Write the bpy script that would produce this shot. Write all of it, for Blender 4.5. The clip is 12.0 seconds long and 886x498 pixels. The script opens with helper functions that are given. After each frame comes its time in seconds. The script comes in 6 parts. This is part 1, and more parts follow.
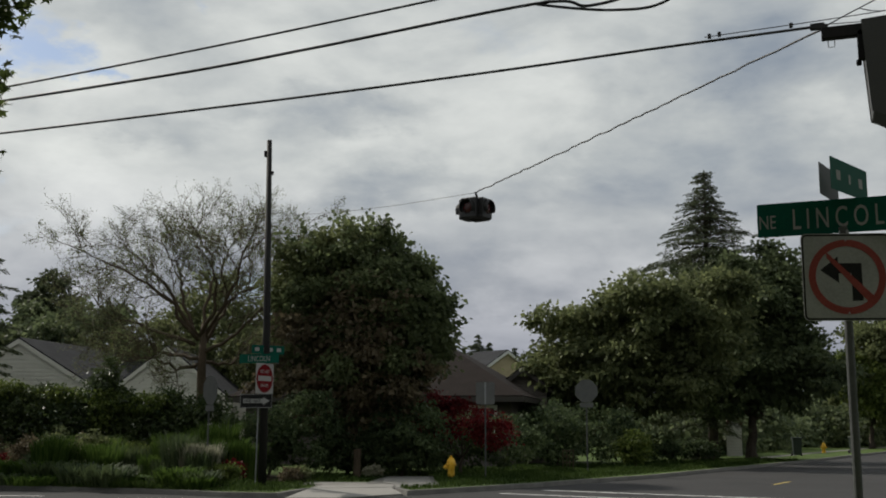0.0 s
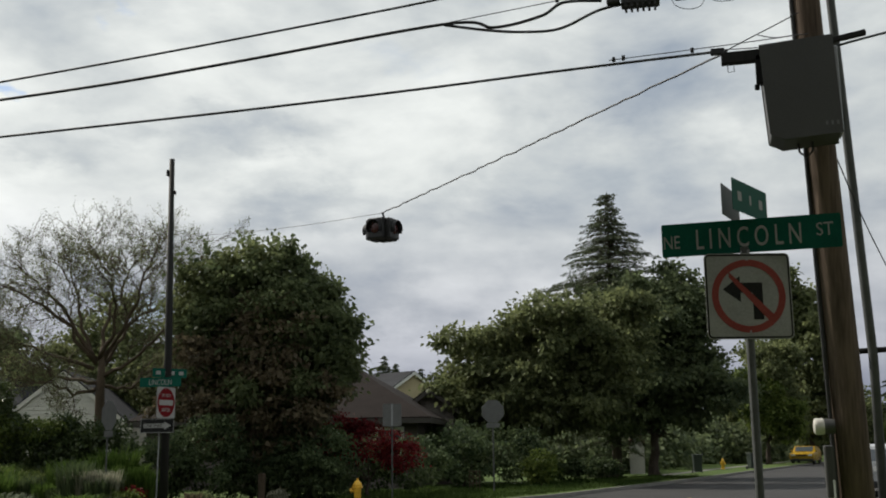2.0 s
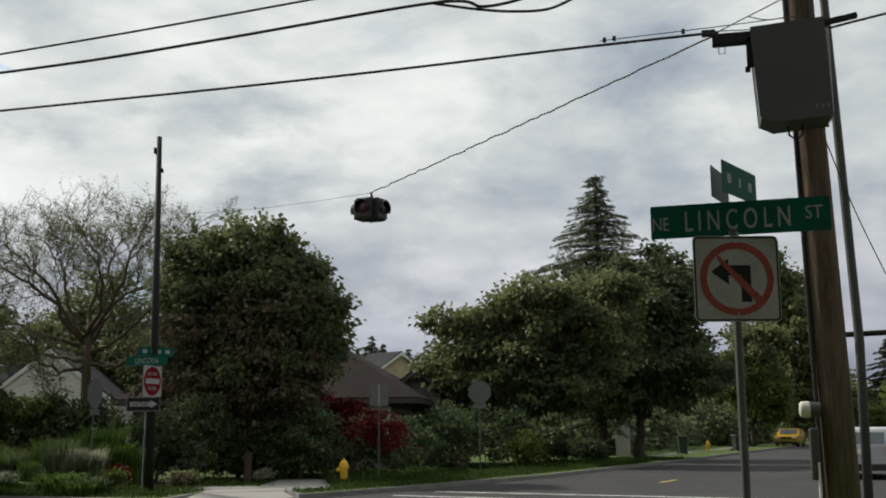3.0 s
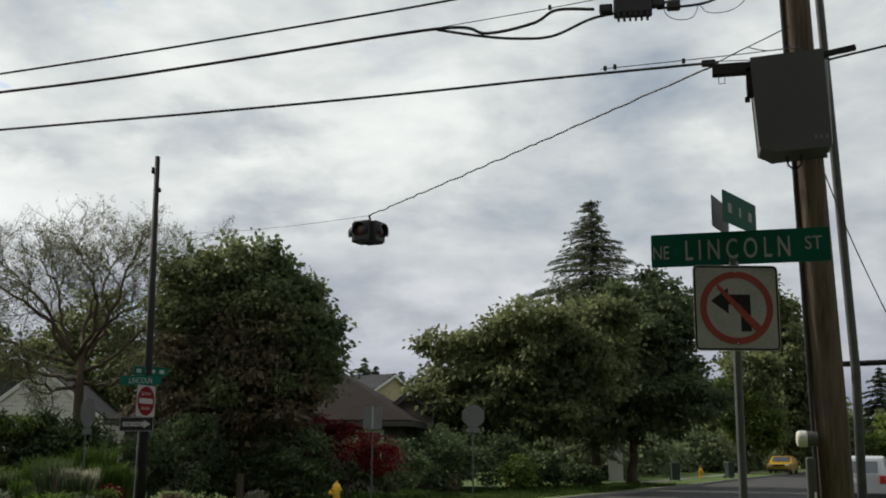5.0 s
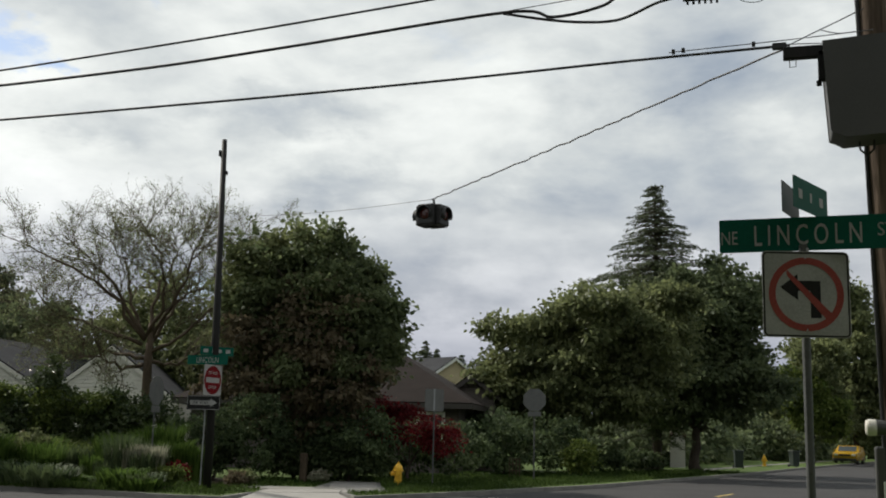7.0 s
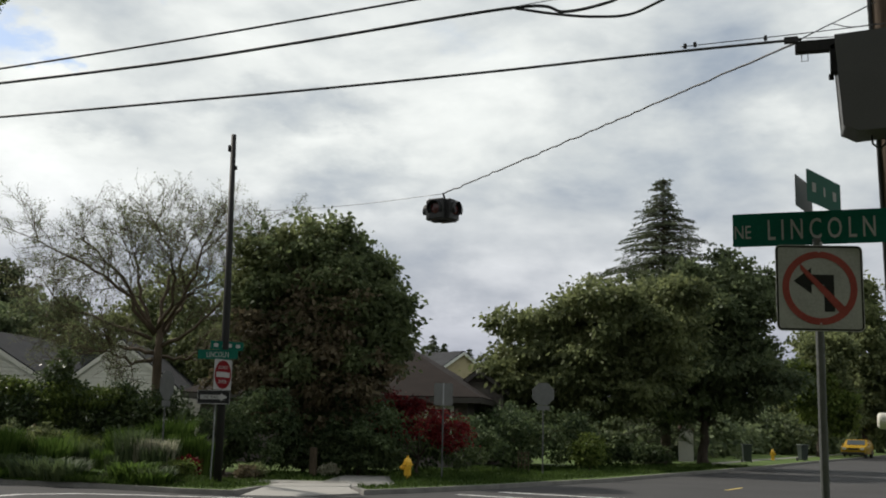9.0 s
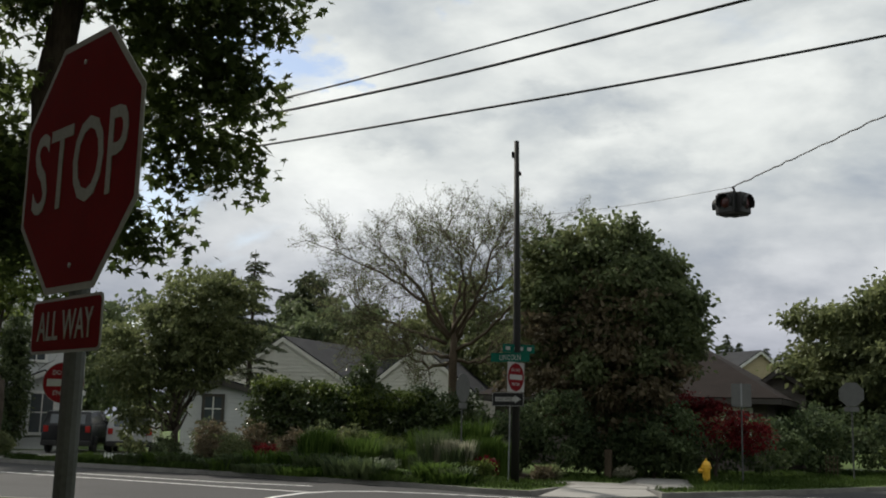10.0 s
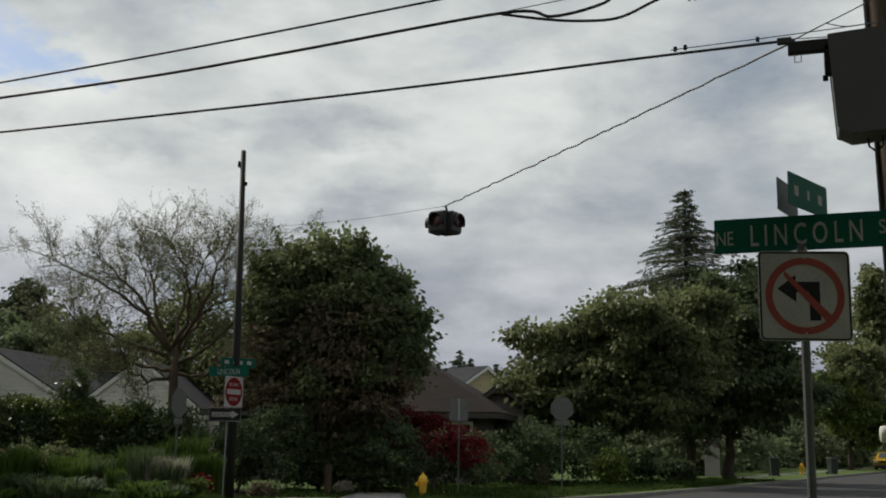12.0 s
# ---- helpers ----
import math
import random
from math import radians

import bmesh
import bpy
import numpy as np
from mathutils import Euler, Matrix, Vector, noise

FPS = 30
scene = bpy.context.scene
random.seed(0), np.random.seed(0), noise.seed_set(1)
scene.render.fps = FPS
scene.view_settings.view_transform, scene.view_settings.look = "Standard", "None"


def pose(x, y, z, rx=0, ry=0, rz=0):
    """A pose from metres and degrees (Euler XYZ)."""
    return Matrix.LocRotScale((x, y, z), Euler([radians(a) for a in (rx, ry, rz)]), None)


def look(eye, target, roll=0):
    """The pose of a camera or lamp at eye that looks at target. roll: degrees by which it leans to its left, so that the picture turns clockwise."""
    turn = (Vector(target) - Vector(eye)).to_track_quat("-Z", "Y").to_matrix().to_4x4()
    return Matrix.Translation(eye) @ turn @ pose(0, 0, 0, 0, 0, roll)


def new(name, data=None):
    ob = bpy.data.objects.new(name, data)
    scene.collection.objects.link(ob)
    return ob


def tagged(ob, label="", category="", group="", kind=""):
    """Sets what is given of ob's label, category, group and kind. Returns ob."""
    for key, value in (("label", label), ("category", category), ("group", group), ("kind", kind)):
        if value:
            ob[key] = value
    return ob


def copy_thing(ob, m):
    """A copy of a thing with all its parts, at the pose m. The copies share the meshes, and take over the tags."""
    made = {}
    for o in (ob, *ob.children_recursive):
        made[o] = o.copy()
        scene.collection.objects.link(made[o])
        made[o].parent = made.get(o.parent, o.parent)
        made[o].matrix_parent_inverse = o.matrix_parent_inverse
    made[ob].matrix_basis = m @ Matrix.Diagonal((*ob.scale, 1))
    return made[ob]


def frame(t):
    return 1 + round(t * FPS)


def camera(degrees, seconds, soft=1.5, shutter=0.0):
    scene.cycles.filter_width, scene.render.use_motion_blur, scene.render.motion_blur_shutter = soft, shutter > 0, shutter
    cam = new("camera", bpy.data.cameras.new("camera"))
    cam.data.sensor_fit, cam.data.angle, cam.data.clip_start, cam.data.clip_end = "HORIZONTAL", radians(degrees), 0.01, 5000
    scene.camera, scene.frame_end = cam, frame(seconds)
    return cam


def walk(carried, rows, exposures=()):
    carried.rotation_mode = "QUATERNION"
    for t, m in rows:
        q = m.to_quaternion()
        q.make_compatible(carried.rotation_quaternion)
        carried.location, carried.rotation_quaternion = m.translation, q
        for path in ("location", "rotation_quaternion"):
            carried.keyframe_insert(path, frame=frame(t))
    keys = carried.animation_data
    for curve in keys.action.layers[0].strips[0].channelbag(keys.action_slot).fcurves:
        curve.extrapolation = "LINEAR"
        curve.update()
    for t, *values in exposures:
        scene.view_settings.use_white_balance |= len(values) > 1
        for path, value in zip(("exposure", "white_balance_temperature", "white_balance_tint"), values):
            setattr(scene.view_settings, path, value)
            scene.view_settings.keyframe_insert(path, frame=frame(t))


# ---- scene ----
def walk_pose(x, y, z, yaw, pitch, lean):
    """Eye, heading to the left of +y, tilt up and lean of the camera, in degrees."""
    a, b = radians(yaw), radians(pitch)
    ahead = Vector((-math.sin(a) * math.cos(b), math.cos(a) * math.cos(b), math.sin(b)))
    return look((x, y, z), Vector((x, y, z)) + ahead, lean)


cam = camera(45.00, 12.0, soft=1.9)
PATH = [
    (0, walk_pose(0.126, 0.057, 1.593, 19.76, 9.48, 0.22)),
    (0.5, walk_pose(0.126, 0.079, 1.595, 16.63, 9.28, -0.18)),
    (1, walk_pose(0.122, 0.109, 1.603, 14.71, 9.91, -0.13)),
    (1.5, walk_pose(0.106, 0.133, 1.606, 14.21, 10.65, -0.49)),
    (2, walk_pose(0.091, 0.123, 1.597, 14.66, 10.59, -0.67)),
    (2.5, walk_pose(0.087, 0.136, 1.593, 14.95, 10.21, -0.33)),
    (3, walk_pose(0.082, 0.165, 1.598, 14.03, 9.56, -0.30)),
    (5, walk_pose(0.036, 0.119, 1.616, 13.71, 10.76, 0.41)),
    (5.5, walk_pose(0.036, 0.067, 1.620, 14.28, 10.91, 0.49)),
    (6, walk_pose(0.038, 0.104, 1.613, 15.18, 10.19, 0.90)),
    (6.5, walk_pose(0.038, 0.088, 1.615, 16.11, 9.82, 1.05)),
    (7, walk_pose(0.011, 0.053, 1.605, 17.03, 9.83, 1.41)),
    (9, walk_pose(-0.031, 0.002, 1.599, 17.40, 9.52, 1.36)),
    (9.5, walk_pose(-0.055, -0.020, 1.590, 23.29, 9.38, 1.37)),
    (10, walk_pose(-0.070, -0.006, 1.583, 32.77, 9.27, 1.46)),
    (10.5, walk_pose(-0.124, -0.024, 1.583, 36.99, 9.24, 1.58)),
    (11, walk_pose(0.008, 0.007, 1.571, 30.11, 9.98, 1.07)),
    (11.5, walk_pose(0.131, 0.240, 1.600, 22.07, 10.50, 1.13)),
    (12, walk_pose(0.297, 0.401, 1.620, 18.95, 10.30, 0.95)),
]
EXPOSURES = [(0.0, -0.15), (0.5, -0.02), (1.0, 0.13), (1.5, 0.2), (3.0, 0.2), (9.0, 0.3), (9.5, 0.3), (10.0, 0.2), (10.5, 0.2), (11.0, 0.26), (11.5, -0.06), (12.0, -0.04)]
walk(cam, PATH, EXPOSURES)

# ---------------------------------------------------------------- world and sun
SUN_LEFT, SUN_UP = 72.0, 40.0          # degrees left of +y, degrees up


def make_world():
    world = bpy.data.worlds.new("cloudy_sky")
    scene.world = world
    world.use_nodes = True
    nt = world.node_tree
    nt.nodes.clear()
    n, l = nt.nodes.new, nt.links.new
    out, bg = n("ShaderNodeOutputWorld"), n("ShaderNodeBackground")
    sky = n("ShaderNodeTexSky")
    sky.sky_type, sky.sun_disc = 'NISHITA', False
    sky.sun_elevation, sky.sun_rotation = radians(SUN_UP), radians(-SUN_LEFT)
    co = n("ShaderNodeTexCoord")
    sep = n("ShaderNodeSeparateXYZ")
    l(co.outputs["Generated"], sep.inputs[0])
    # cloud layer: the direction laid on a flat sheet above
    lift = n("ShaderNodeMath"); lift.operation = 'MAXIMUM'; lift.inputs[1].default_value = 0.0
    l(sep.outputs["Z"], lift.inputs[0])
    add = n("ShaderNodeMath"); add.operation = 'ADD'; add.inputs[1].default_value = 0.24
    l(lift.outputs[0], add.inputs[0])
    dx, dy = n("ShaderNodeMath"), n("ShaderNodeMath")
    for d, axis in ((dx, "X"), (dy, "Y")):
        d.operation = 'DIVIDE'
        l(sep.outputs[axis], d.inputs[0]); l(add.outputs[0], d.inputs[1])
    comb = n("ShaderNodeCombineXYZ")
    l(dx.outputs[0], comb.inputs[0]); l(dy.outputs[0], comb.inputs[1])
    turn = n("ShaderNodeMapping")
    turn.inputs["Rotation"].default_value = (0, 0, radians(-20))
    turn.inputs["Scale"].default_value = (0.95, 1.1, 1)
    turn.inputs["Location"].default_value = (3.1, 0.4, 0)
    l(comb.outputs[0], turn.inputs[0])

    flat = n("ShaderNodeMapping")
    flat.inputs["Scale"].default_value = (1.0, 1.0, 2.1)
    l(co.outputs["Generated"], flat.inputs[0])

    def cloud(scale, detail, rough, warp, shift, source=None):
        t = n("ShaderNodeTexNoise")
        t.noise_dimensions = '3D'
        m = n("ShaderNodeMapping"); m.inputs["Location"].default_value = (shift, shift * 0.7, shift)
        l((source or turn).outputs[0], m.inputs[0]); l(m.outputs[0], t.inputs["Vector"])
        t.inputs["Scale"].default_value, t.inputs["Detail"].default_value = scale, detail
        t.inputs["Roughness"].default_value, t.inputs["Distortion"].default_value = rough, warp
        return t
    big, mid = cloud(1.5, 9, 0.5, 0.2, 0.0), cloud(5.6, 9, 0.54, 0.15, 7.3, flat)
    # cloud brightness
    mix = n("ShaderNodeMath"); mix.operation = 'MULTIPLY_ADD'
    mix.inputs[1].default_value = 0.60
    l(mid.outputs[0], mix.inputs[0])
    half = n("ShaderNodeMath"); half.operation = 'MULTIPLY'; half.inputs[1].default_value = 0.40
    l(big.outputs[0], half.inputs[0]); l(half.outputs[0], mix.inputs[2])
    # cloud masses: bearing left of +y, elevation, half width, half height (degrees), lighter or darker
    masses = ((16, 18.8, 6.0, 2.0, 0.034), (23, 15.0, 4.0, 0.8, 0.045), (27, 16.8, 6.5, 0.9, -0.07), (40, 14.0, 4.0, 2.2, 0.06), (31, 11.2, 6.0, 1.3, 0.06),
              (17, 7.6, 9.0, 1.8, -0.085), (10.5, 13.6, 3.2, 1.0, 0.045), (0, 15.8, 3.0, 1.4, 0.05), (14, 5.0, 9.0, 0.8, 0.04), (26, 21.5, 4.5, 1.3, 0.02),
              (8, 17.2, 5.0, 1.1, -0.035), (22, 12.6, 6.0, 1.0, -0.065), (40, 8.2, 6.0, 1.6, -0.06), (47, 16.5, 4.0, 2.2, 0.05), (38.5, 10.6, 2.6, 1.1, 0.05), (35, 15.2, 2.6, 0.8, -0.05))
    ragged = n("ShaderNodeTexNoise")
    ragged.inputs["Scale"].default_value, ragged.inputs["Detail"].default_value = 16.0, 7
    ragged.inputs["Roughness"].default_value = 0.6
    l(flat.outputs[0], ragged.inputs["Vector"])
    shake = n("ShaderNodeSeparateXYZ")
    l(ragged.outputs["Color"], shake.inputs[0])

    def math_node(kind, a, b=None):
        m = n("ShaderNodeMath"); m.operation = kind
        for i, v in enumerate((a, b)):
            if v is None:
                continue
            if isinstance(v, (int, float)):
                m.inputs[i].default_value = v
            else:
                l(v, m.inputs[i])
        return m.outputs[0]
    bearing = math_node('MULTIPLY', math_node('ARCTAN2', math_node('MULTIPLY', sep.outputs["X"], -1), sep.outputs["Y"]), 180 / math.pi)
    rise = math_node('MULTIPLY', math_node('ARCSINE', sep.outputs["Z"]), 180 / math.pi)
    bearing = math_node('ADD', bearing, math_node('MULTIPLY', math_node('SUBTRACT', shake.outputs["X"], 0.5), 16.0))
    rise = math_node('ADD', rise, math_node('MULTIPLY', math_node('SUBTRACT', shake.outputs["Y"], 0.5), 6.0))

    def mass(b, e, w, h):
        u = math_node('POWER', math_node('MULTIPLY', math_node('SUBTRACT', bearing, b), 1 / w), 2)
        v = math_node('POWER', math_node('MULTIPLY', math_node('SUBTRACT', rise, e), 1 / h), 2)
        return math_node('EXPONENT', math_node('MULTIPLY', math_node('ADD', u, v), -1))
    shade = mix.outputs[0]
    for b_, e_, w_, h_, amount in masses:
        shade = math_node('ADD', shade, math_node('MULTIPLY', mass(b_, e_, w_, h_), amount))
    ramp = n("ShaderNodeValToRGB")
    cr = ramp.color_ramp
    cr.elements[0].position, cr.elements[0].color = 0.335, (0.245, 0.285, 0.335, 1)
    cr.elements[1].position, cr.elements[1].color = 0.68, (0.72, 0.74, 0.715, 1)
    e = cr.elements.new(0.47); e.color = (0.435, 0.463, 0.470, 1)
    e = cr.elements.new(0.55); e.color = (0.56, 0.583, 0.573, 1)
    l(shade, ramp.inputs[0])
    # darker, bluer rain cloud low down
    low = n("ShaderNodeMapRange")
    low.inputs["From Min"].default_value, low.inputs["From Max"].default_value = 0.02, 0.24
    low.inputs["To Min"].default_value, low.inputs["To Max"].default_value = 0.50, 1.0
    l(sep.outputs["Z"], low.inputs["Value"])
    tint = n("ShaderNodeMix"); tint.data_type = 'RGBA'; tint.blend_type = 'MULTIPLY'
    tint.inputs["Factor"].default_value = 1.0
    lowc = n("ShaderNodeCombineColor")
    l(low.outputs[0], lowc.inputs[0]); l(low.outputs[0], lowc.inputs[1])
    lb = n("ShaderNodeMath"); lb.operation = 'POWER'; lb.inputs[1].default_value = 0.72
    l(low.outputs[0], lb.inputs[0]); l(lb.outputs[0], lowc.inputs[2])
    l(ramp.outputs[0], tint.inputs["A"]); l(lowc.outputs[0], tint.inputs["B"])
    # brighter towards the veiled sun
    sund = n("ShaderNodeVectorMath"); sund.operation = 'DOT_PRODUCT'
    a, b = radians(SUN_LEFT), radians(SUN_UP)
    sund.inputs[1].default_value = (-math.sin(a) * math.cos(b), math.cos(a) * math.cos(b), math.sin(b))
    l(co.outputs["Generated"], sund.inputs[0])
    glow = n("ShaderNodeMapRange")
    glow.inputs["From Min"].default_value, glow.inputs["From Max"].default_value = -0.9, 0.4
    glow.inputs["To Min"].default_value, glow.inputs["To Max"].default_value = 0.60, 0.98
    l(sund.outputs["Value"], glow.inputs["Value"])
    bright = n("ShaderNodeVectorMath"); bright.operation = 'SCALE'
    l(tint.outputs["Result"], bright.inputs[0]); l(glow.outputs[0], bright.inputs["Scale"])
    # blue holes
    blue = n("ShaderNodeVectorMath"); blue.operation = 'SCALE'; blue.inputs["Scale"].default_value = 0.085
    l(sky.outputs[0], blue.inputs[0])
    hole_noise = cloud(1.7, 7, 0.5, 0.3, 5.9)
    gap = math_node('ADD', mass(43, 19.5, 4.0, 2.2), mass(33.5, 23.0, 2.6, 1.6))
    gap = math_node('ADD', gap, math_node('MULTIPLY', mass(44.5, 12.5, 2.0, 1.6), 0.7))
    gap = math_node('ADD', gap, math_node('MULTIPLY', mass(37.0, 17.5, 2.6, 0.9), 0.9))
    hole = math_node('SUBTRACT', hole_noise.outputs[0], math_node('MULTIPLY', gap, 0.17))
    cover = n("ShaderNodeMapRange"); cover.interpolation_type = 'SMOOTHSTEP'
    cover.inputs["From Min"].default_value, cover.inputs["From Max"].default_value = 0.28, 0.42
    l(hole, cover.inputs["Value"])
    final = n("ShaderNodeMix"); final.data_type = 'RGBA'
    l(cover.outputs[0], final.inputs["Factor"])
    l(blue.outputs[0], final.inputs["A"]); l(bright.outputs[0], final.inputs["B"])
    l(final.outputs["Result"], bg.inputs["Color"])
    bg.inputs["Strength"].default_value = 1.24
    l(bg.outputs[0], out.inputs[0])


make_world()
sun_data = bpy.data.lights.new("sun", 'SUN')
sun_data.energy, sun_data.angle, sun_data.color = 3.8, radians(2.0), (1.0, 0.94, 0.84)
sun = new("sun", sun_data)
_a, _b = radians(SUN_LEFT), radians(SUN_UP)
sun.matrix_world = look((-math.sin(_a) * 60, math.cos(_a) * 60, 60 * math.tan(_b)), (0, 0, 0))


# ---------------------------------------------------------------- materials
def material(name, dark, light, rough=0.7, metal=0.0, scale=6.0, fine=60.0, bump=0.2, per_object=0.0, per_island=0.0, stretch=(1, 1, 1), spec=0.5):
    """A surface between two colours: broad stains, fine grain and relief."""
    m = bpy.data.materials.new(name)
    m.use_nodes = True
    nt = m.node_tree
    n, l = nt.nodes.new, nt.links.new
    p = nt.nodes["Principled BSDF"]
    co, mp = n("ShaderNodeTexCoord"), n("ShaderNodeMapping")
    mp.inputs["Scale"].default_value = stretch
    l(co.outputs["Object"], mp.inputs[0])
    a, b = n("ShaderNodeTexNoise"), n("ShaderNodeTexNoise")
    for t, s, d in ((a, scale, 4), (b, fine, 3)):
        t.inputs["Scale"].default_value, t.inputs["Detail"].default_value = s, d
        l(mp.outputs[0], t.inputs["Vector"])
    mix = n("ShaderNodeMath"); mix.operation = 'MULTIPLY_ADD'; mix.inputs[1].default_value = 0.60
    l(b.outputs[0], mix.inputs[0])
    h = n("ShaderNodeMath"); h.operation = 'MULTIPLY'; h.inputs[1].default_value = 0.55
    l(a.outputs[0], h.inputs[0]); l(h.outputs[0], mix.inputs[2])
    value = mix.outputs[0]
    for amount, node, out in ((per_object, "ShaderNodeObjectInfo", "Random"), (per_island, "ShaderNodeNewGeometry", "Random Per Island")):
        if amount:
            r = n(node)
            k = n("ShaderNodeMath"); k.operation = 'MULTIPLY_ADD'
            k.inputs[1].default_value = amount
            l(r.outputs[out], k.inputs[0]); l(value, k.inputs[2])
            s = n("ShaderNodeMath"); s.operation = 'SUBTRACT'; s.inputs[1].default_value = amount / 2
            l(k.outputs[0], s.inputs[0]); value = s.outputs[0]
    ramp = n("ShaderNodeValToRGB")
    ramp.color_ramp.elements[0].position, ramp.color_ramp.elements[1].position = 0.3, 0.7
    ramp.color_ramp.elements[0].color, ramp.color_ramp.elements[1].color = (*dark, 1), (*light, 1)
    l(value, ramp.inputs[0]); l(ramp.outputs[0], p.inputs["Base Color"])
    rr = n("ShaderNodeMapRange")
    rr.inputs["To Min"].default_value, rr.inputs["To Max"].default_value = max(0.05, rough - 0.12), min(1, rough + 0.12)
    l(b.outputs[0], rr.inputs["Value"]); l(rr.outputs[0], p.inputs["Roughness"])
    p.inputs["Metallic"].default_value = metal
    p.inputs["Specular IOR Level"].default_value = spec
    if bump:
        bn = n("ShaderNodeBump")
        bn.inputs["Strength"].default_value, bn.inputs["Distance"].default_value = bump, 0.02
        l(mix.outputs[0], bn.inputs["Height"]); l(bn.outputs[0], p.inputs["Normal"])
    return m


def leaf_material(name, dark, light, through_light=0.42, rough=0.55, gloss=0.15):
    """Leaves: each of its own shade, some light coming through."""
    m = bpy.data.materials.new(name)
    m.use_nodes = True
    nt = m.node_tree
    n, l = nt.nodes.new, nt.links.new
    p, out = nt.nodes["Principled BSDF"], nt.nodes["Material Output"]
    geo, co = n("ShaderNodeNewGeometry"), n("ShaderNodeTexCoord")
    t = n("ShaderNodeTexNoise")
    t.inputs["Scale"].default_value, t.inputs["Detail"].default_value = 0.6, 3
    l(co.outputs["Object"], t.inputs["Vector"])
    k = n("ShaderNodeMath"); k.operation = 'MULTIPLY_ADD'; k.inputs[1].default_value = 0.5
    l(geo.outputs["Random Per Island"], k.inputs[0])
    s = n("ShaderNodeMath"); s.operation = 'MULTIPLY_ADD'; s.inputs[1].default_value = 1.0; s.inputs[2].default_value = -0.25
    l(t.outputs[0], s.inputs[0]); l(s.outputs[0], k.inputs[2])
    ramp = n("ShaderNodeValToRGB")
    ramp.color_ramp.elements[0].position, ramp.color_ramp.elements[1].position = 0.2, 0.85
    ramp.color_ramp.elements[0].color, ramp.color_ramp.elements[1].color = (*dark, 1), (*light, 1)
    l(k.outputs[0], ramp.inputs[0]); l(ramp.outputs[0], p.inputs["Base Color"])
    p.inputs["Roughness"].default_value = rough
    p.inputs["Specular IOR Level"].default_value = gloss
    tr, mx = n("ShaderNodeBsdfTranslucent"), n("ShaderNodeMixShader")
    l(ramp.outputs[0], tr.inputs["Color"])
    mx.inputs[0].default_value = through_light
    l(p.outputs[0], mx.inputs[1]); l(tr.outputs[0], mx.inputs[2]); l(mx.outputs[0], out.inputs["Surface"])
    return m


def siding_material(name, dark, light, pitch):
    """Painted lap boards: a shadowed lip at every course."""
    m = material(name, dark, light, 0.65, scale=1.5, fine=30, bump=0.05)
    nt = m.node_tree
    n, l = nt.nodes.new, nt.links.new
    co, sep = n("ShaderNodeTexCoord"), n("ShaderNodeSeparateXYZ")
    l(co.outputs["Object"], sep.inputs[0])
    k = n("ShaderNodeMath"); k.operation = 'DIVIDE'; k.inputs[1].default_value = pitch
    l(sep.outputs["Z"], k.inputs[0])
    f = n("ShaderNodeMath"); f.operation = 'FRACT'
    l(k.outputs[0], f.inputs[0])
    b = n("ShaderNodeBump")
    b.invert = True
    b.inputs["Strength"].default_value, b.inputs["Distance"].default_value = 1.0, 0.08
    l(f.outputs[0], b.inputs["Height"]); l(b.outputs[0], nt.nodes["Principled BSDF"].inputs["Normal"])
    return m


def glass_material(name, tint=(0.05, 0.06, 0.07)):
    m = material(name, tint, tuple(c * 1.4 for c in tint), 0.08, bump=0, spec=0.8)
    return m


ASPHALT = material("asphalt", (0.024, 0.0235, 0.024), (0.048, 0.047, 0.047), 0.9, scale=0.35, fine=40, bump=0.35, spec=0.2)
CONCRETE = material("concrete", (0.125, 0.12, 0.108), (0.255, 0.246, 0.227), 0.9, scale=1.2, fine=35, bump=0.3, per_object=0.25)
KERB = material("kerb_concrete", (0.085, 0.083, 0.078), (0.19, 0.185, 0.17), 0.9, scale=2, fine=35, bump=0.4, spec=0.15)
LAWN = material("lawn", (0.028, 0.045, 0.014), (0.085, 0.125, 0.035), 0.95, scale=1.3, fine=25, bump=0.6, spec=0.1)
SOIL = material("bark_soil", (0.02, 0.016, 0.012), (0.07, 0.055, 0.04), 0.95, scale=2, fine=30, bump=0.7, spec=0.1)
PAINT = material("road_paint", (0.45, 0.45, 0.43), (0.75, 0.75, 0.73), 0.7, scale=3, fine=50, bump=0.1)
GALV = material("galvanised_steel", (0.20, 0.21, 0.22), (0.34, 0.35, 0.36), 0.5, 0.6, scale=8, fine=80, bump=0.05)
DARKPOLE = material("dark_pole", (0.008, 0.008, 0.008), (0.022, 0.021, 0.02), 0.7, scale=2, fine=40, bump=0.15, stretch=(1, 1, 0.15), spec=0.2)
WOODPOLE = material("weathered_wood", (0.034, 0.025, 0.019), (0.135, 0.10, 0.075), 0.9, scale=7, fine=34, bump=0.9, stretch=(1, 1, 0.07), spec=0.15)
BOXGREY = material("grey_enamel", (0.038, 0.038, 0.036), (0.058, 0.058, 0.055), 0.55, 0.1, scale=1.5, fine=60, bump=0.05)
BLACK = material("black_rubber", (0.008, 0.008, 0.009), (0.02, 0.02, 0.021), 0.55, scale=10, fine=90, bump=0.05)
CABLE = material("black_cable", (0.008, 0.008, 0.009), (0.018, 0.018, 0.02), 0.6, scale=10, fine=90, bump=0)
STEELWIRE = material("strand_steel", (0.06, 0.06, 0.062), (0.13, 0.13, 0.135), 0.5, 0.7, scale=20, fine=120, bump=0.1)
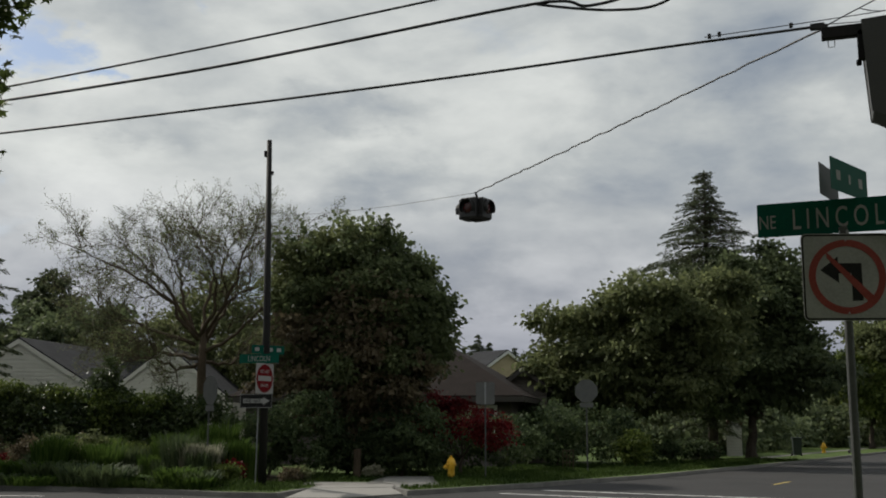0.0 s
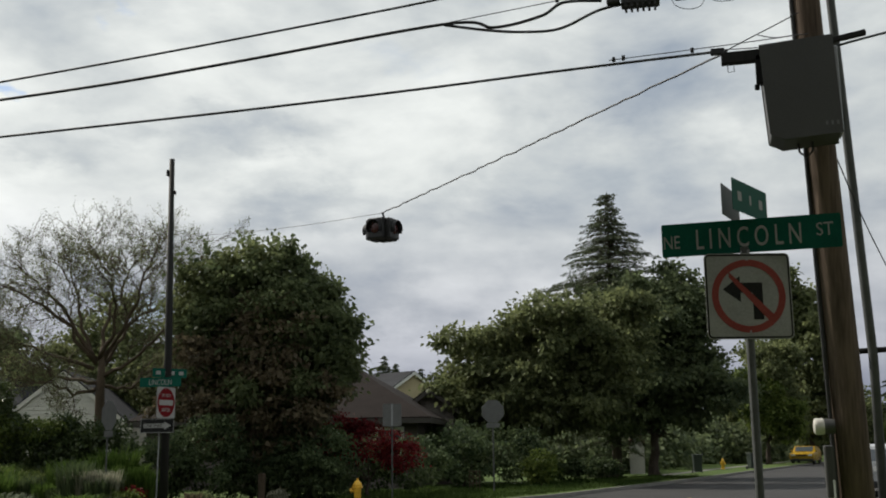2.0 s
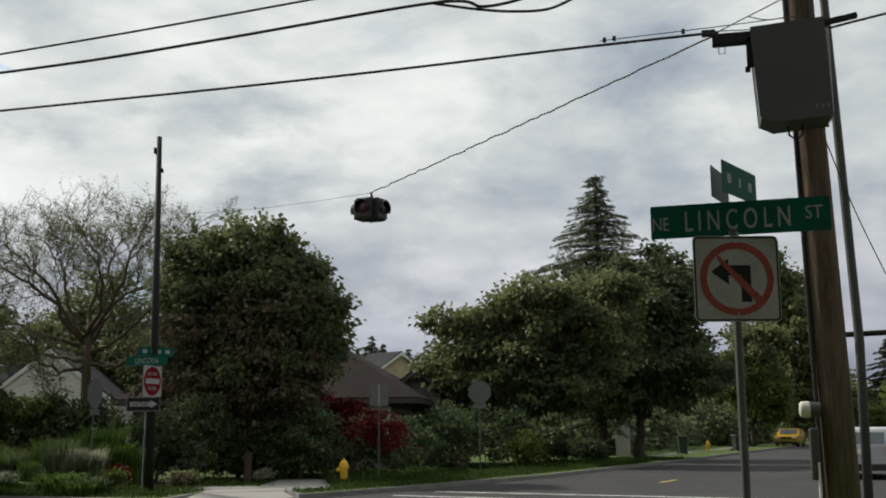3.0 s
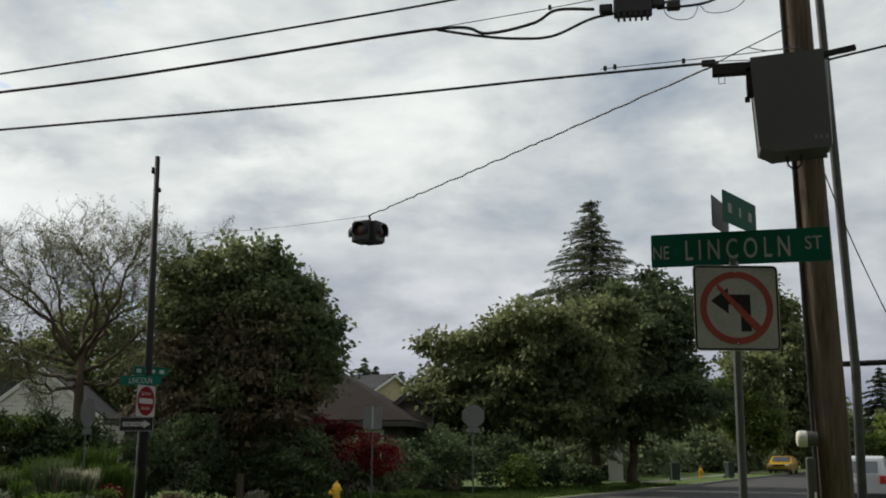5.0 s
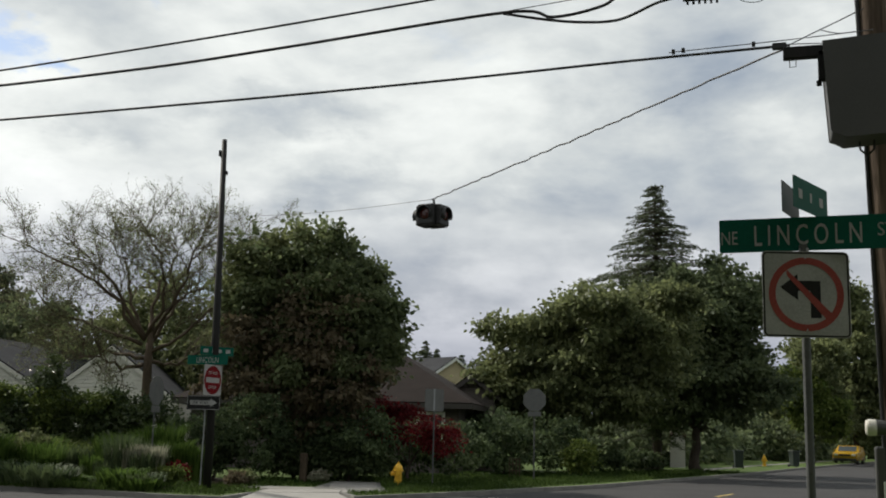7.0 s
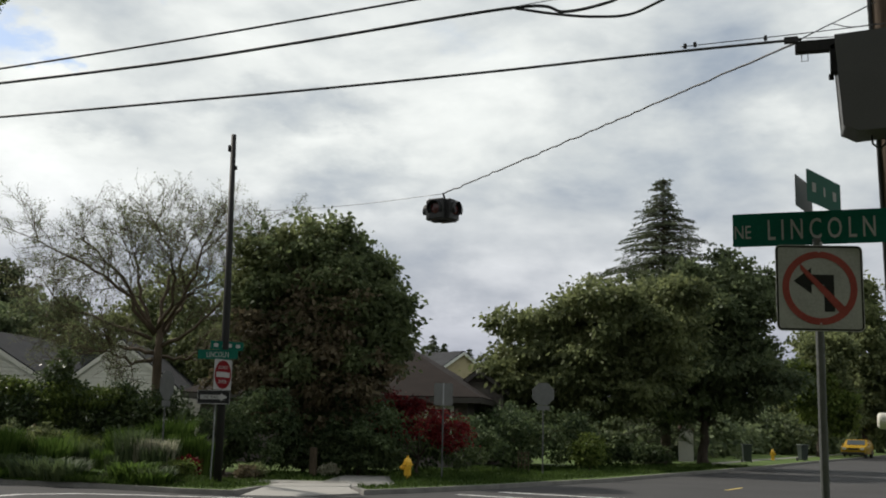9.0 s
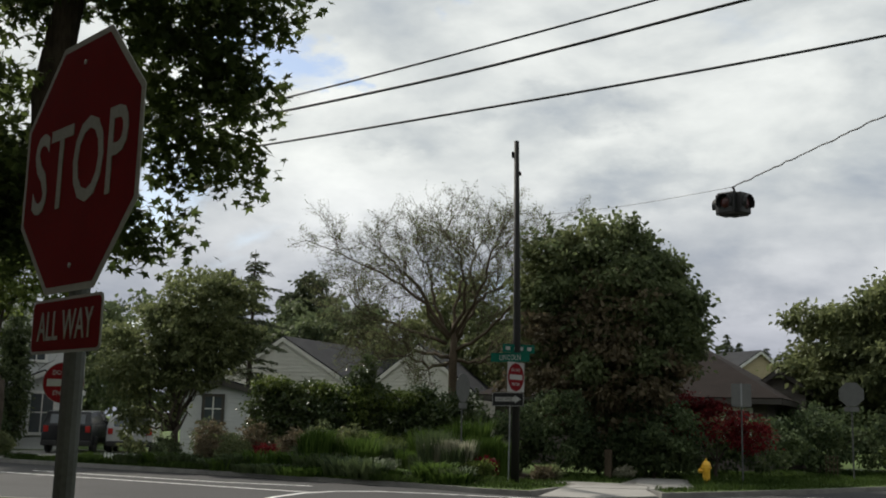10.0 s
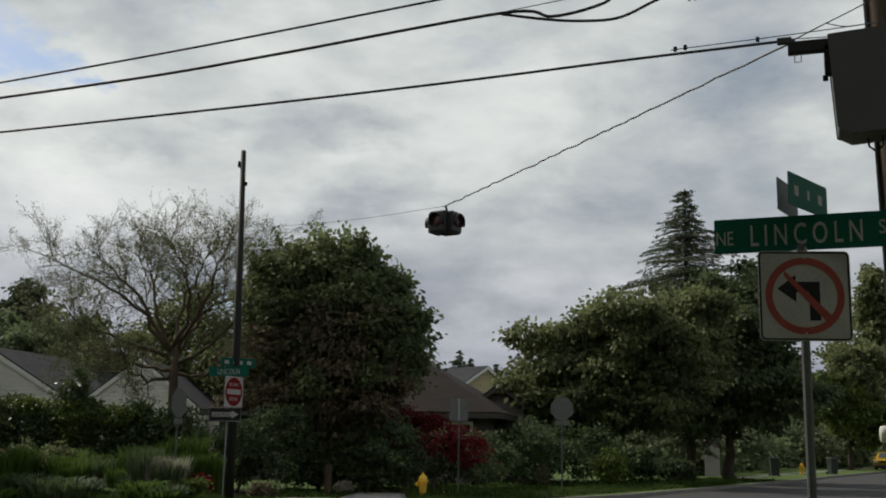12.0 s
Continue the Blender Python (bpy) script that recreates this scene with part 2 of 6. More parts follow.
SIGNGREEN = material("green_sheeting", (0.002, 0.055, 0.037), (0.006, 0.088, 0.06), 0.6, scale=4, fine=60, bump=0.03, spec=0.10)
POSTGREY = material("dull_post_steel", (0.055, 0.058, 0.057), (0.10, 0.104, 0.103), 0.6, 0.3, scale=6, fine=70, bump=0.05, spec=0.3)
# White and red sheeting darkened to carry the shade on the sign faces.
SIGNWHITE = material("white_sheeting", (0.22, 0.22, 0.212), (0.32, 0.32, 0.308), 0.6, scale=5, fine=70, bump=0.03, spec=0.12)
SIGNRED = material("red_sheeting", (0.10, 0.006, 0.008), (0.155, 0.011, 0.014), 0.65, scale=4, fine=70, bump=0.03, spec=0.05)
# Paler copy of the sign red, with the glare put into its colour.
GLARERED = material("glare_paled_red_sheeting", (0.19, 0.042, 0.038), (0.28, 0.07, 0.06), 0.65, scale=4, fine=70, bump=0.03, spec=0.05)
SIGNBLACK = material("black_sheeting", (0.010, 0.010, 0.010), (0.022, 0.022, 0.022), 0.7, scale=4, fine=70, bump=0.03, spec=0.1)
SIGNBACK = material("bare_aluminium", (0.09, 0.092, 0.09), (0.145, 0.148, 0.143), 0.6, 0.3, scale=4, fine=50, bump=0.05)
HYDRANT = material("yellow_enamel", (0.55, 0.30, 0.012), (0.78, 0.46, 0.03), 0.45, scale=9, fine=60, bump=0.08)
LENSRED = material("unlit_red_lens", (0.03, 0.006, 0.006), (0.065, 0.01, 0.01), 0.2, scale=20, fine=150, bump=0.3)
BARK = material("bark", (0.02, 0.016, 0.013), (0.085, 0.068, 0.055), 0.95, scale=6, fine=35, bump=0.8, stretch=(1, 1, 0.25), spec=0.15)
TWIG = material("pale_bark", (0.036, 0.027, 0.018), (0.105, 0.08, 0.056), 0.9, scale=6, fine=45, bump=0.5, stretch=(1, 1, 0.25), spec=0.15)
L_MAPLE = leaf_material("maple_leaves", (0.066, 0.088, 0.042), (0.185, 0.22, 0.10), 0.5)
L_NEAR = leaf_material("near_maple_leaves", (0.036, 0.054, 0.017), (0.11, 0.145, 0.042), 0.55)
L_BRONZE = leaf_material("bronze_leaves", (0.080, 0.066, 0.043), (0.20, 0.162, 0.098), 0.45)
L_DARK = leaf_material("dark_leaves", (0.064, 0.086, 0.047), (0.165, 0.20, 0.095), 0.5)
L_OLIVE = leaf_material("olive_leaves", (0.078, 0.096, 0.046), (0.215, 0.24, 0.105), 0.5)
L_LIME = leaf_material("lime_leaves", (0.06, 0.092, 0.022), (0.18, 0.22, 0.055), 0.45)
L_RED = leaf_material("crimson_leaves", (0.06, 0.007, 0.010), (0.22, 0.022, 0.024), 0.4)
L_NEEDLE = leaf_material("needles", (0.042, 0.056, 0.032), (0.12, 0.14, 0.075), 0.2, 0.7)
L_GRASS = leaf_material("grass_blades", (0.030, 0.060, 0.012), (0.105, 0.165, 0.035), 0.4, 0.75, 0.05)
# Darker copy of the grass: tree shade on the verge is in its colour.
L_SHADED_TURF = leaf_material("shaded_turf_blades", (0.019, 0.036, 0.009), (0.065, 0.10, 0.024), 0.4, 0.75, 0.05)
L_PLUME = leaf_material("straw_plumes", (0.22, 0.22, 0.15), (0.48, 0.47, 0.36), 0.4, 0.75, 0.05)
# Evergreen leaf colour darkened to carry the canopy shade on shrubs and bed.
L_SHADED_EVERGREEN = leaf_material("shaded_evergreen_leaves", (0.038, 0.058, 0.030), (0.11, 0.145, 0.062), 0.35, 0.65, 0.12)
L_GLOSS = leaf_material("glossy_leaves", (0.028, 0.048, 0.018), (0.095, 0.125, 0.04), 0.3, 0.35, 0.35)
SIDING = siding_material("pale_lap_siding", (0.43, 0.42, 0.36), (0.54, 0.53, 0.46), 0.16)
SIDINGWHITE = siding_material("white_lap_siding", (0.40, 0.41, 0.40), (0.50, 0.51, 0.50), 0.16)
SIDINGYELLOW = siding_material("yellow_lap_siding", (0.28, 0.235, 0.125), (0.37, 0.315, 0.18), 0.16)
WALLDARK = siding_material("brown_lap_siding", (0.055, 0.045, 0.04), (0.10, 0.085, 0.07), 0.18)
ROOFGREY = material("grey_shingle", (0.018, 0.019, 0.021), (0.040, 0.041, 0.045), 0.95, scale=1.2, fine=14, bump=0.6, stretch=(1, 1, 3), spec=0.1)
ROOFBROWN = material("brown_shingle", (0.013, 0.010, 0.009), (0.027, 0.021, 0.019), 0.95, scale=1.2, fine=14, bump=0.6, stretch=(1, 1, 3), spec=0.1)
TRIM = material("white_trim", (0.55, 0.55, 0.53), (0.72, 0.72, 0.70), 0.6, scale=4, fine=40, bump=0.05)
TRIMDARK = material("dark_trim", (0.03, 0.025, 0.022), (0.06, 0.052, 0.046), 0.6, scale=4, fine=40, bump=0.05)
GLASS = glass_material("window_glass")
BRICK = material("red_brick", (0.055, 0.032, 0.024), (0.11, 0.062, 0.046), 0.9, scale=5, fine=20, bump=0.5)
CARYELLOW = material("yellow_car_paint", (0.36, 0.21, 0.01), (0.46, 0.28, 0.02), 0.25, 0.1, scale=2, fine=90, bump=0)
CARBLACK = material("black_car_paint", (0.012, 0.013, 0.015), (0.025, 0.026, 0.03), 0.2, 0.2, scale=2, fine=90, bump=0)
CARWHITE = material("white_car_paint", (0.32, 0.33, 0.34), (0.42, 0.43, 0.44), 0.25, 0.1, scale=2, fine=90, bump=0)
PAINTYELLOW = material("yellow_road_paint", (0.32, 0.24, 0.05), (0.5, 0.38, 0.10), 0.7, scale=3, fine=50, bump=0.1)
LAMPGLASS = material("lamp_glass", (0.5, 0.5, 0.48), (0.75, 0.75, 0.72), 0.15, scale=20, fine=80, bump=0.1)
TAILRED = material("tail_lamp", (0.25, 0.01, 0.01), (0.4, 0.02, 0.02), 0.2, scale=20, fine=80, bump=0.1)
BINGREEN = material("bin_plastic", (0.012, 0.02, 0.016), (0.03, 0.042, 0.036), 0.5, scale=4, fine=60, bump=0.05)
METERWHITE = material("meter_housing", (0.45, 0.44, 0.38), (0.58, 0.56, 0.50), 0.5, scale=6, fine=60, bump=0.05)


# ---------------------------------------------------------------- mesh helpers
def thing(name, label, category, group="", place=(0, 0, 0), turn=0.0):
    ob = new(name)
    ob.empty_display_size = 0.2
    ob.matrix_basis = pose(*place, 0, 0, turn)
    return tagged(ob, label, category, group)


def finish(bm, name, mat, smooth):
    me = bpy.data.meshes.new(name)
    bm.to_mesh(me)
    bm.free()
    me.materials.append(mat)
    if smooth:
        me.shade_smooth()
    return me


def part(name, bm, mat, parent=None, label="", m=None, smooth=False):
    ob = new(name, finish(bm, name, mat, smooth))
    if parent:
        ob.parent = parent
    if m is not None:
        ob.matrix_basis = m
    return tagged(ob, label)


def structure(name, bm, mat, label, category, m=None, smooth=False):
    ob = part(name, bm, mat, None, "", m, smooth)
    return tagged(ob, label, category, "", "structure")


def box(sx, sy, sz, bevel=0.0, at=(0, 0, 0), bm=None, m=None):
    """A block resting on its base centre."""
    bm = bm or bmesh.new()
    mat = Matrix.Translation((at[0], at[1], at[2] + sz / 2)) @ Matrix.Diagonal((sx, sy, sz, 1))
    if m is not None:
        mat = m @ mat
    got = bmesh.ops.create_cube(bm, size=1, matrix=mat)
    if bevel:
        edges = list({e for v in got["verts"] for e in v.link_edges})
        bmesh.ops.bevel(bm, geom=edges, offset=bevel, segments=2, profile=0.5, affect='EDGES')
    return bm


def tube(points, radii, sides=8, bm=None, cap=True):
    """A tapered tube along points."""
    bm = bm or bmesh.new()
    pts = [Vector(p) for p in points]
    rings = []
    side = None
    for i, p in enumerate(pts):
        d = (pts[min(i + 1, len(pts) - 1)] - pts[max(i - 1, 0)]).normalized()
        if side is None:
            side = d.orthogonal().normalized()
        side = (side - d * side.dot(d)).normalized()
        up = d.cross(side)
        r = radii[i] if isinstance(radii, (list, tuple)) else radii
        rings.append([bm.verts.new(p + (side * math.cos(2 * math.pi * k / sides) + up * math.sin(2 * math.pi * k / sides)) * r) for k in range(sides)])
    for a, b in zip(rings, rings[1:]):
        for k in range(sides):
            bm.faces.new((a[k], a[(k + 1) % sides], b[(k + 1) % sides], b[k]))
    if cap:
        bm.faces.new(rings[0][::-1]); bm.faces.new(rings[-1])
    return bm


def turned(profile, sides=16, bm=None, m=None):
    """A body turned round z from (radius, height) pairs."""
    bm = bm or bmesh.new()
    m = m or Matrix()
    rings = [[bm.verts.new(m @ Vector((max(r, 1e-4) * math.cos(2 * math.pi * k / sides), max(r, 1e-4) * math.sin(2 * math.pi * k / sides), z))) for k in range(sides)] for r, z in profile]
    for a, b in zip(rings, rings[1:]):
        for k in range(sides):
            bm.faces.new((a[k], a[(k + 1) % sides], b[(k + 1) % sides], b[k]))
    bm.faces.new(rings[0][::-1]); bm.faces.new(rings[-1])
    return bm


def slab(outline, z0, z1, bm=None):
    """A flat plate with a plan outline, from z0 up to z1."""
    bm = bm or bmesh.new()
    low = [bm.verts.new((x, y, z0)) for x, y in outline]
    top = [bm.verts.new((x, y, z1)) for x, y in outline]
    bm.faces.new(low[::-1]); bm.faces.new(top)
    k = len(low)
    for i in range(k):
        bm.faces.new((low[i], low[(i + 1) % k], top[(i + 1) % k], top[i]))
    bmesh.ops.recalc_face_normals(bm, faces=bm.faces)
    return bm


UPRIGHT = pose(0, 0, 0, 90, 0, 0)      # lays a plan outline upright: plan y becomes height, its top faces -y


def plate(outline, t0, t1):
    """An upright plate: outline in (across, height); t0..t1 towards the viewer (-y)."""
    bm = slab(outline, t0, t1)
    bm.transform(UPRIGHT)
    return bm


def ring_plate(r0, r1, z0, z1, cx=0.0, cy=0.0, sides=40):
    bm = bmesh.new()
    def loop(r, z):
        return [bm.verts.new((cx + r * math.cos(2 * math.pi * k / sides), cy + r * math.sin(2 * math.pi * k / sides), z)) for k in range(sides)]
    a, b, c, d = loop(r1, z0), loop(r1, z1), loop(r0, z1), loop(r0, z0)
    for p, q in ((a, b), (b, c), (c, d), (d, a)):
        for k in range(sides):
            bm.faces.new((p[k], p[(k + 1) % sides], q[(k + 1) % sides], q[k]))
    bm.transform(UPRIGHT)
    return bm


def rounded(w, h, r, cx=0.0, cy=0.0, n=5):
    pts = []
    for sx, sy, a0 in ((1, 1, 0), (-1, 1, 90), (-1, -1, 180), (1, -1, 270)):
        for k in range(n + 1):
            a = radians(a0 + 90 * k / n)
            pts.append((cx + sx * (w / 2 - r) + r * math.cos(a), cy + sy * (h / 2 - r) + r * math.sin(a)))
    return pts


def octagon(w, cx=0.0, cy=0.0):
    r = w / 2 / math.cos(math.pi / 8)
    return [(cx + r * math.cos(math.pi / 8 + k * math.pi / 4), cy + r * math.sin(math.pi / 8 + k * math.pi / 4)) for k in range(8)]


def lettering(text, height, width, mat, parent, across, up, out, name="lettering", bold=0.004, gap=1.0):
    """Words in the built-in font, cap height and overall width given, upright facing -y."""
    cu = bpy.data.curves.new(name, 'FONT')
    cu.body, cu.align_x, cu.align_y = text, 'CENTER', 'CENTER'
    cu.extrude, cu.offset = 0.001, bold
    cu.space_character = gap
    cu.resolution_u = 3
    ob = bpy.data.objects.new(name, cu)
    scene.collection.objects.link(ob)
    bpy.context.view_layer.update()
    me = bpy.data.meshes.new_from_object(ob.evaluated_get(bpy.context.evaluated_depsgraph_get()))
    bpy.data.objects.remove(ob)
    co = np.array([v.co[:] for v in me.vertices])
    lo, hi = co.min(0), co.max(0)
    sx, sy = width / (hi[0] - lo[0]), height / (hi[1] - lo[1])
    me.transform(Matrix.Translation((across, -out, up)) @ UPRIGHT @ Matrix.Diagonal((sx, sy, 1, 1)) @ Matrix.Translation((-(lo[0] + hi[0]) / 2, -(lo[1] + hi[1]) / 2, 0)))
    me.materials.clear(); me.materials.append(mat)
    letter = new(name, me)
    letter.parent = parent
    return letter


# ---------------------------------------------------------------- plants
def scatter_mesh(name, mat, centres, ways, sizes, slim=0.6, rng=None, droop=0.0):
    """Many small pointed leaves, each a bent rhombus of its own."""
    n = len(centres)
    ways = ways / np.maximum(np.linalg.norm(ways, axis=1, keepdims=True), 1e-6)
    rand = rng.normal(size=(n, 3))
    side = np.cross(ways, rand)
    side /= np.maximum(np.linalg.norm(side, axis=1, keepdims=True), 1e-6)
    nor = np.cross(ways, side)
    s = sizes[:, None]
    v = np.empty((n, 4, 3))
    v[:, 0] = centres - ways * s * 0.5
    v[:, 1] = centres + side * s * slim * 0.5 + nor * s * 0.10
    v[:, 2] = centres + ways * s * 0.5 - np.array([0, 0, 1]) * s * droop
    v[:, 3] = centres - side * s * slim * 0.5 + nor * s * 0.10
    me = bpy.data.meshes.new(name)
    me.vertices.add(4 * n); me.loops.add(4 * n); me.polygons.add(n)
    me.vertices.foreach_set("co", v.reshape(-1).astype(np.float32))
    me.loops.foreach_set("vertex_index", np.arange(4 * n, dtype=np.int32))
    me.polygons.foreach_set("loop_start", np.arange(0, 4 * n, 4, dtype=np.int32))
    me.polygons.foreach_set("loop_total", np.full(n, 4, dtype=np.int32))
    me.update(calc_edges=True)
    me.materials.append(mat)
    return me


def lobes(blobs, rng):
    """Smaller boughs standing out of the large ones, flat and drooping, for a ragged outline."""
    out = []
    for c, r in blobs:
        if min(r) < 0.9:
            continue
        for _ in range(9):
            d = rng.normal(size=3)
            d[2] = abs(d[2]) * 0.8 - 0.25
            d /= np.linalg.norm(d)
            k = 0.17 + 0.17 * rng.random()
            out.append((tuple(np.array(c) + d * np.array(r) * (0.92 + 0.22 * rng.random())), (r[0] * k * 1.15, r[1] * k * 1.15, r[2] * k * 0.8)))
    return out


def leaf_cloud(name, mat, blobs, clumps, per, size, seed, parent, clump=0.35, hollow=0.55, label="", slim=0.62):
    """Leaves in uneven clumps over and inside a set of ellipsoids (centre, radii)."""
    rng = np.random.default_rng(seed)
    if name == "crown":
        blobs = list(blobs) + lobes(blobs, rng)
    vol = np.array([b[1][0] * b[1][1] + b[1][1] * b[1][2] + b[1][0] * b[1][2] for b in blobs])
    pick = rng.choice(len(blobs), clumps, p=vol / vol.sum())
    c = np.array([b[0] for b in blobs], float)[pick]
    r = np.array([b[1] for b in blobs], float)[pick]
    d = rng.normal(size=(clumps, 3)); d /= np.linalg.norm(d, axis=1, keepdims=True)
    depth = hollow + (1 - hollow) * rng.random(clumps) ** 0.5
    # knobbly outline
    depth *= 0.90 + 0.22 * np.sin(d[:, 0] * 7 + seed) * np.sin(d[:, 1] * 6 + 2 * seed) * np.cos(d[:, 2] * 7) + 0.10 * rng.normal(size=clumps).clip(-1, 1.6)
    centre = c + d * r * depth[:, None]
    keep = centre[:, 2] > (0.25 if size > 0.1 else 0.07)
    centre, d = centre[keep], d[keep]
    k = len(centre)
    rad = clump * (0.6 + 0.8 * rng.random(k))
    off = rng.normal(size=(k, per, 3)) * 0.5
    pts = centre[:, None] + off * rad[:, None, None] * np.array([1.1, 1.1, 0.55])
    ways = off * 0.6 + d[:, None] * 0.5 + rng.normal(size=(k, per, 3)) * 0.5 + np.array([0, 0, -0.15])
    sizes = size * (0.6 + 0.8 * rng.random(k * per))
    me = scatter_mesh(name, mat, pts.reshape(-1, 3), ways.reshape(-1, 3), sizes, slim, rng, 0.15)
    ob = new(name, me)
    ob.parent = parent
    return tagged(ob, label)


def wobble(a, b, n, amount, rng):
    a, b = np.array(a, float), np.array(b, float)
    pts = [a + (b - a) * i / n for i in range(n + 1)]
    off = np.zeros(3)
    for i in range(1, n):
        off = off * 0.6 + rng.normal(size=3) * amount
        pts[i] = pts[i] + off
    return [tuple(p) for p in pts]


def limbs(base, fork, tips, r0, r1, seed, parent, mat=None, trunk_name="trunk"):
    """A tapered trunk with a flared foot, and limbs to the tips."""
    rng = np.random.default_rng(seed)
    foot = (base[0], base[1], base[2] - 0.1)
    pts = [foot] + wobble(base, fork, 5, r0 * 0.25, rng)[1:]
    radii = [r0 * 1.5] + [r0 + (r1 - r0) * i / 4 for i in range(5)]
    trunk = part(trunk_name, tube(pts, radii, 10), mat or BARK, parent, smooth=True)
    for t in tips:
        start = Vector(pts[-2]).lerp(Vector(pts[-1]), rng.random())
        line = wobble(start, t, 6, 0.06 * (Vector(t) - start).length, rng)
        bm = tube(line, [r1 * 0.62 * (1 - 0.14 * i) for i in range(7)], 7)
        for _ in range(3):
            s = Vector(line[rng.integers(2, 6)])
            e = s + Vector(rng.normal(size=3)) * 0.4 + (Vector(t) - start) * 0.14
            e.z = min(e.z, t[2])
            tube(wobble(s, e, 3, 0.05, rng), [r1 * 0.28, r1 * 0.2, r1 * 0.13, r1 * 0.06], 5, bm)
        part("limb", bm, mat or BARK, parent, smooth=True)
    return trunk


def broadleaf(name, label, base, blobs, mat, clumps, per, size, seed, trunk_r=0.16, fork_z=1.6, clump=0.4, hollow=0.5, extra=()):
    """A tree or shrub; blobs are relative to its foot."""
    t = thing(name, label, "tree" if "tree" in name else "shrub", place=base)
    tips = [tuple(np.array(b[0]) + np.array([0, 0, b[1][2] * 0.3])) for b in blobs]
    limbs((0, 0, 0), (0.1, 0, fork_z), tips, trunk_r, trunk_r * 0.7, seed, t)
    leaf_cloud("crown", mat, blobs, clumps, per, size, seed, t, clump, hollow)
    for i, (m2, blobs2, clumps2, lab) in enumerate(extra):
        leaf_cloud("crown", m2, blobs2, clumps2, per, size, seed + 31 + i, t, clump, hollow, lab)
    return t


def conifer(name, label, base, height, radius, seed, mat=None, low=0.12, gaps=0.15, whorls=None, size=0.34, slope=0.6):
    """A spire with tiers of drooping boughs."""
    rng = np.random.default_rng(seed)
    t = thing(name, label, "tree", place=base)
    bm = tube([(0, 0, -0.1), (0, 0, height * 0.5), (0.02, 0, height)], [height * 0.018, height * 0.011, 0.015], 8)
    cs, ws, ss = [], [], []
    tiers = whorls or int(height * 2.6)
    for i in range(tiers):
        f = low + (1 - low) * (i + 0.5 * rng.random()) / tiers
        z = height * min(0.99, f + 0.012 * rng.normal())
        reach = min(radius, slope * (height - z)) * (0.85 + 0.3 * rng.random()) + 0.10
        for k in range(7):
            if rng.random() < gaps:
                continue
            a = 2 * math.pi * (k + rng.random()) / 7
            r = reach * (0.5 + 0.6 * rng.random())
            z = min(height * 0.985, height * f + 0.035 * height * (0.3 + 0.7 * (1 - f)) * rng.normal())
            d = np.array([math.cos(a), math.sin(a), 0])
            tip = np.array([0, 0, z]) + d * r + np.array([0, 0, -0.12 * r + 0.05 * (f > 0.7)])
            tube([(0, 0, z), tuple((np.array([0, 0, z]) + tip) / 2 + np.array([0, 0, 0.06 * r])), tuple(tip)], [0.03, 0.02, 0.008], 4, bm, False)
            n = max(10, int(r * 60))
            u = rng.random(n) ** 0.7
            p = np.array([0, 0, z]) * (1 - u[:, None]) + tip * u[:, None] + np.array([0, 0, 1]) * (0.22 * r * u * (1 - u))[:, None]
            side = np.array([-d[1], d[0], 0])
            p = p + side * ((rng.random(n) - 0.5) * 0.55 * r * (1.1 - u))[:, None] + rng.normal(size=(n, 3)) * 0.04
            cs.append(p)
            ws.append(d * 0.8 + side * (rng.random((n, 1)) - 0.5) * 1.6 + np.array([0, 0, -0.25]) + rng.normal(size=(n, 3)) * 0.2)
            ss.append(size * (0.5 + 0.8 * rng.random(n)))
    part("trunk", bm, BARK, t)
    ob = new("crown", scatter_mesh("crown", mat or L_NEEDLE, np.vstack(cs), np.vstack(ws), np.concatenate(ss), 0.22, rng, 0.1))
    ob.parent = t
    return t


def blades(name, label, place, height, spread, count, mat, seed, width=0.02, category="ornamental grass", lean=0.55, group=""):
    """A tuft of arching blades."""
    rng = np.random.default_rng(seed)
    t = thing(name, label, category, group, place)
    a = rng.random(count) * 2 * math.pi
    root = np.stack([np.cos(a), np.sin(a), 0 * a], 1) * (spread * 0.5 * rng.random(count) ** 0.5)[:, None]
    b = a + rng.normal(size=count) * 0.6
    out = np.stack([np.cos(b), np.sin(b), 0 * b], 1)
    h = height * (0.55 + 0.45 * rng.random(count))
    l = lean * h * (0.3 + 0.9 * rng.random(count))
    side = np.stack([-np.sin(b), np.cos(b), 0 * b], 1) * width
    up = np.array([0, 0, 1.0])
    rows = [(0.0, 0.0, 1.0), (0.25, 0.55, 0.9), (0.62, 0.9, 0.6), (1.0, 1.0, 0.06)]
    v = np.empty((count, 8, 3))
    for i, (o, z, w) in enumerate(rows):
        c = root + out * (l * o)[:, None] + up * (h * z)[:, None]
        v[:, 2 * i], v[:, 2 * i + 1] = c - side * w, c + side * w
    faces = np.array([[0, 1, 3, 2], [2, 3, 5, 4], [4, 5, 7, 6]])
    idx = (np.arange(count)[:, None, None] * 8 + faces[None]).reshape(-1)
    me = bpy.data.meshes.new("blades")
    me.vertices.add(8 * count); me.loops.add(len(idx)); me.polygons.add(3 * count)
    me.vertices.foreach_set("co", v.reshape(-1).astype(np.float32))
    me.loops.foreach_set("vertex_index", idx.astype(np.int32))
    me.polygons.foreach_set("loop_start", np.arange(0, len(idx), 4, dtype=np.int32))
    me.polygons.foreach_set("loop_total", np.full(3 * count, 4, dtype=np.int32))
    me.update(calc_edges=True)
    me.materials.append(mat)
    ob = new("tuft", me)
    ob.parent = t
    return t


# ---------------------------------------------------------------- ground and roads
Z_LAWN = 0.12


def far_kerb(x):
    return 22.4 + 0.05 * (x + 22)


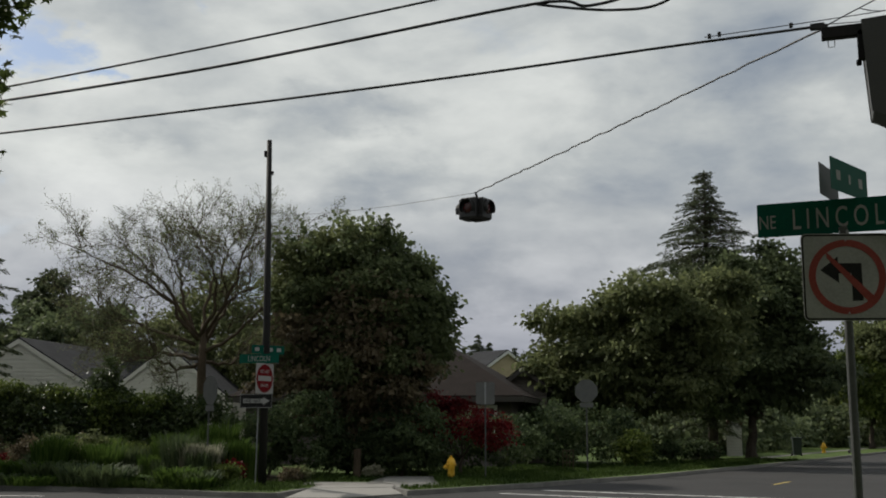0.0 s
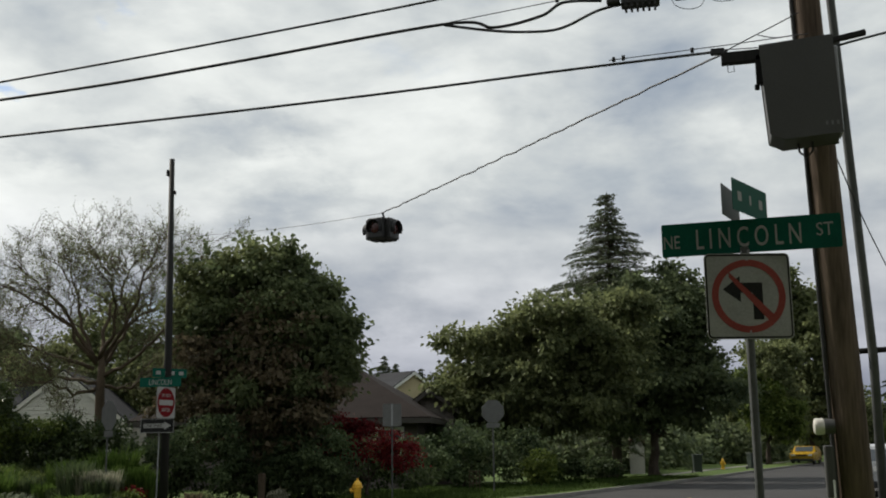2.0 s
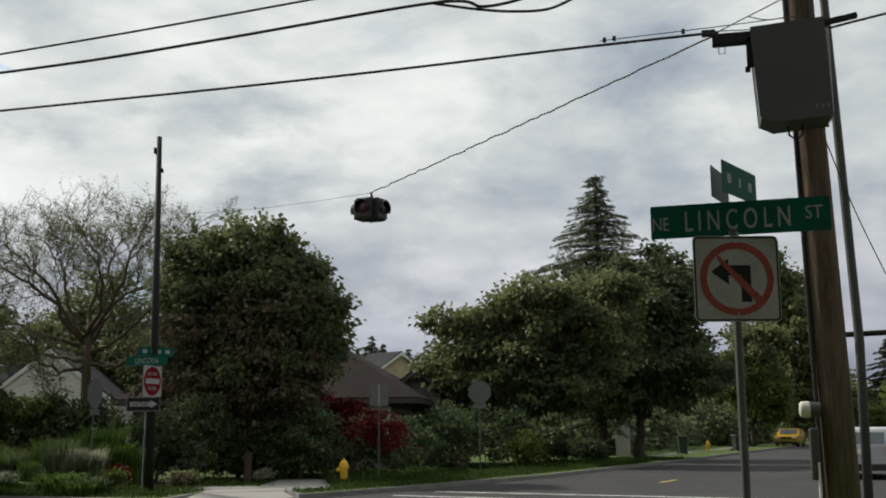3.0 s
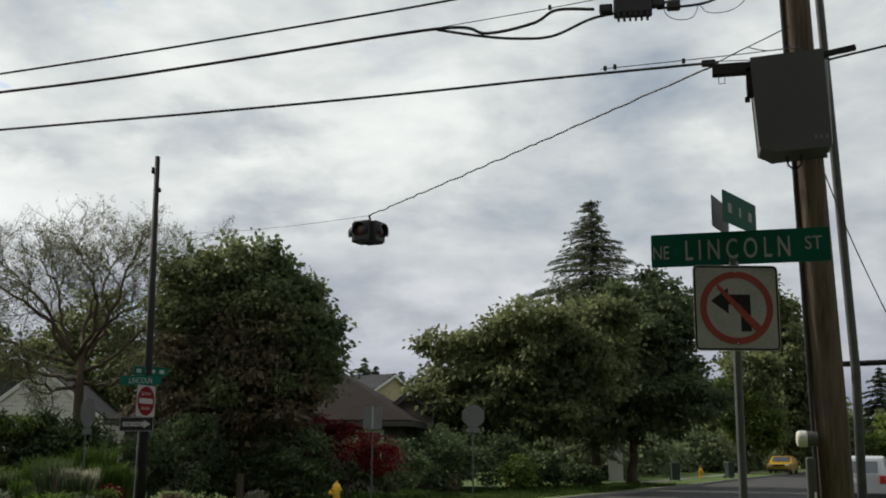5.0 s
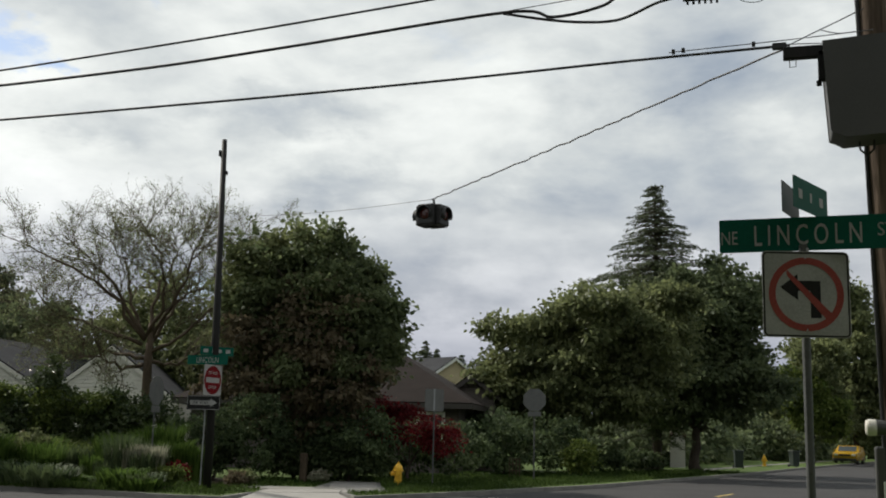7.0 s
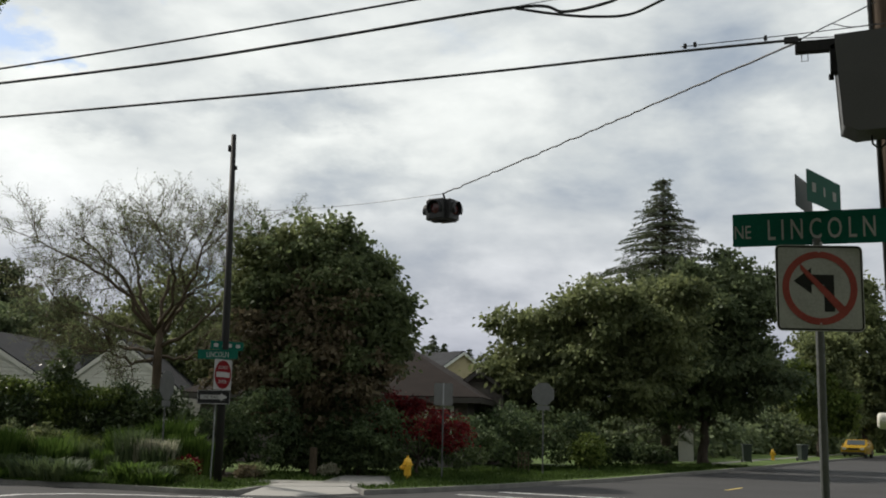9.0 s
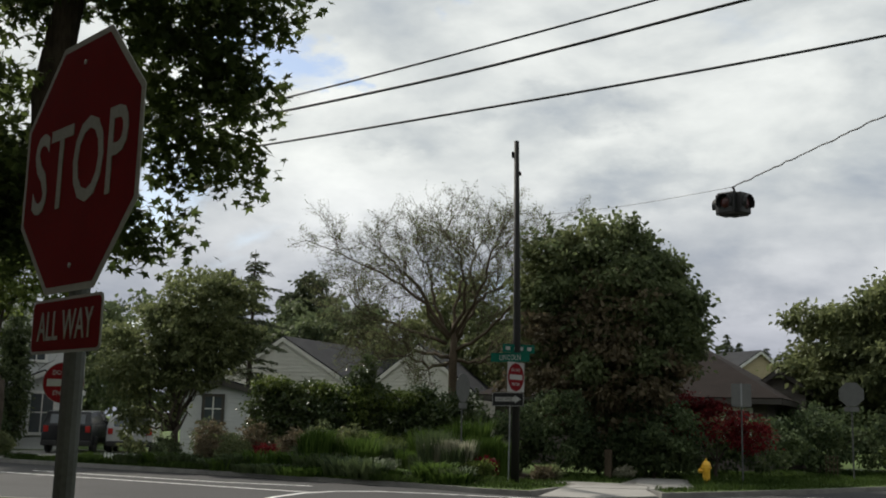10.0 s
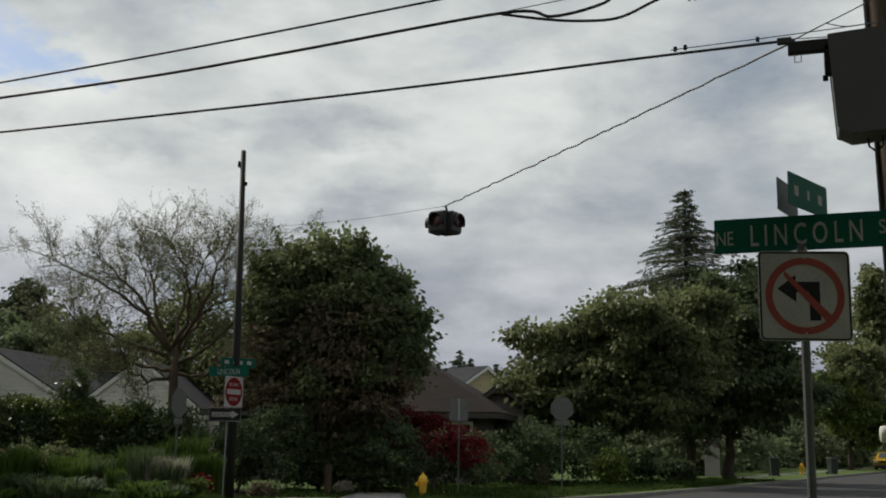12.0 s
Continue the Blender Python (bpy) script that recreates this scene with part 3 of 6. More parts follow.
ground_bm = bmesh.new()
bmesh.ops.create_grid(ground_bm, x_segments=2, y_segments=2, size=1500, matrix=pose(0, 0, -0.03))
structure("ground", ground_bm, LAWN, "flat grassy ground reaching to the horizon", "ground")

structure("road_lincoln", slab([(-160, 6.0), (160, 22.0), (160, 34.0), (-160, 17.0)], -0.02, 0.0), ASPHALT, "grey worn asphalt street with white edge lines", "road")
structure("road_corner", slab([(-18, 15), (-2, 15), (-3, 37), (-5.6, 37), (-7.2, 31.5), (-9.0, 26.2), (-11.6, 22.6), (-18, 22.8)], -0.02, 0.002), ASPHALT, "grey asphalt where the two streets meet", "road")
structure("road_side", slab([(-13.5, -60), (-3.0, -60), (5, 20), (24.5, 130), (34, 180), (23, 180), (13.5, 130), (-9.5, 18)], -0.02, 0.004), ASPHALT, "grey asphalt side street running away between trees", "road")


NW = [(-150, far_kerb(-150)), (-60, far_kerb(-60)), (-22, 22.3), (-16.5, 22.4), (-14.6, 22.2), (-13.0, 21.9), (-11.7, 22.05), (-11.95, 24.0), (-10.15, 25.15), (-9.4, 24.1), (-8.5, 26.2), (-7.4, 29.0), (-6.6, 31.8), (-5.4, 35.2), (-3.3, 44.8), (-1.1, 55), (2.0, 71.7), (13, 126), (20, 160), (-150, 160)]
NE = [(160, 32), (16, 25.2), (9.5, 25.4), (7.0, 26.8), (5.6, 29.2), (5.4, 32), (8.0, 44), (13, 68), (25, 128), (32, 165), (160, 165)]
SE = [(160, 21), (4, 13.1), (0.4, 12.9), (-1.6, 12.3), (-2.9, 10.9), (-3.4, 9), (-3.3, 3.0), (-3.4, 0), (-5.0, -60), (160, -60)]
SW = [(-150, 3.0), (-24, 9.6), (-19.5, 11.0), (-17.4, 12.0), (-16.1, 12.55), (-15.3, 12.3), (-14.9, 11.2), (-14.7, 10.0), (-14.8, 0), (-16, -60), (-150, -60)]


def inset(poly, d):
    """The outline drawn in by d."""
    k, out = len(poly), []
    area = sum(poly[i][0] * poly[(i + 1) % k][1] - poly[(i + 1) % k][0] * poly[i][1] for i in range(k))
    s = 1 if area > 0 else -1
    for i in range(k):
        p, q, r = (Vector(poly[j % k]) for j in (i - 1, i, i + 1))
        a, b = (q - p).normalized(), (r - q).normalized()
        n = (Vector((-a.y, a.x)) + Vector((-b.y, b.x))).normalized() * s
        c = max(0.5, n.dot(Vector((-a.y, a.x)) * s))
        out.append(tuple(q + n * d / c))
    return out


for code, poly in (("north_west", NW), ("north_east", NE), ("south_east", SE), ("south_west", SW)):
    structure("verge_" + code, slab(inset(poly, 0.15), -0.02, Z_LAWN - 0.01), LAWN, "grassy verge behind a concrete kerb", "verge")
    bm = bmesh.new()
    inner = inset(poly, 0.16)
    for i in range(len(poly)):
        j = (i + 1) % len(poly)
        quad = [poly[i], poly[j], inner[j], inner[i]]
        low = [bm.verts.new((x, y, -0.02)) for x, y in quad]
        top = [bm.verts.new((x + (inner[i if k in (0, 3) else j][0] - x) * 0.15, y + (inner[i if k in (0, 3) else j][1] - y) * 0.15, Z_LAWN)) for k, (x, y) in enumerate(quad)]
        bm.faces.new(top); bm.faces.new(low[::-1])
        for a in range(4):
            bm.faces.new((low[a], low[(a + 1) % 4], top[(a + 1) % 4], top[a]))
    bmesh.ops.recalc_face_normals(bm, faces=bm.faces)
    structure("kerb_" + code, bm, KERB, "weathered grey concrete kerb", "kerb")


def stripe(name, points, width, label, mat=None):
    """A painted line along points."""
    bm = bmesh.new()
    pts = [Vector(p) for p in points]
    row = []
    for i, p in enumerate(pts):
        d = (pts[min(i + 1, len(pts) - 1)] - pts[max(i - 1, 0)]).normalized()
        s = Vector((-d.y, d.x)) * width / 2
        row.append((bm.verts.new((*(p + s), 0.009)), bm.verts.new((*(p - s), 0.009))))
    for (a, b), (c, d) in zip(row, row[1:]):
        bm.faces.new((a, b, d, c))
    bmesh.ops.recalc_face_normals(bm, faces=bm.faces)
    return structure(name, bm, mat or PAINT, label, "road marking")


stripe("edge_line", [(-120, 13.6), (-60, 16.6), (-28.5, 18.15), (-22, 18.5), (-15.6, 18.85)], 0.12, "long white painted edge line on asphalt")
stripe("bike_stroke", [(-26, 19.5), (-19.4, 19.95), (-17.0, 20.7)], 0.12, "short white painted line on asphalt")
stripe("corner_line", [(-13.6, 14.6), (-14.4, 15.7), (-15.1, 17.2), (-15.5, 18.6), (-15.45, 19.6), (-14.8, 20.45), (-13.6, 20.9), (-12.2, 21.2), (-10.9, 21.5)], 0.14, "curved white painted line at the street corner")
stripe("crossing_line", [(-7.0, 27.55), (-4.8, 27.1), (0.5, 26.0), (4.2, 25.3)], 0.17, "white painted crossing line over the side street")
stripe("crossing_line", [(-7.6, 25.8), (-4.4, 25.1), (-1.2, 24.5), (4.0, 23.5)], 0.17, "second white painted crossing line over the side street")
stripe("lane_dash", [(-1.55, 33.0), (-1.15, 35.0)], 0.11, "short yellow lane dash on the side street", PAINTYELLOW)


# ---------------------------------------------------------------- houses
def panel(name, quad, mat, parent, thick=0.12):
    """A flat piece through four corners, thickened downwards."""
    bm = bmesh.new()
    q = [Vector(p) for p in quad]
    nrm = (q[1] - q[0]).cross(q[-1] - q[0]).normalized()
    if nrm.z < 0:
        nrm = -nrm
    top = [bm.verts.new(p) for p in q]
    low = [bm.verts.new(p - nrm * thick) for p in q]
    bm.faces.new(top); bm.faces.new(low[::-1])
    k = len(q)
    for i in range(k):
        bm.faces.new((low[i], low[(i + 1) % k], top[(i + 1) % k], top[i]))
    bmesh.ops.recalc_face_normals(bm, faces=bm.faces)
    return part(name, bm, mat, parent)


def house_window(parent, x, z, w, h, y=-0.04, trim=None, bars=True):
    """A sash window in the wall facing -y of its house."""
    bm = bmesh.new()
    for sx, sz, cx, cz in ((w + 0.24, 0.12, 0, h / 2), (w + 0.30, 0.12, 0, -h / 2 - 0.12), (0.12, h, -w / 2 - 0.06, -h / 2), (0.12, h, w / 2 + 0.06, -h / 2)):
        box(sx, 0.08, sz, 0, (cx, 0, cz), bm)
    win = part("window", bm, trim or TRIM, parent, "", pose(x, y, z))
    part("pane", box(w, 0.03, h, 0, (0, 0.015, -h / 2)), GLASS, win)
    if bars:
        bm = box(0.05, 0.05, h, 0, (0, 0, -h / 2))
        box(w, 0.05, 0.05, 0, (0, 0, 0), bm)
        part("glazing_bar", bm, TRIM, win)
    return win


def gable_house(name, label, place, turn, w, d, eave, ridge, wall, roof, over=0.14, trim=None, windows=(), group=""):
    """Gable end towards -y; ridge along y."""
    t = thing(name, label, "house", group, place, turn)
    bm = bmesh.new()
    prof = [(-w / 2, 0), (w / 2, 0), (w / 2, eave), (0, ridge), (-w / 2, eave)]
    a = [bm.verts.new((x, 0, z)) for x, z in prof]
    b = [bm.verts.new((x, d, z)) for x, z in prof]
    bm.faces.new(a); bm.faces.new(b[::-1])
    for i in range(5):
        bm.faces.new((a[i], b[i], b[(i + 1) % 5], a[(i + 1) % 5]))
    bmesh.ops.recalc_face_normals(bm, faces=bm.faces)
    part("wall", bm, wall, t)
    k = (ridge - eave) / (w / 2)
    bm = bmesh.new()
    for i in range(int((ridge - 0.25) / 0.17)):
        z0, z1 = 0.17 * i, 0.17 * i + 0.185
        half = [min(w / 2, (ridge - z) / k) - 0.01 for z in (z0, z1)]
        q = [bm.verts.new(v) for v in ((-half[0], -0.022, z0), (half[0], -0.022, z0), (half[1], -0.008, z1), (-half[1], -0.008, z1), (-half[0], -0.002, z0), (half[0], -0.002, z0))]
        bm.faces.new(q[:4]); bm.faces.new((q[1], q[0], q[4], q[5]))
    tagged(part("lap_boarding", bm, wall, t), kind="stuff")
    for s in (-1, 1):
        panel("roof", [(0, -over, ridge + 0.12), (s * (w / 2 + over), -over, eave - over * k + 0.12), (s * (w / 2 + over), d + over, eave - over * k + 0.12), (0, d + over, ridge + 0.12)], roof, t)
        bm = bmesh.new()
        p = [(0, ridge + 0.05), (s * (w / 2 + over), eave - over * k + 0.05), (s * (w / 2 + over), eave - over * k - 0.15), (0, ridge - 0.15)]
        f = [bm.verts.new((x, -over - 0.03, z)) for x, z in p]
        g = [bm.verts.new((x, -over + 0.02, z)) for x, z in p]
        bm.faces.new(f); bm.faces.new(g[::-1])
        for i in range(4):
            bm.faces.new((f[i], g[i], g[(i + 1) % 4], f[(i + 1) % 4]))
        bmesh.ops.recalc_face_normals(bm, faces=bm.faces)
        part("barge_board", bm, trim or TRIM, t)
    for x, z, ww, hh in windows:
        house_window(t, x, z, ww, hh, -0.05, trim)
    return t


def hip_house(name, label, place, turn, w, d, eave, ridge, wall, roof, over=0.6, windows=(), trim=None):
    """A long low house with a hipped roof; front towards -y."""
    t = thing(name, label, "house", "", place, turn)
    part("wall", box(w, d, eave, 0, (0, d / 2, 0)), wall, t)
    x0, x1, y0, y1 = -w / 2 - over, w / 2 + over, -over, d + over
    r0, r1, ym = x0 + d / 2 + over, x1 - d / 2 - over, d / 2
    z = eave - 0.02
    for quad in ([(x0, y0, z), (x1, y0, z), (r1, ym, ridge), (r0, ym, ridge)], [(x1, y1, z), (x0, y1, z), (r0, ym, ridge), (r1, ym, ridge)],
                 [(x1, y0, z), (x1, y1, z), (r1, ym, ridge)], [(x0, y1, z), (x0, y0, z), (r0, ym, ridge)]):
        panel("roof", quad, roof, t)
    bm = bmesh.new()
    for sx, sy, cx, cy in ((x1 - x0, 0.05, 0, y0), (x1 - x0, 0.05, 0, y1), (0.05, y1 - y0, x0, ym), (0.05, y1 - y0, x1, ym)):
        box(sx, sy, 0.2, 0, (cx, cy, z - 0.24), bm)
    part("fascia", bm, trim or TRIMDARK, t)
    for x, zz, ww, hh in windows:
        house_window(t, x, zz, ww, hh, -0.05, TRIM)
    return t


gable_house("gabled_house", "pale lap-sided house with a grey shingle roof behind a hedge", (-31.75, 36.3, 0.1), 8, 8.6, 10.0, 2.6, 5.05, SIDING, ROOFGREY, over=0.05, trim=SIDING)
gable_house("gabled_house", "smaller pale gabled house wing behind a bare tree", (-25.9, 38.4, 0.1), 22, 5.6, 8.0, 2.5, 4.75, SIDING, ROOFGREY, over=0.05, trim=SIDING)
gable_house("gabled_house", "white lap-sided house wing with a dark-framed window", (-29.7, 30.4, 0.1), 40, 2.8, 5.0, 2.55, 2.9, SIDINGWHITE, ROOFGREY, over=0.2, trim=TRIMDARK, windows=((-0.22, 1.8, 0.62, 0.95),))
gable_house("gabled_house", "white two-storey lap-sided house with a brick chimney", (-40.9, 29.5, 0.1), 50, 5.2, 9.0, 4.6, 6.4, SIDINGWHITE, ROOFGREY, windows=((0.7, 4.2, 0.7, 0.8), (1.2, 1.7, 0.9, 1.3)))
gable_house("gabled_house", "low white porch wing before a two-storey house", (-38.7, 29.2, 0.1), 50, 3.0, 3.0, 2.5, 3.2, SIDINGWHITE, ROOFGREY, over=0.2, windows=((0.0, 1.5, 0.9, 1.6),))
chim = thing("chimney", "tall red-brick chimney against a white house", "chimney", "", (-41.2, 27.3, 0.1), 50)
bm = box(0.95, 0.8, 6.6, 0.02)
box(1.1, 0.95, 0.16, 0.01, (0, 0, 6.6), bm)
part("chimney_body", bm, BRICK, chim)
hip_house("bungalow", "low brown bungalow with a brown shingle hip roof behind shrubs", (-17.1, 40.0, 0.1), 8, 11.0, 8.5, 2.75, 5.6, WALLDARK, ROOFBROWN, windows=((4.4, 1.7, 0.9, 1.1), (1.5, 1.7, 1.6, 1.1)))
gable_house("gabled_house", "yellow lap-sided house with a grey shingle roof in the distance", (-20.9, 71.8, 0.1), 58, 6.6, 10.0, 4.8, 6.75, SIDINGYELLOW, ROOFGREY)


gable_house("porch_gable", "small dark gable over the bungalow porch", (-12.4, 45.4, 0.1), 8, 2.0, 3.0, 3.3, 4.05, WALLDARK, ROOFBROWN, over=0.3, trim=TRIMDARK)


# Small stand-in for a pale house wall glimpsed between the trunks.
gable_house("house_glimpse", "stand-in for a pale lap-sided house with a reddish top under trees", (-4.93, 61.5, 0.1), 6, 0.8, 1.6, 1.75, 2.35, SIDING, BRICK, over=0.06, trim=BRICK)


# ---------------------------------------------------------------- posts and signs
def post_pipe(name, parent, h, r, mat, z0=-0.05, sides=12):
    bm = tube([(0, 0, z0), (0, 0, h)], r, sides)
    return part(name, bm, mat, parent, smooth=False)


def bolt(parent, x, z, out):
    bm = turned([(0.008, 0), (0.008, 0.003), (0.004, 0.005)], 8)
    bm.transform(Matrix.Translation((x, -out, z)) @ UPRIGHT)
    return part("bolt", bm, GALV, parent)


def u_post(parent, h, mat, w=0.06):
    """A ribbed channel post, open side to the back."""
    o = [(-w / 2 - 0.012, 0.0), (-w / 2 - 0.012, 0.004), (-w / 2 + 0.004, 0.004), (-w / 2 + 0.016, -0.026), (w / 2 - 0.016, -0.026), (w / 2 - 0.004, 0.004), (w / 2 + 0.012, 0.004), (w / 2 + 0.012, 0.0), (w / 2 - 0.001, 0.0), (w / 2 - 0.013, -0.030), (-w / 2 + 0.013, -0.030), (-w / 2 + 0.001, 0.0)]
    return part("post", slab(o[::-1], -0.1, h), mat, parent)


def no_left_turn_sign():
    t = thing("turn_ban_sign", "square no-left-turn sign with street blades on a steel post", "road sign", "", (0.28, 8.33, Z_LAWN - 0.01), 15)
    post_pipe("post", t, 2.95, 0.031, POSTGREY)
    cz = 2.575
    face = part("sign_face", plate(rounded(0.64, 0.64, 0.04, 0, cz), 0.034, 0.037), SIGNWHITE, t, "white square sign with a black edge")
    part("edge_band", frame_plate(0.626, 0.626, 0.035, 0.012, cz, 0.0372, 0.0382), SIGNBLACK, face)
    arrow = [(0.105, -0.175), (0.105, 0.10), (-0.06, 0.10), (-0.06, 0.15), (-0.19, 0.05), (-0.06, -0.045), (-0.06, 0.025), (0.03, 0.025), (0.03, -0.175)]
    part("arrow", plate([(x, z + cz) for x, z in arrow], 0.0372, 0.0384), SIGNBLACK, face, "black left-turn arrow")
    bm = ring_plate(0.224, 0.274, 0.0386, 0.0398)
    bm.transform(Matrix.Translation((0, 0, cz)))
    part("ban_ring", bm, GLARERED, face, "red ring paled for glare")
    c, s, w, r = math.cos(radians(-45)), math.sin(radians(-45)), 0.030, 0.228
    bar = [(-r * c - w * -s * -1, -r * s - w * c), (r * c + w * s, r * s - w * c), (r * c - w * s, r * s + w * c), (-r * c - w * s, -r * s + w * c)]
    part("ban_bar", plate([(x, z + cz) for x, z in bar], 0.0388, 0.0400), GLARERED, face, "red diagonal bar paled for glare")
    bolt(face, 0, cz + 0.27, 0.038); bolt(face, 0, cz - 0.265, 0.038)
    return t


def frame_plate(w, h, r, band, cz, t0, t1):
    """A thin rounded band, upright."""
    bm = bmesh.new()
    o, i = rounded(w, h, r, 0, cz), rounded(w - 2 * band, h - 2 * band, max(0.004, r - band), 0, cz)
    k = len(o)
    L = [[bm.verts.new((x, y, z)) for x, y in ring] for ring, z in ((o, t0), (o, t1), (i, t1), (i, t0))]
    for p, q in ((0, 1), (1, 2), (2, 3), (3, 0)):
        for j in range(k):
            bm.faces.new((L[p][j], L[p][(j + 1) % k], L[q][(j + 1) % k], L[q][j]))
    bm.transform(UPRIGHT)
    return bm


no_left_turn_sign()

blade = thing("street_name_sign", "green street-name blade lettered in white above a sign post", "street sign", "", (0.325, 8.33, 3.025), -3)
part("blade", plate(rounded(1.30, 0.255, 0.012, 0, 0.12), -0.002, 0.002), SIGNGREEN, blade)
lettering("LINCOLN", 0.157, 0.76, SIGNWHITE, blade, -0.012, 0.116, 0.004, bold=0.006, gap=1.5)
lettering("NE", 0.10, 0.12, SIGNWHITE, blade, -0.575, 0.105, 0.004, bold=0.0)
lettering("ST", 0.10, 0.12, SIGNWHITE, blade, 0.535, 0.135, 0.004, bold=0.0)
part("bracket", box(0.07, 0.05, 0.06, 0.008, (-0.04, 0, -0.05)), GALV, blade)
cross = thing("street_name_sign", "pair of green street blades edge-on above the name sign", "street sign", "", (0.32, 8.33, 3.27), 0)
for x, y, turn, w, lab in ((0.02, -0.11, 67, 0.66, ""), (-0.12, -0.02, 75, 0.50, "dull back of the second blade")):
    b = part("blade", plate(rounded(w, 0.235, 0.012, 0, 0.118), -0.002, 0.002), SIGNGREEN if not lab else TRIMDARK, cross, lab, pose(x, y, 0, 0, 0, turn))
    if not lab:
        for k, (bw, bx) in enumerate(((0.10, -0.2), (0.05, 0.0), (0.10, 0.2))):
            part("letter_bar", plate(rounded(bw * 0.7, 0.07, 0.004, bx, 0.118), 0.0025, 0.0035), SIGNWHITE, b)


def stop_sign(place, turn, z, w, lettered=True, plaque=True, post_r=0.03, label="", group=""):
    t = thing("stop_sign", label, "road sign", group, place, turn)
    post_pipe("post", t, z + w * 0.42, post_r, POSTGREY)
    o = post_r + 0.003
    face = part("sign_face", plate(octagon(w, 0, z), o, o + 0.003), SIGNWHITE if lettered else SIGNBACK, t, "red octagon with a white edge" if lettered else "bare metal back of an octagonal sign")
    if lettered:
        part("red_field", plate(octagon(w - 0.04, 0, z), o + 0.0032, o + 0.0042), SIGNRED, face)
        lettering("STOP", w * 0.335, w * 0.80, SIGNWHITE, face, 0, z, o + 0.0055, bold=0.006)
        bolt(face, 0, z + w * 0.40, o + 0.004); bolt(face, 0, z - w * 0.40, o + 0.004)
    if plaque:
        pz = z - w / 2 - 0.095
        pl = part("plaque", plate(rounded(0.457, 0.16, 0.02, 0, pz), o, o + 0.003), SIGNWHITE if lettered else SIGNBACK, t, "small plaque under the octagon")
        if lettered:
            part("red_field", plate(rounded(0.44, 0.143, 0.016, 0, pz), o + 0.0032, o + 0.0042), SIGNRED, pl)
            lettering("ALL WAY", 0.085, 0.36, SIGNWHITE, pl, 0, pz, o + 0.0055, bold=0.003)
    return t


stop_sign((-2.61, 2.01, Z_LAWN - 0.01), -14, 2.20, 0.762, label="red octagonal stop sign with an all-way plaque on a steel post")
stop_sign((-7.75, 36.6, Z_LAWN - 0.01), 14, 2.74, 0.762, False, True, 0.025, "bare back of an octagonal sign on a thin post")
stop_sign((-15.55, 25.2, Z_LAWN - 0.01), 93, 2.45, 0.762, False, True, 0.02, "bare back of an octagonal sign seen obliquely beside a garden bed")

back = thing("sign_back", "bare metal back of a square road sign on a thin post", "road sign", "", (-9.62, 31.0, Z_LAWN - 0.01), 15)
post_pipe("post", back, 2.85, 0.024, POSTGREY)
part("sign_face", plate(rounded(0.56, 0.66, 0.04, 0, 2.5), 0.026, 0.029), SIGNBACK, back)
part("mount_strip", plate(rounded(0.05, 0.66, 0.01, 0, 2.5), 0.0295, 0.034), GALV, back)


def do_not_enter_disc(face, z, r, o):
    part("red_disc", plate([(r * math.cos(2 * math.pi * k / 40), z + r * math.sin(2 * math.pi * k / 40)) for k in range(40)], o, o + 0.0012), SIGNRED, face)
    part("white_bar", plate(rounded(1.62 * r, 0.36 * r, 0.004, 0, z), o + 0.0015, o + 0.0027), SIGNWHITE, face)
    lettering("DO NOT", 0.22 * r, 1.10 * r, SIGNWHITE, face, 0, z + 0.50 * r, o + 0.003, bold=0.003)
    lettering("ENTER", 0.22 * r, 0.95 * r, SIGNWHITE, face, 0, z - 0.50 * r, o + 0.003, bold=0.003)


corner = thing("corner_pole", "tall bare dark pole at a garden corner", "pole", "", (-13.46, 24.45, Z_LAWN - 0.01), 0)
bm = tube([(0, 0, -0.2), (0.0, 0, 4.0), (-0.09, 0, 9.0)], [0.112, 0.096, 0.066], 14)
part("shaft", bm, DARKPOLE, corner, smooth=True)
part("conduit", tube([(-0.16, -0.05, 0), (-0.14, -0.05, 2.2)], 0.02, 8), GALV, corner, "pale conduit up the pole")
bm = box(0.06, 0.12, 0.16, 0.01, (-0.18, 0, 8.55))
part("cleat", bm, DARKPOLE, corner)
part("cleat", box(0.05, 0.1, 0.10, 0.01, (0.02, 0, 8.05)), DARKPOLE, corner)
dne = thing("entry_ban_sign", "square red and white do-not-enter sign on a dark pole", "road sign", "", (-13.46, 24.17, 0), 84)
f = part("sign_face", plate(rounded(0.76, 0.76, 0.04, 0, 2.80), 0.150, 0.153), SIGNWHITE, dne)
do_not_enter_disc(f, 2.80, 0.355, 0.1535)
way = thing("one_way_sign", "black and white one-way arrow sign on a dark pole", "road sign", "", (-13.62, 24.45, 0), 4)
f = part("sign_face", plate(rounded(0.90, 0.36, 0.02, 0, 2.245), 0.160, 0.163), SIGNBLACK, way)
part("edge_band", frame_plate(0.885, 0.345, 0.016, 0.012, 2.245, 0.1632, 0.1640), SIGNWHITE, f)
part("arrow", plate([(-0.36, 2.190), (0.19, 2.190), (0.19, 2.145), (0.37, 2.245), (0.19, 2.345), (0.19, 2.300), (-0.36, 2.300)], 0.1634, 0.1646), SIGNWHITE, f)
lettering("ONE WAY", 0.075, 0.46, SIGNBLACK, f, -0.10, 2.245, 0.1655, bold=0.004)
nm = thing("street_name_sign", "green street-name blade on a dark pole", "street sign", "", (-13.58, 24.32, 3.20), 4)
part("blade", plate(rounded(1.10, 0.235, 0.012, 0, 0.12), -0.002, 0.002), SIGNGREEN, nm)
lettering("LINCOLN", 0.14, 0.60, SIGNWHITE, nm, 0, 0.118, 0.004, bold=0.0)
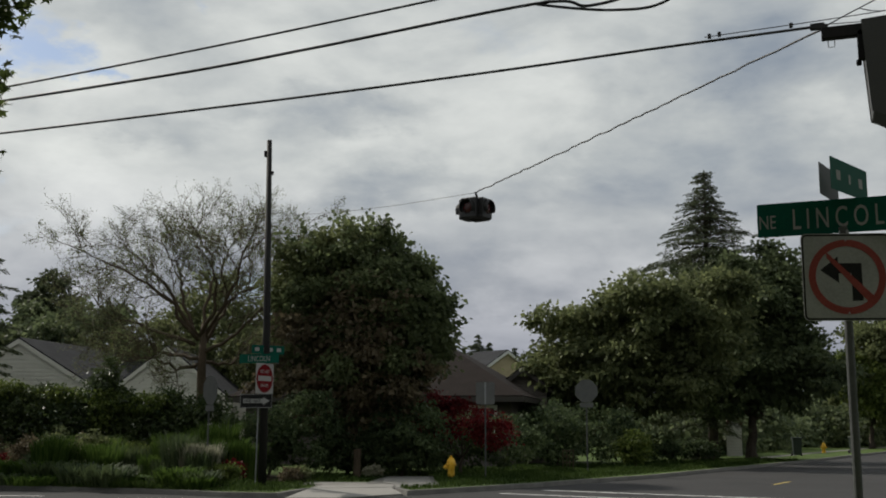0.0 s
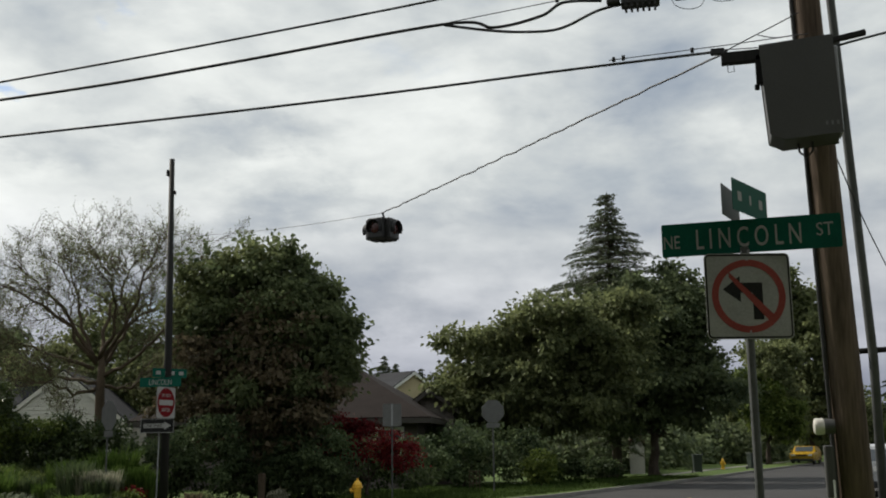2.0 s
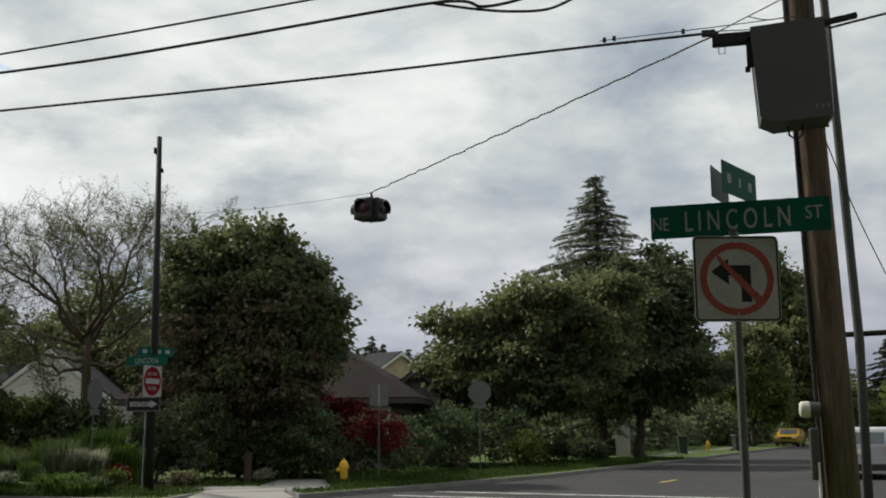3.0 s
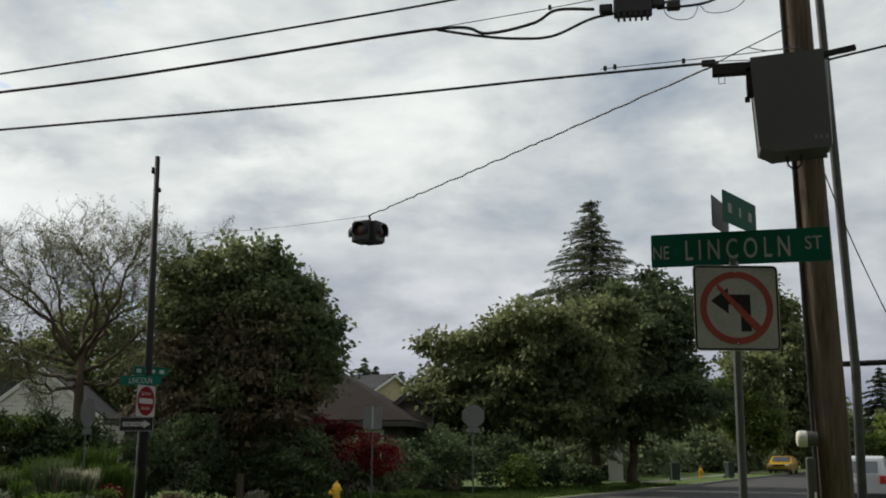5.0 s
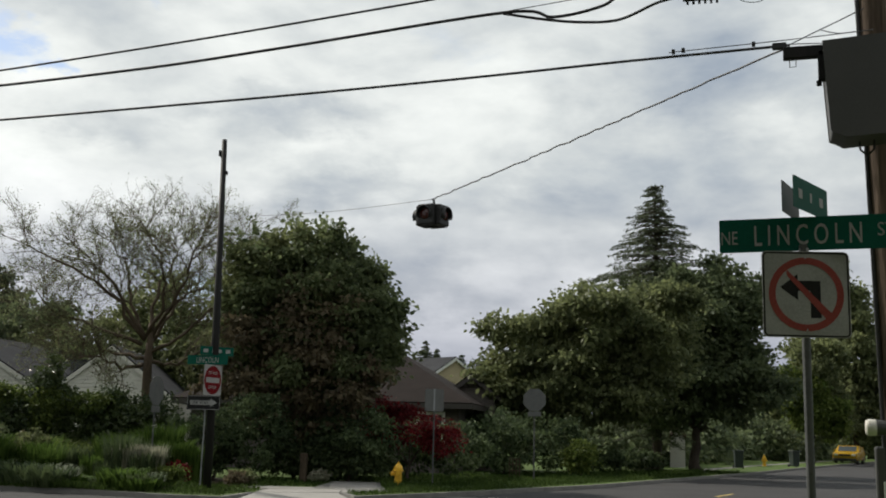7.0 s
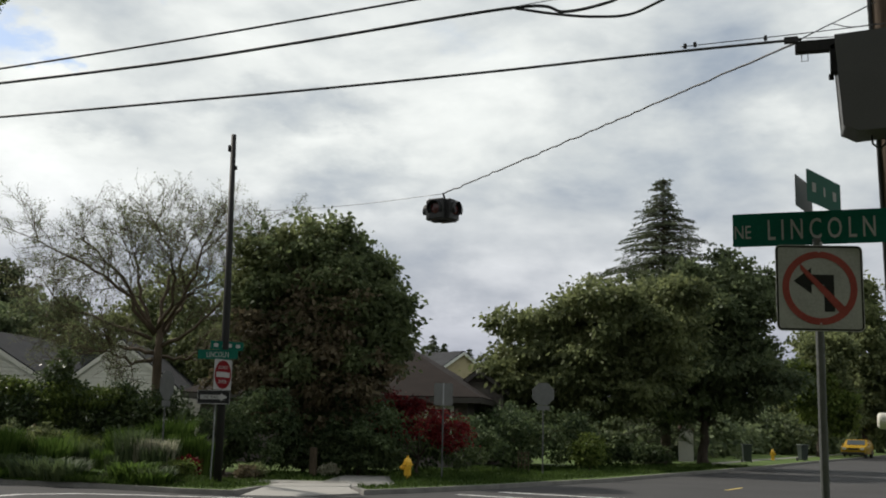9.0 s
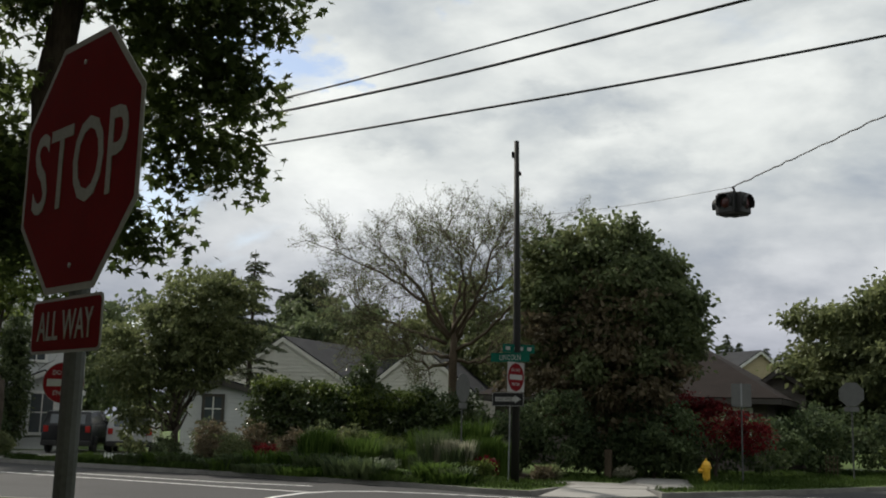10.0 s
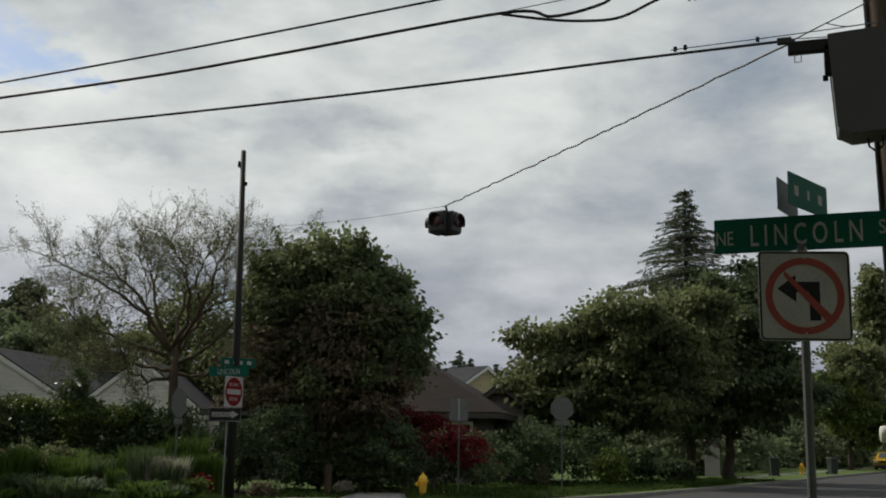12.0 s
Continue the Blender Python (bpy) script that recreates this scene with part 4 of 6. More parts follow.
nm2 = thing("street_name_sign", "green cross-street blade on a dark pole", "street sign", "", (-13.40, 24.45, 3.44), 52)
b = part("blade", plate(rounded(0.9, 0.22, 0.012, 0, 0.11), -0.002, 0.002), SIGNGREEN, nm2)
for w, x in ((0.12, -0.3), (0.25, 0.0), (0.12, 0.3)):
    part("letter_bar", plate(rounded(w, 0.09, 0.004, x, 0.11), 0.0025, 0.0035), SIGNWHITE, b)

d2 = thing("entry_ban_sign", "round red do-not-enter sign on a thin post across the street", "road sign", "", (-15.8, 12.3, 0.0), 38)
u_post(d2, 2.85, GALV, 0.05)
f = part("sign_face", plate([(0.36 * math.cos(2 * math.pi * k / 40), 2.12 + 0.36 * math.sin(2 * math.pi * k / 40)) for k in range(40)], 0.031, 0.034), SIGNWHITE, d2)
do_not_enter_disc(f, 2.12, 0.35, 0.0343)


# ---------------------------------------------------------------- hydrant
def hydrant(place, turn, label):
    t = thing("fire_hydrant", label, "fire hydrant", "", place, turn)
    part("barrel", turned([(0.15, -0.05), (0.15, 0.03), (0.105, 0.04), (0.10, 0.30), (0.115, 0.42), (0.155, 0.43), (0.155, 0.47), (0.12, 0.475)], 20), HYDRANT, t, smooth=False)
    part("bonnet", turned([(0.13, 0.475), (0.125, 0.53), (0.09, 0.60), (0.05, 0.635), (0.03, 0.64), (0.03, 0.70), (0.0, 0.70)], 20), HYDRANT, t)
    for a in (90, -90, 180):
        bm = turned([(0.055, 0.08), (0.055, 0.16), (0.068, 0.16), (0.068, 0.20), (0.02, 0.205), (0.02, 0.23), (0, 0.23)], 12)
        bm.transform(pose(0, 0, 0.36, 0, 0, a) @ pose(0, 0, 0, 0, 90, 0))
        part("outlet_cap", bm, HYDRANT, t)
    return t


hydrant((-10.25, 29.7, Z_LAWN - 0.02), 20, "yellow cast-iron fire hydrant in verge grass")
hydrant((-0.42, 72.5, Z_LAWN - 0.02), 60, "yellow fire hydrant far along the side street")


# ---------------------------------------------------------------- utility pole
up = thing("utility_pole", "leaning weathered wooden utility pole with grey equipment", "utility pole", "", (1.22, 11.32, Z_LAWN - 0.01), 0)
bm = tube([(0.07, 0.32, -0.3), (0.02, 0.2, 1.8), (-0.06, -0.05, 4.4), (-0.16, -0.2, 8.5), (-0.20, -0.3, 10.5)], [0.185, 0.172, 0.145, 0.128, 0.12], 20)
part("shaft", bm, WOODPOLE, up, smooth=True)
part("conduit", tube([(-0.125, 0.18, -0.1), (-0.155, 0.1, 1.8), (-0.215, -0.1, 4.5), (-0.305, -0.25, 8.5)], 0.022, 8), BLACK, up, "dark cable riser")
part("conduit", tube([(-0.17, 0.02, 5.0), (-0.23, -0.14, 8.0)], 0.018, 8), GALV, up, "pale cable riser")
part("ground_rod_guard", tube([(-0.17, 0.0, 0.0), (-0.175, 0.0, 1.15)], 0.014, 8), TRIM, up, "white wire guard")
meter = part("meter_base", box(0.09, 0.12, 0.5, 0.02, (-0.20, 0.05, 0.98)), BOXGREY, up)
bm = turned([(0.072, 0.0), (0.080, 0.02), (0.080, 0.075), (0.074, 0.094), (0.056, 0.105), (0, 0.110)], 28)
bm.transform(pose(-0.22, -0.0, 1.66, 0, -90, 0))
part("photo_cell_cover", bm, METERWHITE, up, "cream domed housing")
bm = turned([(0.07, 0.0), (0.075, 0.10)], 18)
bm.transform(pose(-0.13, -0.0, 1.66, 0, -90, 0))
part("cover_base", bm, BOXGREY, up)

cabinet = thing("pole_cabinet", "large dark grey metal cabinet strapped high on a utility pole", "equipment cabinet", "", (0.96, 10.72, 4.48), 0)
prof = [(-0.31, 0.06), (-0.19, -0.02), (0.33, 0.03), (0.30, 0.99), (-0.36, 0.95)]
bm = slab(prof[::1], -0.20, 0.22)
bm.transform(UPRIGHT)
bmesh.ops.bevel(bm, geom=list(bm.edges), offset=0.012, segments=2, profile=0.5, affect='EDGES')
part("body", bm, BOXGREY, cabinet)
bm = box(0.04, 0.30, 0.86, 0.01, (0.34, 0.03, 0.06))
part("side_flange", bm, GALV, cabinet)
bm = tube([(-0.06, 0.0, 0.03), (-0.05, 0.0, -0.09), (0.01, 0.0, -0.145), (0.07, 0.0, -0.09), (0.08, 0.0, 0.03)], 0.011, 8)
part("cable_loop", bm, BLACK, cabinet)
for w, x in ((0.03, 0.20), (0.03, 0.25), (0.03, 0.30)):
    part("letter_bar", plate(rounded(w * 0.7, 0.04, 0.003, x, 0.12), 0.222, 0.2235), SIGNBACK, cabinet)
arm = part("bracket_arm", box(0.48, 0.09, 0.12, 0.008, (-0.50, 0, 0)), DARKPOLE, up, "short dark steel arm", pose(-0.25, -0.57, 5.25))
part("hanger", box(0.11, 0.09, 0.30, 0.008, (-0.36, 0, -0.24)), DARKPOLE, arm)
part("padlock", box(0.05, 0.03, 0.06, 0.01, (-0.41, 0, -0.295)), DARKPOLE, arm)
part("hook", tube([(-0.68, 0, 0.0), (-0.68, 0, -0.08), (-0.62, 0, -0.08), (-0.62, 0, 0.0)], 0.005, 6), GALV, arm)
part("bracket_arm", box(0.66, 0.06, 0.055, 0.008), DARKPOLE, up, "slanting dark steel arm", pose(0.10, -0.32, 5.46, 0, -9, 0))

steel = thing("steel_pole", "slender grey steel pole with a cross bar", "pole", "", (1.97, 14.1, 0.1), 0)
part("shaft", tube([(-0.12, 0.3, -0.3), (-0.15, -0.2, 2.5), (-0.39, -0.95, 6.9), (-0.55, -1.4, 9.5)], [0.058, 0.055, 0.050, 0.045], 14), POSTGREY, steel, smooth=True)
part("cross_bar", tube([(-0.42, -0.15, 2.60), (0.30, -0.2, 2.62)], 0.035, 10), DARKPOLE, steel)


# ---------------------------------------------------------------- overhead lines
def cable(name, label, points, r, mat, category="cable", sides=6, twist=0.0, seed=1):
    """A hanging line smoothed through points."""
    pts = [Vector(p) for p in points]
    line = []
    for i in range(len(pts) - 1):
        a, b, c, d = pts[max(i - 1, 0)], pts[i], pts[i + 1], pts[min(i + 2, len(pts) - 1)]
        for k in range(10):
            u = k / 10
            line.append(0.5 * (2 * b + (c - a) * u + (2 * a - 5 * b + 4 * c - d) * u * u + (3 * b - a - 3 * c + d) * u ** 3))
    line.append(pts[-1])
    if twist:
        rng = np.random.default_rng(seed)
        for i in range(1, len(line) - 1):
            line[i] = line[i] + Vector(rng.normal(size=3)) * twist
    return tagged(part(name, tube(line, r, sides), mat, None, smooth=True), label, category)


def line_y(x):
    return 10.9 + 0.05 * x


def run(heights):
    return [(x, line_y(x), z) for x, z in heights]


cable("power_cable", "thin black overhead cable crossing the sky", run([(-45, 6.6), (-25, 5.7), (-14, 5.62), (-10.3, 5.77), (-7.1, 6.01), (-4.3, 6.27), (-2.1, 6.51), (1.0, 6.95), (8, 7.9)]), 0.013, CABLE)
cable("power_cable", "thick black overhead cable crossing the sky", run([(-45, 6.45), (-25, 5.62), (-14, 5.535), (-10.3, 5.615), (-7.1, 5.76), (-5.2, 5.91), (-2.65, 6.14), (-2.1, 6.05), (-1.6, 6.13), (-1.35, 6.26), (-0.95, 6.24)]), 0.017, CABLE)
cable("power_cable", "slack black cable loop below a splice box", run([(-2.65, 6.13), (-2.2, 6.03), (-1.8, 5.97), (-1.4, 5.97), (-1.0, 6.13), (-0.72, 6.18)]), 0.015, CABLE)
cable("support_strand", "thin steel strand above a splice box", run([(-2.65, 6.15), (-1.4, 6.29), (-0.4, 6.42), (1.1, 6.6)]), 0.005, STEELWIRE)
cable("telephone_cable", "black overhead cable tied to a steel strand", run([(-45, 6.1), (-25, 5.35), (-14, 5.2), (-10.0, 5.21), (-6.4, 5.30), (-4.5, 5.36), (-2.8, 5.43), (-1.4, 5.50), (0.3, 5.57)]), 0.014, CABLE)
cable("support_strand", "thin steel strand tied above a cable", run([(-0.9, 5.57), (0.3, 5.63), (1.1, 5.68)]), 0.005, STEELWIRE)
for heights, r in (([(-0.3, 6.25), (0.15, 6.33), (0.6, 6.48), (1.1, 6.62)], 0.014), ([(-0.3, 6.2), (0.2, 6.23), (0.5, 6.40), (0.8, 6.62), (1.1, 6.7)], 0.014)):
    cable("power_cable", "black cable between a splice box and a pole", run(heights), r, CABLE)
cable("drip_loop", "thin looped cable under a splice box", run([(-0.24, 6.24), (-0.20, 6.12), (-0.08, 6.06), (0.06, 6.08), (0.12, 6.2)]), 0.004, CABLE)
cable("drip_loop", "thin looped cable under a splice box", run([(0.14, 6.2), (0.22, 6.12), (0.42, 6.12), (0.58, 6.22), (0.64, 6.42)]), 0.004, CABLE)
cable("guy_wire", "thin wires from a bracket up to a wooden pole", [(0.25, 10.91, 5.55), (0.5, 10.95, 5.68), (0.75, 10.98, 5.80), (1.02, 11.0, 5.93)], 0.006, CABLE)
cable("guy_wire", "thin wires from a bracket up to a wooden pole", [(0.60, 10.95, 5.72), (0.78, 10.98, 5.68), (1.02, 11.0, 5.70)], 0.005, CABLE)
cable("guy_wire", "thin taut wires from a bracket past a cabinet", [(0.28, 10.91, 5.58), (0.7, 10.93, 5.57), (1.3, 10.97, 5.58)], 0.005, STEELWIRE)
cable("guy_wire", "thin wire sloping down behind a wooden pole", [(1.2, 11.6, 5.0), (1.9, 14.0, 4.2), (3.1, 18.0, 3.2)], 0.008, CABLE)
cable("guy_wire", "thin wire running off from a pole arm", [(1.15, 10.98, 5.48), (1.7, 11.0, 5.60), (3.5, 11.3, 6.0), (9, 12, 7.0)], 0.012, CABLE)

box_t = thing("splice_box", "black finned splice box hanging on overhead cables", "splice box", "", (-0.55, line_y(-0.55), 6.14), 3)
part("housing", box(0.40, 0.16, 0.22, 0.02), BLACK, box_t)
for k in range(6):
    part("fin", box(0.025, 0.18, 0.03, 0, (-0.15 + 0.06 * k, 0, -0.025)), BLACK, box_t)
for x, z in ((-0.28, 0.09), (0.26, 0.12), (0.42, 0.08)):
    part("cable_gland", box(0.14, 0.09, 0.10, 0.02, (x, 0, z - 0.05)), BLACK, box_t)
for x, z in ((-1.42, 6.27), (-0.85, 5.55), (-0.75, 5.56), (-0.05, 5.58)):
    tagged(part("cable_clamp", box(0.035, 0.035, 0.05, 0.006), BLACK, None, m=pose(x, line_y(x), z)), "small black clamp on an overhead strand", "cable clamp")

tagged(part("cable_clamp", box(0.14, 0.05, 0.07, 0.012), BLACK, None, m=pose(0.20, line_y(0.2), 5.53)), "dark dead-end clamp where the cables meet", "cable clamp")
# span wire and flashing beacon
BX, BY, BZ = -5.46, 17.25, 5.30
rng_w = np.random.default_rng(5)
span = [(0.25 + (BX - 0.25) * u, 10.9 + (BY - 10.9) * u, 5.53 + (BZ + 0.30 - 5.53) * u - 0.02 * u * (1 - u)) for u in (0, 0.15, 0.3, 0.45, 0.6, 0.75, 0.9, 1.0)]
cable("span_wire", "twisted cable on a strand holding a traffic beacon", span, 0.011, CABLE, twist=0.006)
cable("span_wire", "thin span wire from a beacon to a far pole", [(BX, BY, BZ + 0.30), (-8.0, 19.6, 6.0), (-10.6, 21.9, 6.46), (-13.46, 24.45, 7.05)], 0.005, STEELWIRE)
beacon = thing("traffic_beacon", "four-way black flashing beacon with unlit red lenses", "traffic beacon", "", (BX, BY, BZ), 0)
part("body", box(0.24, 0.24, 0.33, 0.02, (0, 0, -0.15)), BLACK, beacon)
bm = tube([(0.02, 0, 0.12), (0.03, 0, 0.22), (0.0, 0, 0.31)], 0.018, 8)
box(0.09, 0.07, 0.03, 0.005, (0.02, 0, 0.13), bm)
part("hanger", bm, DARKPOLE, beacon)
for a in (0, 90, 180, 270):
    turn = pose(0, 0, 0, 0, 0, a - 14)
    sec = part("signal_head", box(0.31, 0.16, 0.35, 0.018, (0, -0.165, -0.175)), BLACK, beacon, "", turn)
    bm = turned([(0.10, 0), (0.085, 0.018), (0.04, 0.03), (0, 0.033)], 24)
    bm.transform(Matrix.Translation((0, -0.24, 0)) @ UPRIGHT)
    part("lens", bm, LENSRED, sec, "dark red glass lens")
    bm = bmesh.new()
    for k in range(14):
        a0, a1 = radians(-35 + 250 * k / 14), radians(-35 + 250 * (k + 1) / 14)
        q = [bm.verts.new((r * math.cos(aa), y, r * math.sin(aa))) for r, aa, y in ((0.13, a0, -0.23), (0.13, a1, -0.23), (0.133, a1, -0.325), (0.133, a0, -0.325))]
        q2 = [bm.verts.new((r * math.cos(aa), y, r * math.sin(aa))) for r, aa, y in ((0.125, a0, -0.23), (0.125, a1, -0.23), (0.128, a1, -0.325), (0.128, a0, -0.325))]
        bm.faces.new(q); bm.faces.new(q2[::-1]); bm.faces.new((q[2], q[3], q2[3], q2[2]))
    bmesh.ops.remove_doubles(bm, verts=bm.verts, dist=0.001)
    part("visor", bm, BLACK, sec)


# ---------------------------------------------------------------- cars
def car(name, label, place, turn, paint, L=4.4, W=1.8, H=1.5, truck=False):
    """Front towards -y."""
    t = thing(name, label, "car", "", place, turn)
    hood = 0.62 * H
    if truck:
        prof = [(-L / 2, 0.32), (-L / 2, hood), (-L / 2 + 0.25 * L, hood + 0.06), (-L / 2 + 0.34 * L, H), (-L / 2 + 0.56 * L, H), (-L / 2 + 0.60 * L, hood + 0.03), (L / 2, hood + 0.03), (L / 2, 0.36)]
    else:
        prof = [(-L / 2, 0.32), (-L / 2, hood - 0.10), (-L / 2 + 0.1, hood), (-L / 2 + 0.27 * L, hood + 0.08), (-L / 2 + 0.40 * L, H - 0.02), (-L / 2 + 0.55 * L, H), (L / 2 - 0.22, H - 0.06), (L / 2 - 0.04, hood + 0.05), (L / 2, 0.40), (L / 2 - 0.05, 0.30)]
    bm = bmesh.new()
    a = [bm.verts.new((-W / 2 * (0.86 if z > hood + 0.1 else 1), y, z)) for y, z in prof]
    b = [bm.verts.new((W / 2 * (0.86 if z > hood + 0.1 else 1), y, z)) for y, z in prof]
    bm.faces.new(a[::-1]); bm.faces.new(b)
    k = len(prof)
    for i in range(k):
        bm.faces.new((a[i], a[(i + 1) % k], b[(i + 1) % k], b[i]))
    bmesh.ops.recalc_face_normals(bm, faces=bm.faces)
    bmesh.ops.bevel(bm, geom=list(bm.edges), offset=0.05, segments=2, profile=0.6, affect='EDGES')
    body = part("body", bm, paint, t, smooth=True)
    s = 0.86
    y0, y1 = -L / 2 + (0.25 if truck else 0.27) * L, -L / 2 + (0.34 if truck else 0.40) * L
    z0, z1 = hood + (0.06 if truck else 0.08), H - (0 if truck else 0.02)
    lean = math.degrees(math.atan2(y1 - y0, z1 - z0))
    long = math.hypot(y1 - y0, z1 - z0)
    part("windscreen", box(W * s * 0.88, 0.02, long * 0.82, 0.004), GLASS, t, "", pose(0, y0 + (y1 - y0) * 0.08 - 0.012, z0 + (z1 - z0) * 0.08 + 0.012, -lean, 0, 0))
    ry, rz = (-L / 2 + 0.60 * L, hood + 0.06) if truck else (L / 2 - 0.05, hood + 0.09)
    part("rear_window", box(W * s * 0.80, 0.02, (H - rz) * 0.72, 0.004), GLASS, t, "", pose(0, ry + 0.006, rz, 4 if truck else math.degrees(math.atan2(0.18, H - 0.11 - hood)), 0, 0))
    for sx in (-1, 1):
        for yy, ll in (((-0.03 if truck else 0.02) * L, 0.19 * L), ((0.17) * L, 0.20 * L)):
            if truck and yy > 0:
                continue
            part("side_window", box(0.02, ll, 0.27 * H, 0.004), GLASS, t, "", pose(sx * (W / 2 * s + 0.012), yy - (0.2 if truck else 0), hood + 0.13, 0, -sx * 3, 0))
        part("headlight", box(0.32, 0.06, 0.14, 0.02), LAMPGLASS, t, "", pose(sx * (W / 2 - 0.24), -L / 2 - 0.005, hood - 0.24))
        part("tail_light", box(0.18, 0.06, 0.24, 0.02), TAILRED, t, "", pose(sx * (W / 2 - 0.16), L / 2 - 0.01, hood - 0.22))
        part("mirror", box(0.16, 0.08, 0.12, 0.02), paint, t, "", pose(sx * (W / 2 + 0.06), y0 + 0.15, hood + 0.10))
    for pos, nm in ((-L / 2, "bumper"), (L / 2, "bumper")):
        part(nm, box(W * 0.98, 0.14, 0.20, 0.04), BLACK, t, "", pose(0, pos * 1.005, 0.28))
    part("grille", box(W * 0.45, 0.04, 0.14, 0.01), BLACK, t, "", pose(0, -L / 2 - 0.01, hood - 0.26))
    part("number_plate", box(0.32, 0.03, 0.15, 0.005), TRIM, t, "", pose(0, L / 2 + 0.02, hood - 0.22))
    for sx in (-1, 1):
        for yy in (-0.31 * L, 0.31 * L):
            bm = turned([(0.20, -0.10), (0.30, -0.10), (0.33, -0.06), (0.33, 0.06), (0.30, 0.10), (0.20, 0.10)], 20)
            wheel = part("wheel", bm, BLACK, t, "", pose(sx * (W / 2 - 0.10), yy, 0.33, 0, 90 * sx, 0))
            part("rim", turned([(0.20, 0.085), (0.20, 0.10), (0.06, 0.07), (0, 0.07)], 16), GALV, wheel)
    return t


car("pickup", "yellow pickup parked facing out along the side street", (6.2, 96.0, 0.0), -12, CARYELLOW, 4.9, 1.85, 1.5)
car("suv", "black suv parked on a driveway with its rear to the street", (-35.3, 28.5, 0.13), 219, CARBLACK, 4.6, 1.85, 1.62)
car("suv", "white suv parked on a driveway with its rear to the street", (-34.2, 30.3, 0.13), 224, CARWHITE, 4.3, 1.78, 1.52)
car("suv", "white suv parked with its rear towards the crossing", (4.85, 38.0, 0.0), 170, CARWHITE, 4.6, 1.85, 1.6)

wb = thing("wheelie_bin", "dark green wheeled bin on the verge of the side street", "bin", "", (-1.75, 63.5, Z_LAWN - 0.01), 10)
bm = slab(rounded(0.5, 0.55, 0.05), 0.06, 0.95)
for v in bm.verts:
    if v.co.z < 0.5:
        v.co.x *= 0.85; v.co.y *= 0.8
part("body", bm, BINGREEN, wb)
part("lid", box(0.58, 0.66, 0.07, 0.03, (0, -0.02, 0.95)), BINGREEN, wb)
for sx in (-1, 1):
    bm = turned([(0.10, -0.03), (0.10, 0.03)], 14)
    part("wheel", bm, BLACK, wb, m=pose(sx * 0.26, 0.24, 0.10, 0, 90, 0))
wb2 = copy_thing(wb, pose(1.4, 72.0, Z_LAWN - 0.01, 0, 0, 30))
tagged(wb2, "dark wheeled bin farther along the side street")


# ---------------------------------------------------------------- trees
# broad dark tree by the corner
corner_maple = broadleaf("maple_tree", "broad dense maple tree with dark green leaves over the corner garden", (-14.0, 32.2, 0.1),
          [((0.5, 0, 4.5), (1.9, 1.6, 2.3)), ((-0.2, 0, 6.1), (1.6, 1.6, 1.8)), ((-1.5, 0, 5.0), (1.3, 1.4, 1.8)), ((0.7, 0, 5.2), (1.5, 1.6, 1.7)), ((1.3, 0, 4.0), (1.4, 1.4, 1.5)), ((-0.2, -0.2, 3.4), (2.2, 1.7, 2.0)), ((0.4, 0, 8.0), (0.45, 0.4, 0.35)), ((-0.6, 0, 7.7), (0.4, 0.4, 0.35)), ((1.2, 0, 7.0), (0.4, 0.4, 0.3)), ((1.9, 0, 5.9), (0.42, 0.4, 0.3)), ((2.3, 0, 5.1), (0.45, 0.4, 0.3)), ((2.2, 0, 4.3), (0.45, 0.4, 0.35)), ((2.55, 0, 5.5), (0.36, 0.3, 0.14)), ((2.6, 0, 4.6), (0.34, 0.3, 0.15)), ((1.6, 0, 6.7), (0.36, 0.3, 0.18)), ((0.8, 0, 7.6), (0.36, 0.3, 0.22))],
          L_MAPLE, 2300, 26, 0.17, 11, 0.20, 2.0, 0.34, 0.55,
          extra=((L_OLIVE, [((-1.5, -0.3, 6.3), (1.2, 1.1, 1.3)), ((-2.0, -0.3, 4.9), (1.1, 1.0, 1.6)), ((-2.0, -0.7, 7.0), (0.9, 0.8, 0.9)), ((-0.9, -0.4, 7.5), (1.0, 0.9, 0.7)), ((-2.5, -0.9, 6.0), (0.8, 0.8, 1.0))], 600, "lighter olive upper leaves"), (L_BRONZE, [((0.1, -1.3, 4.9), (1.7, 0.8, 1.5)), ((-1.6, -0.9, 4.0), (1.5, 1.2, 1.8)), ((-0.9, -1.1, 2.4), (2.0, 1.1, 1.4)), ((0.9, -1.0, 3.0), (1.5, 1.0, 1.3))], 640, "bronze-red lower leaves"),))


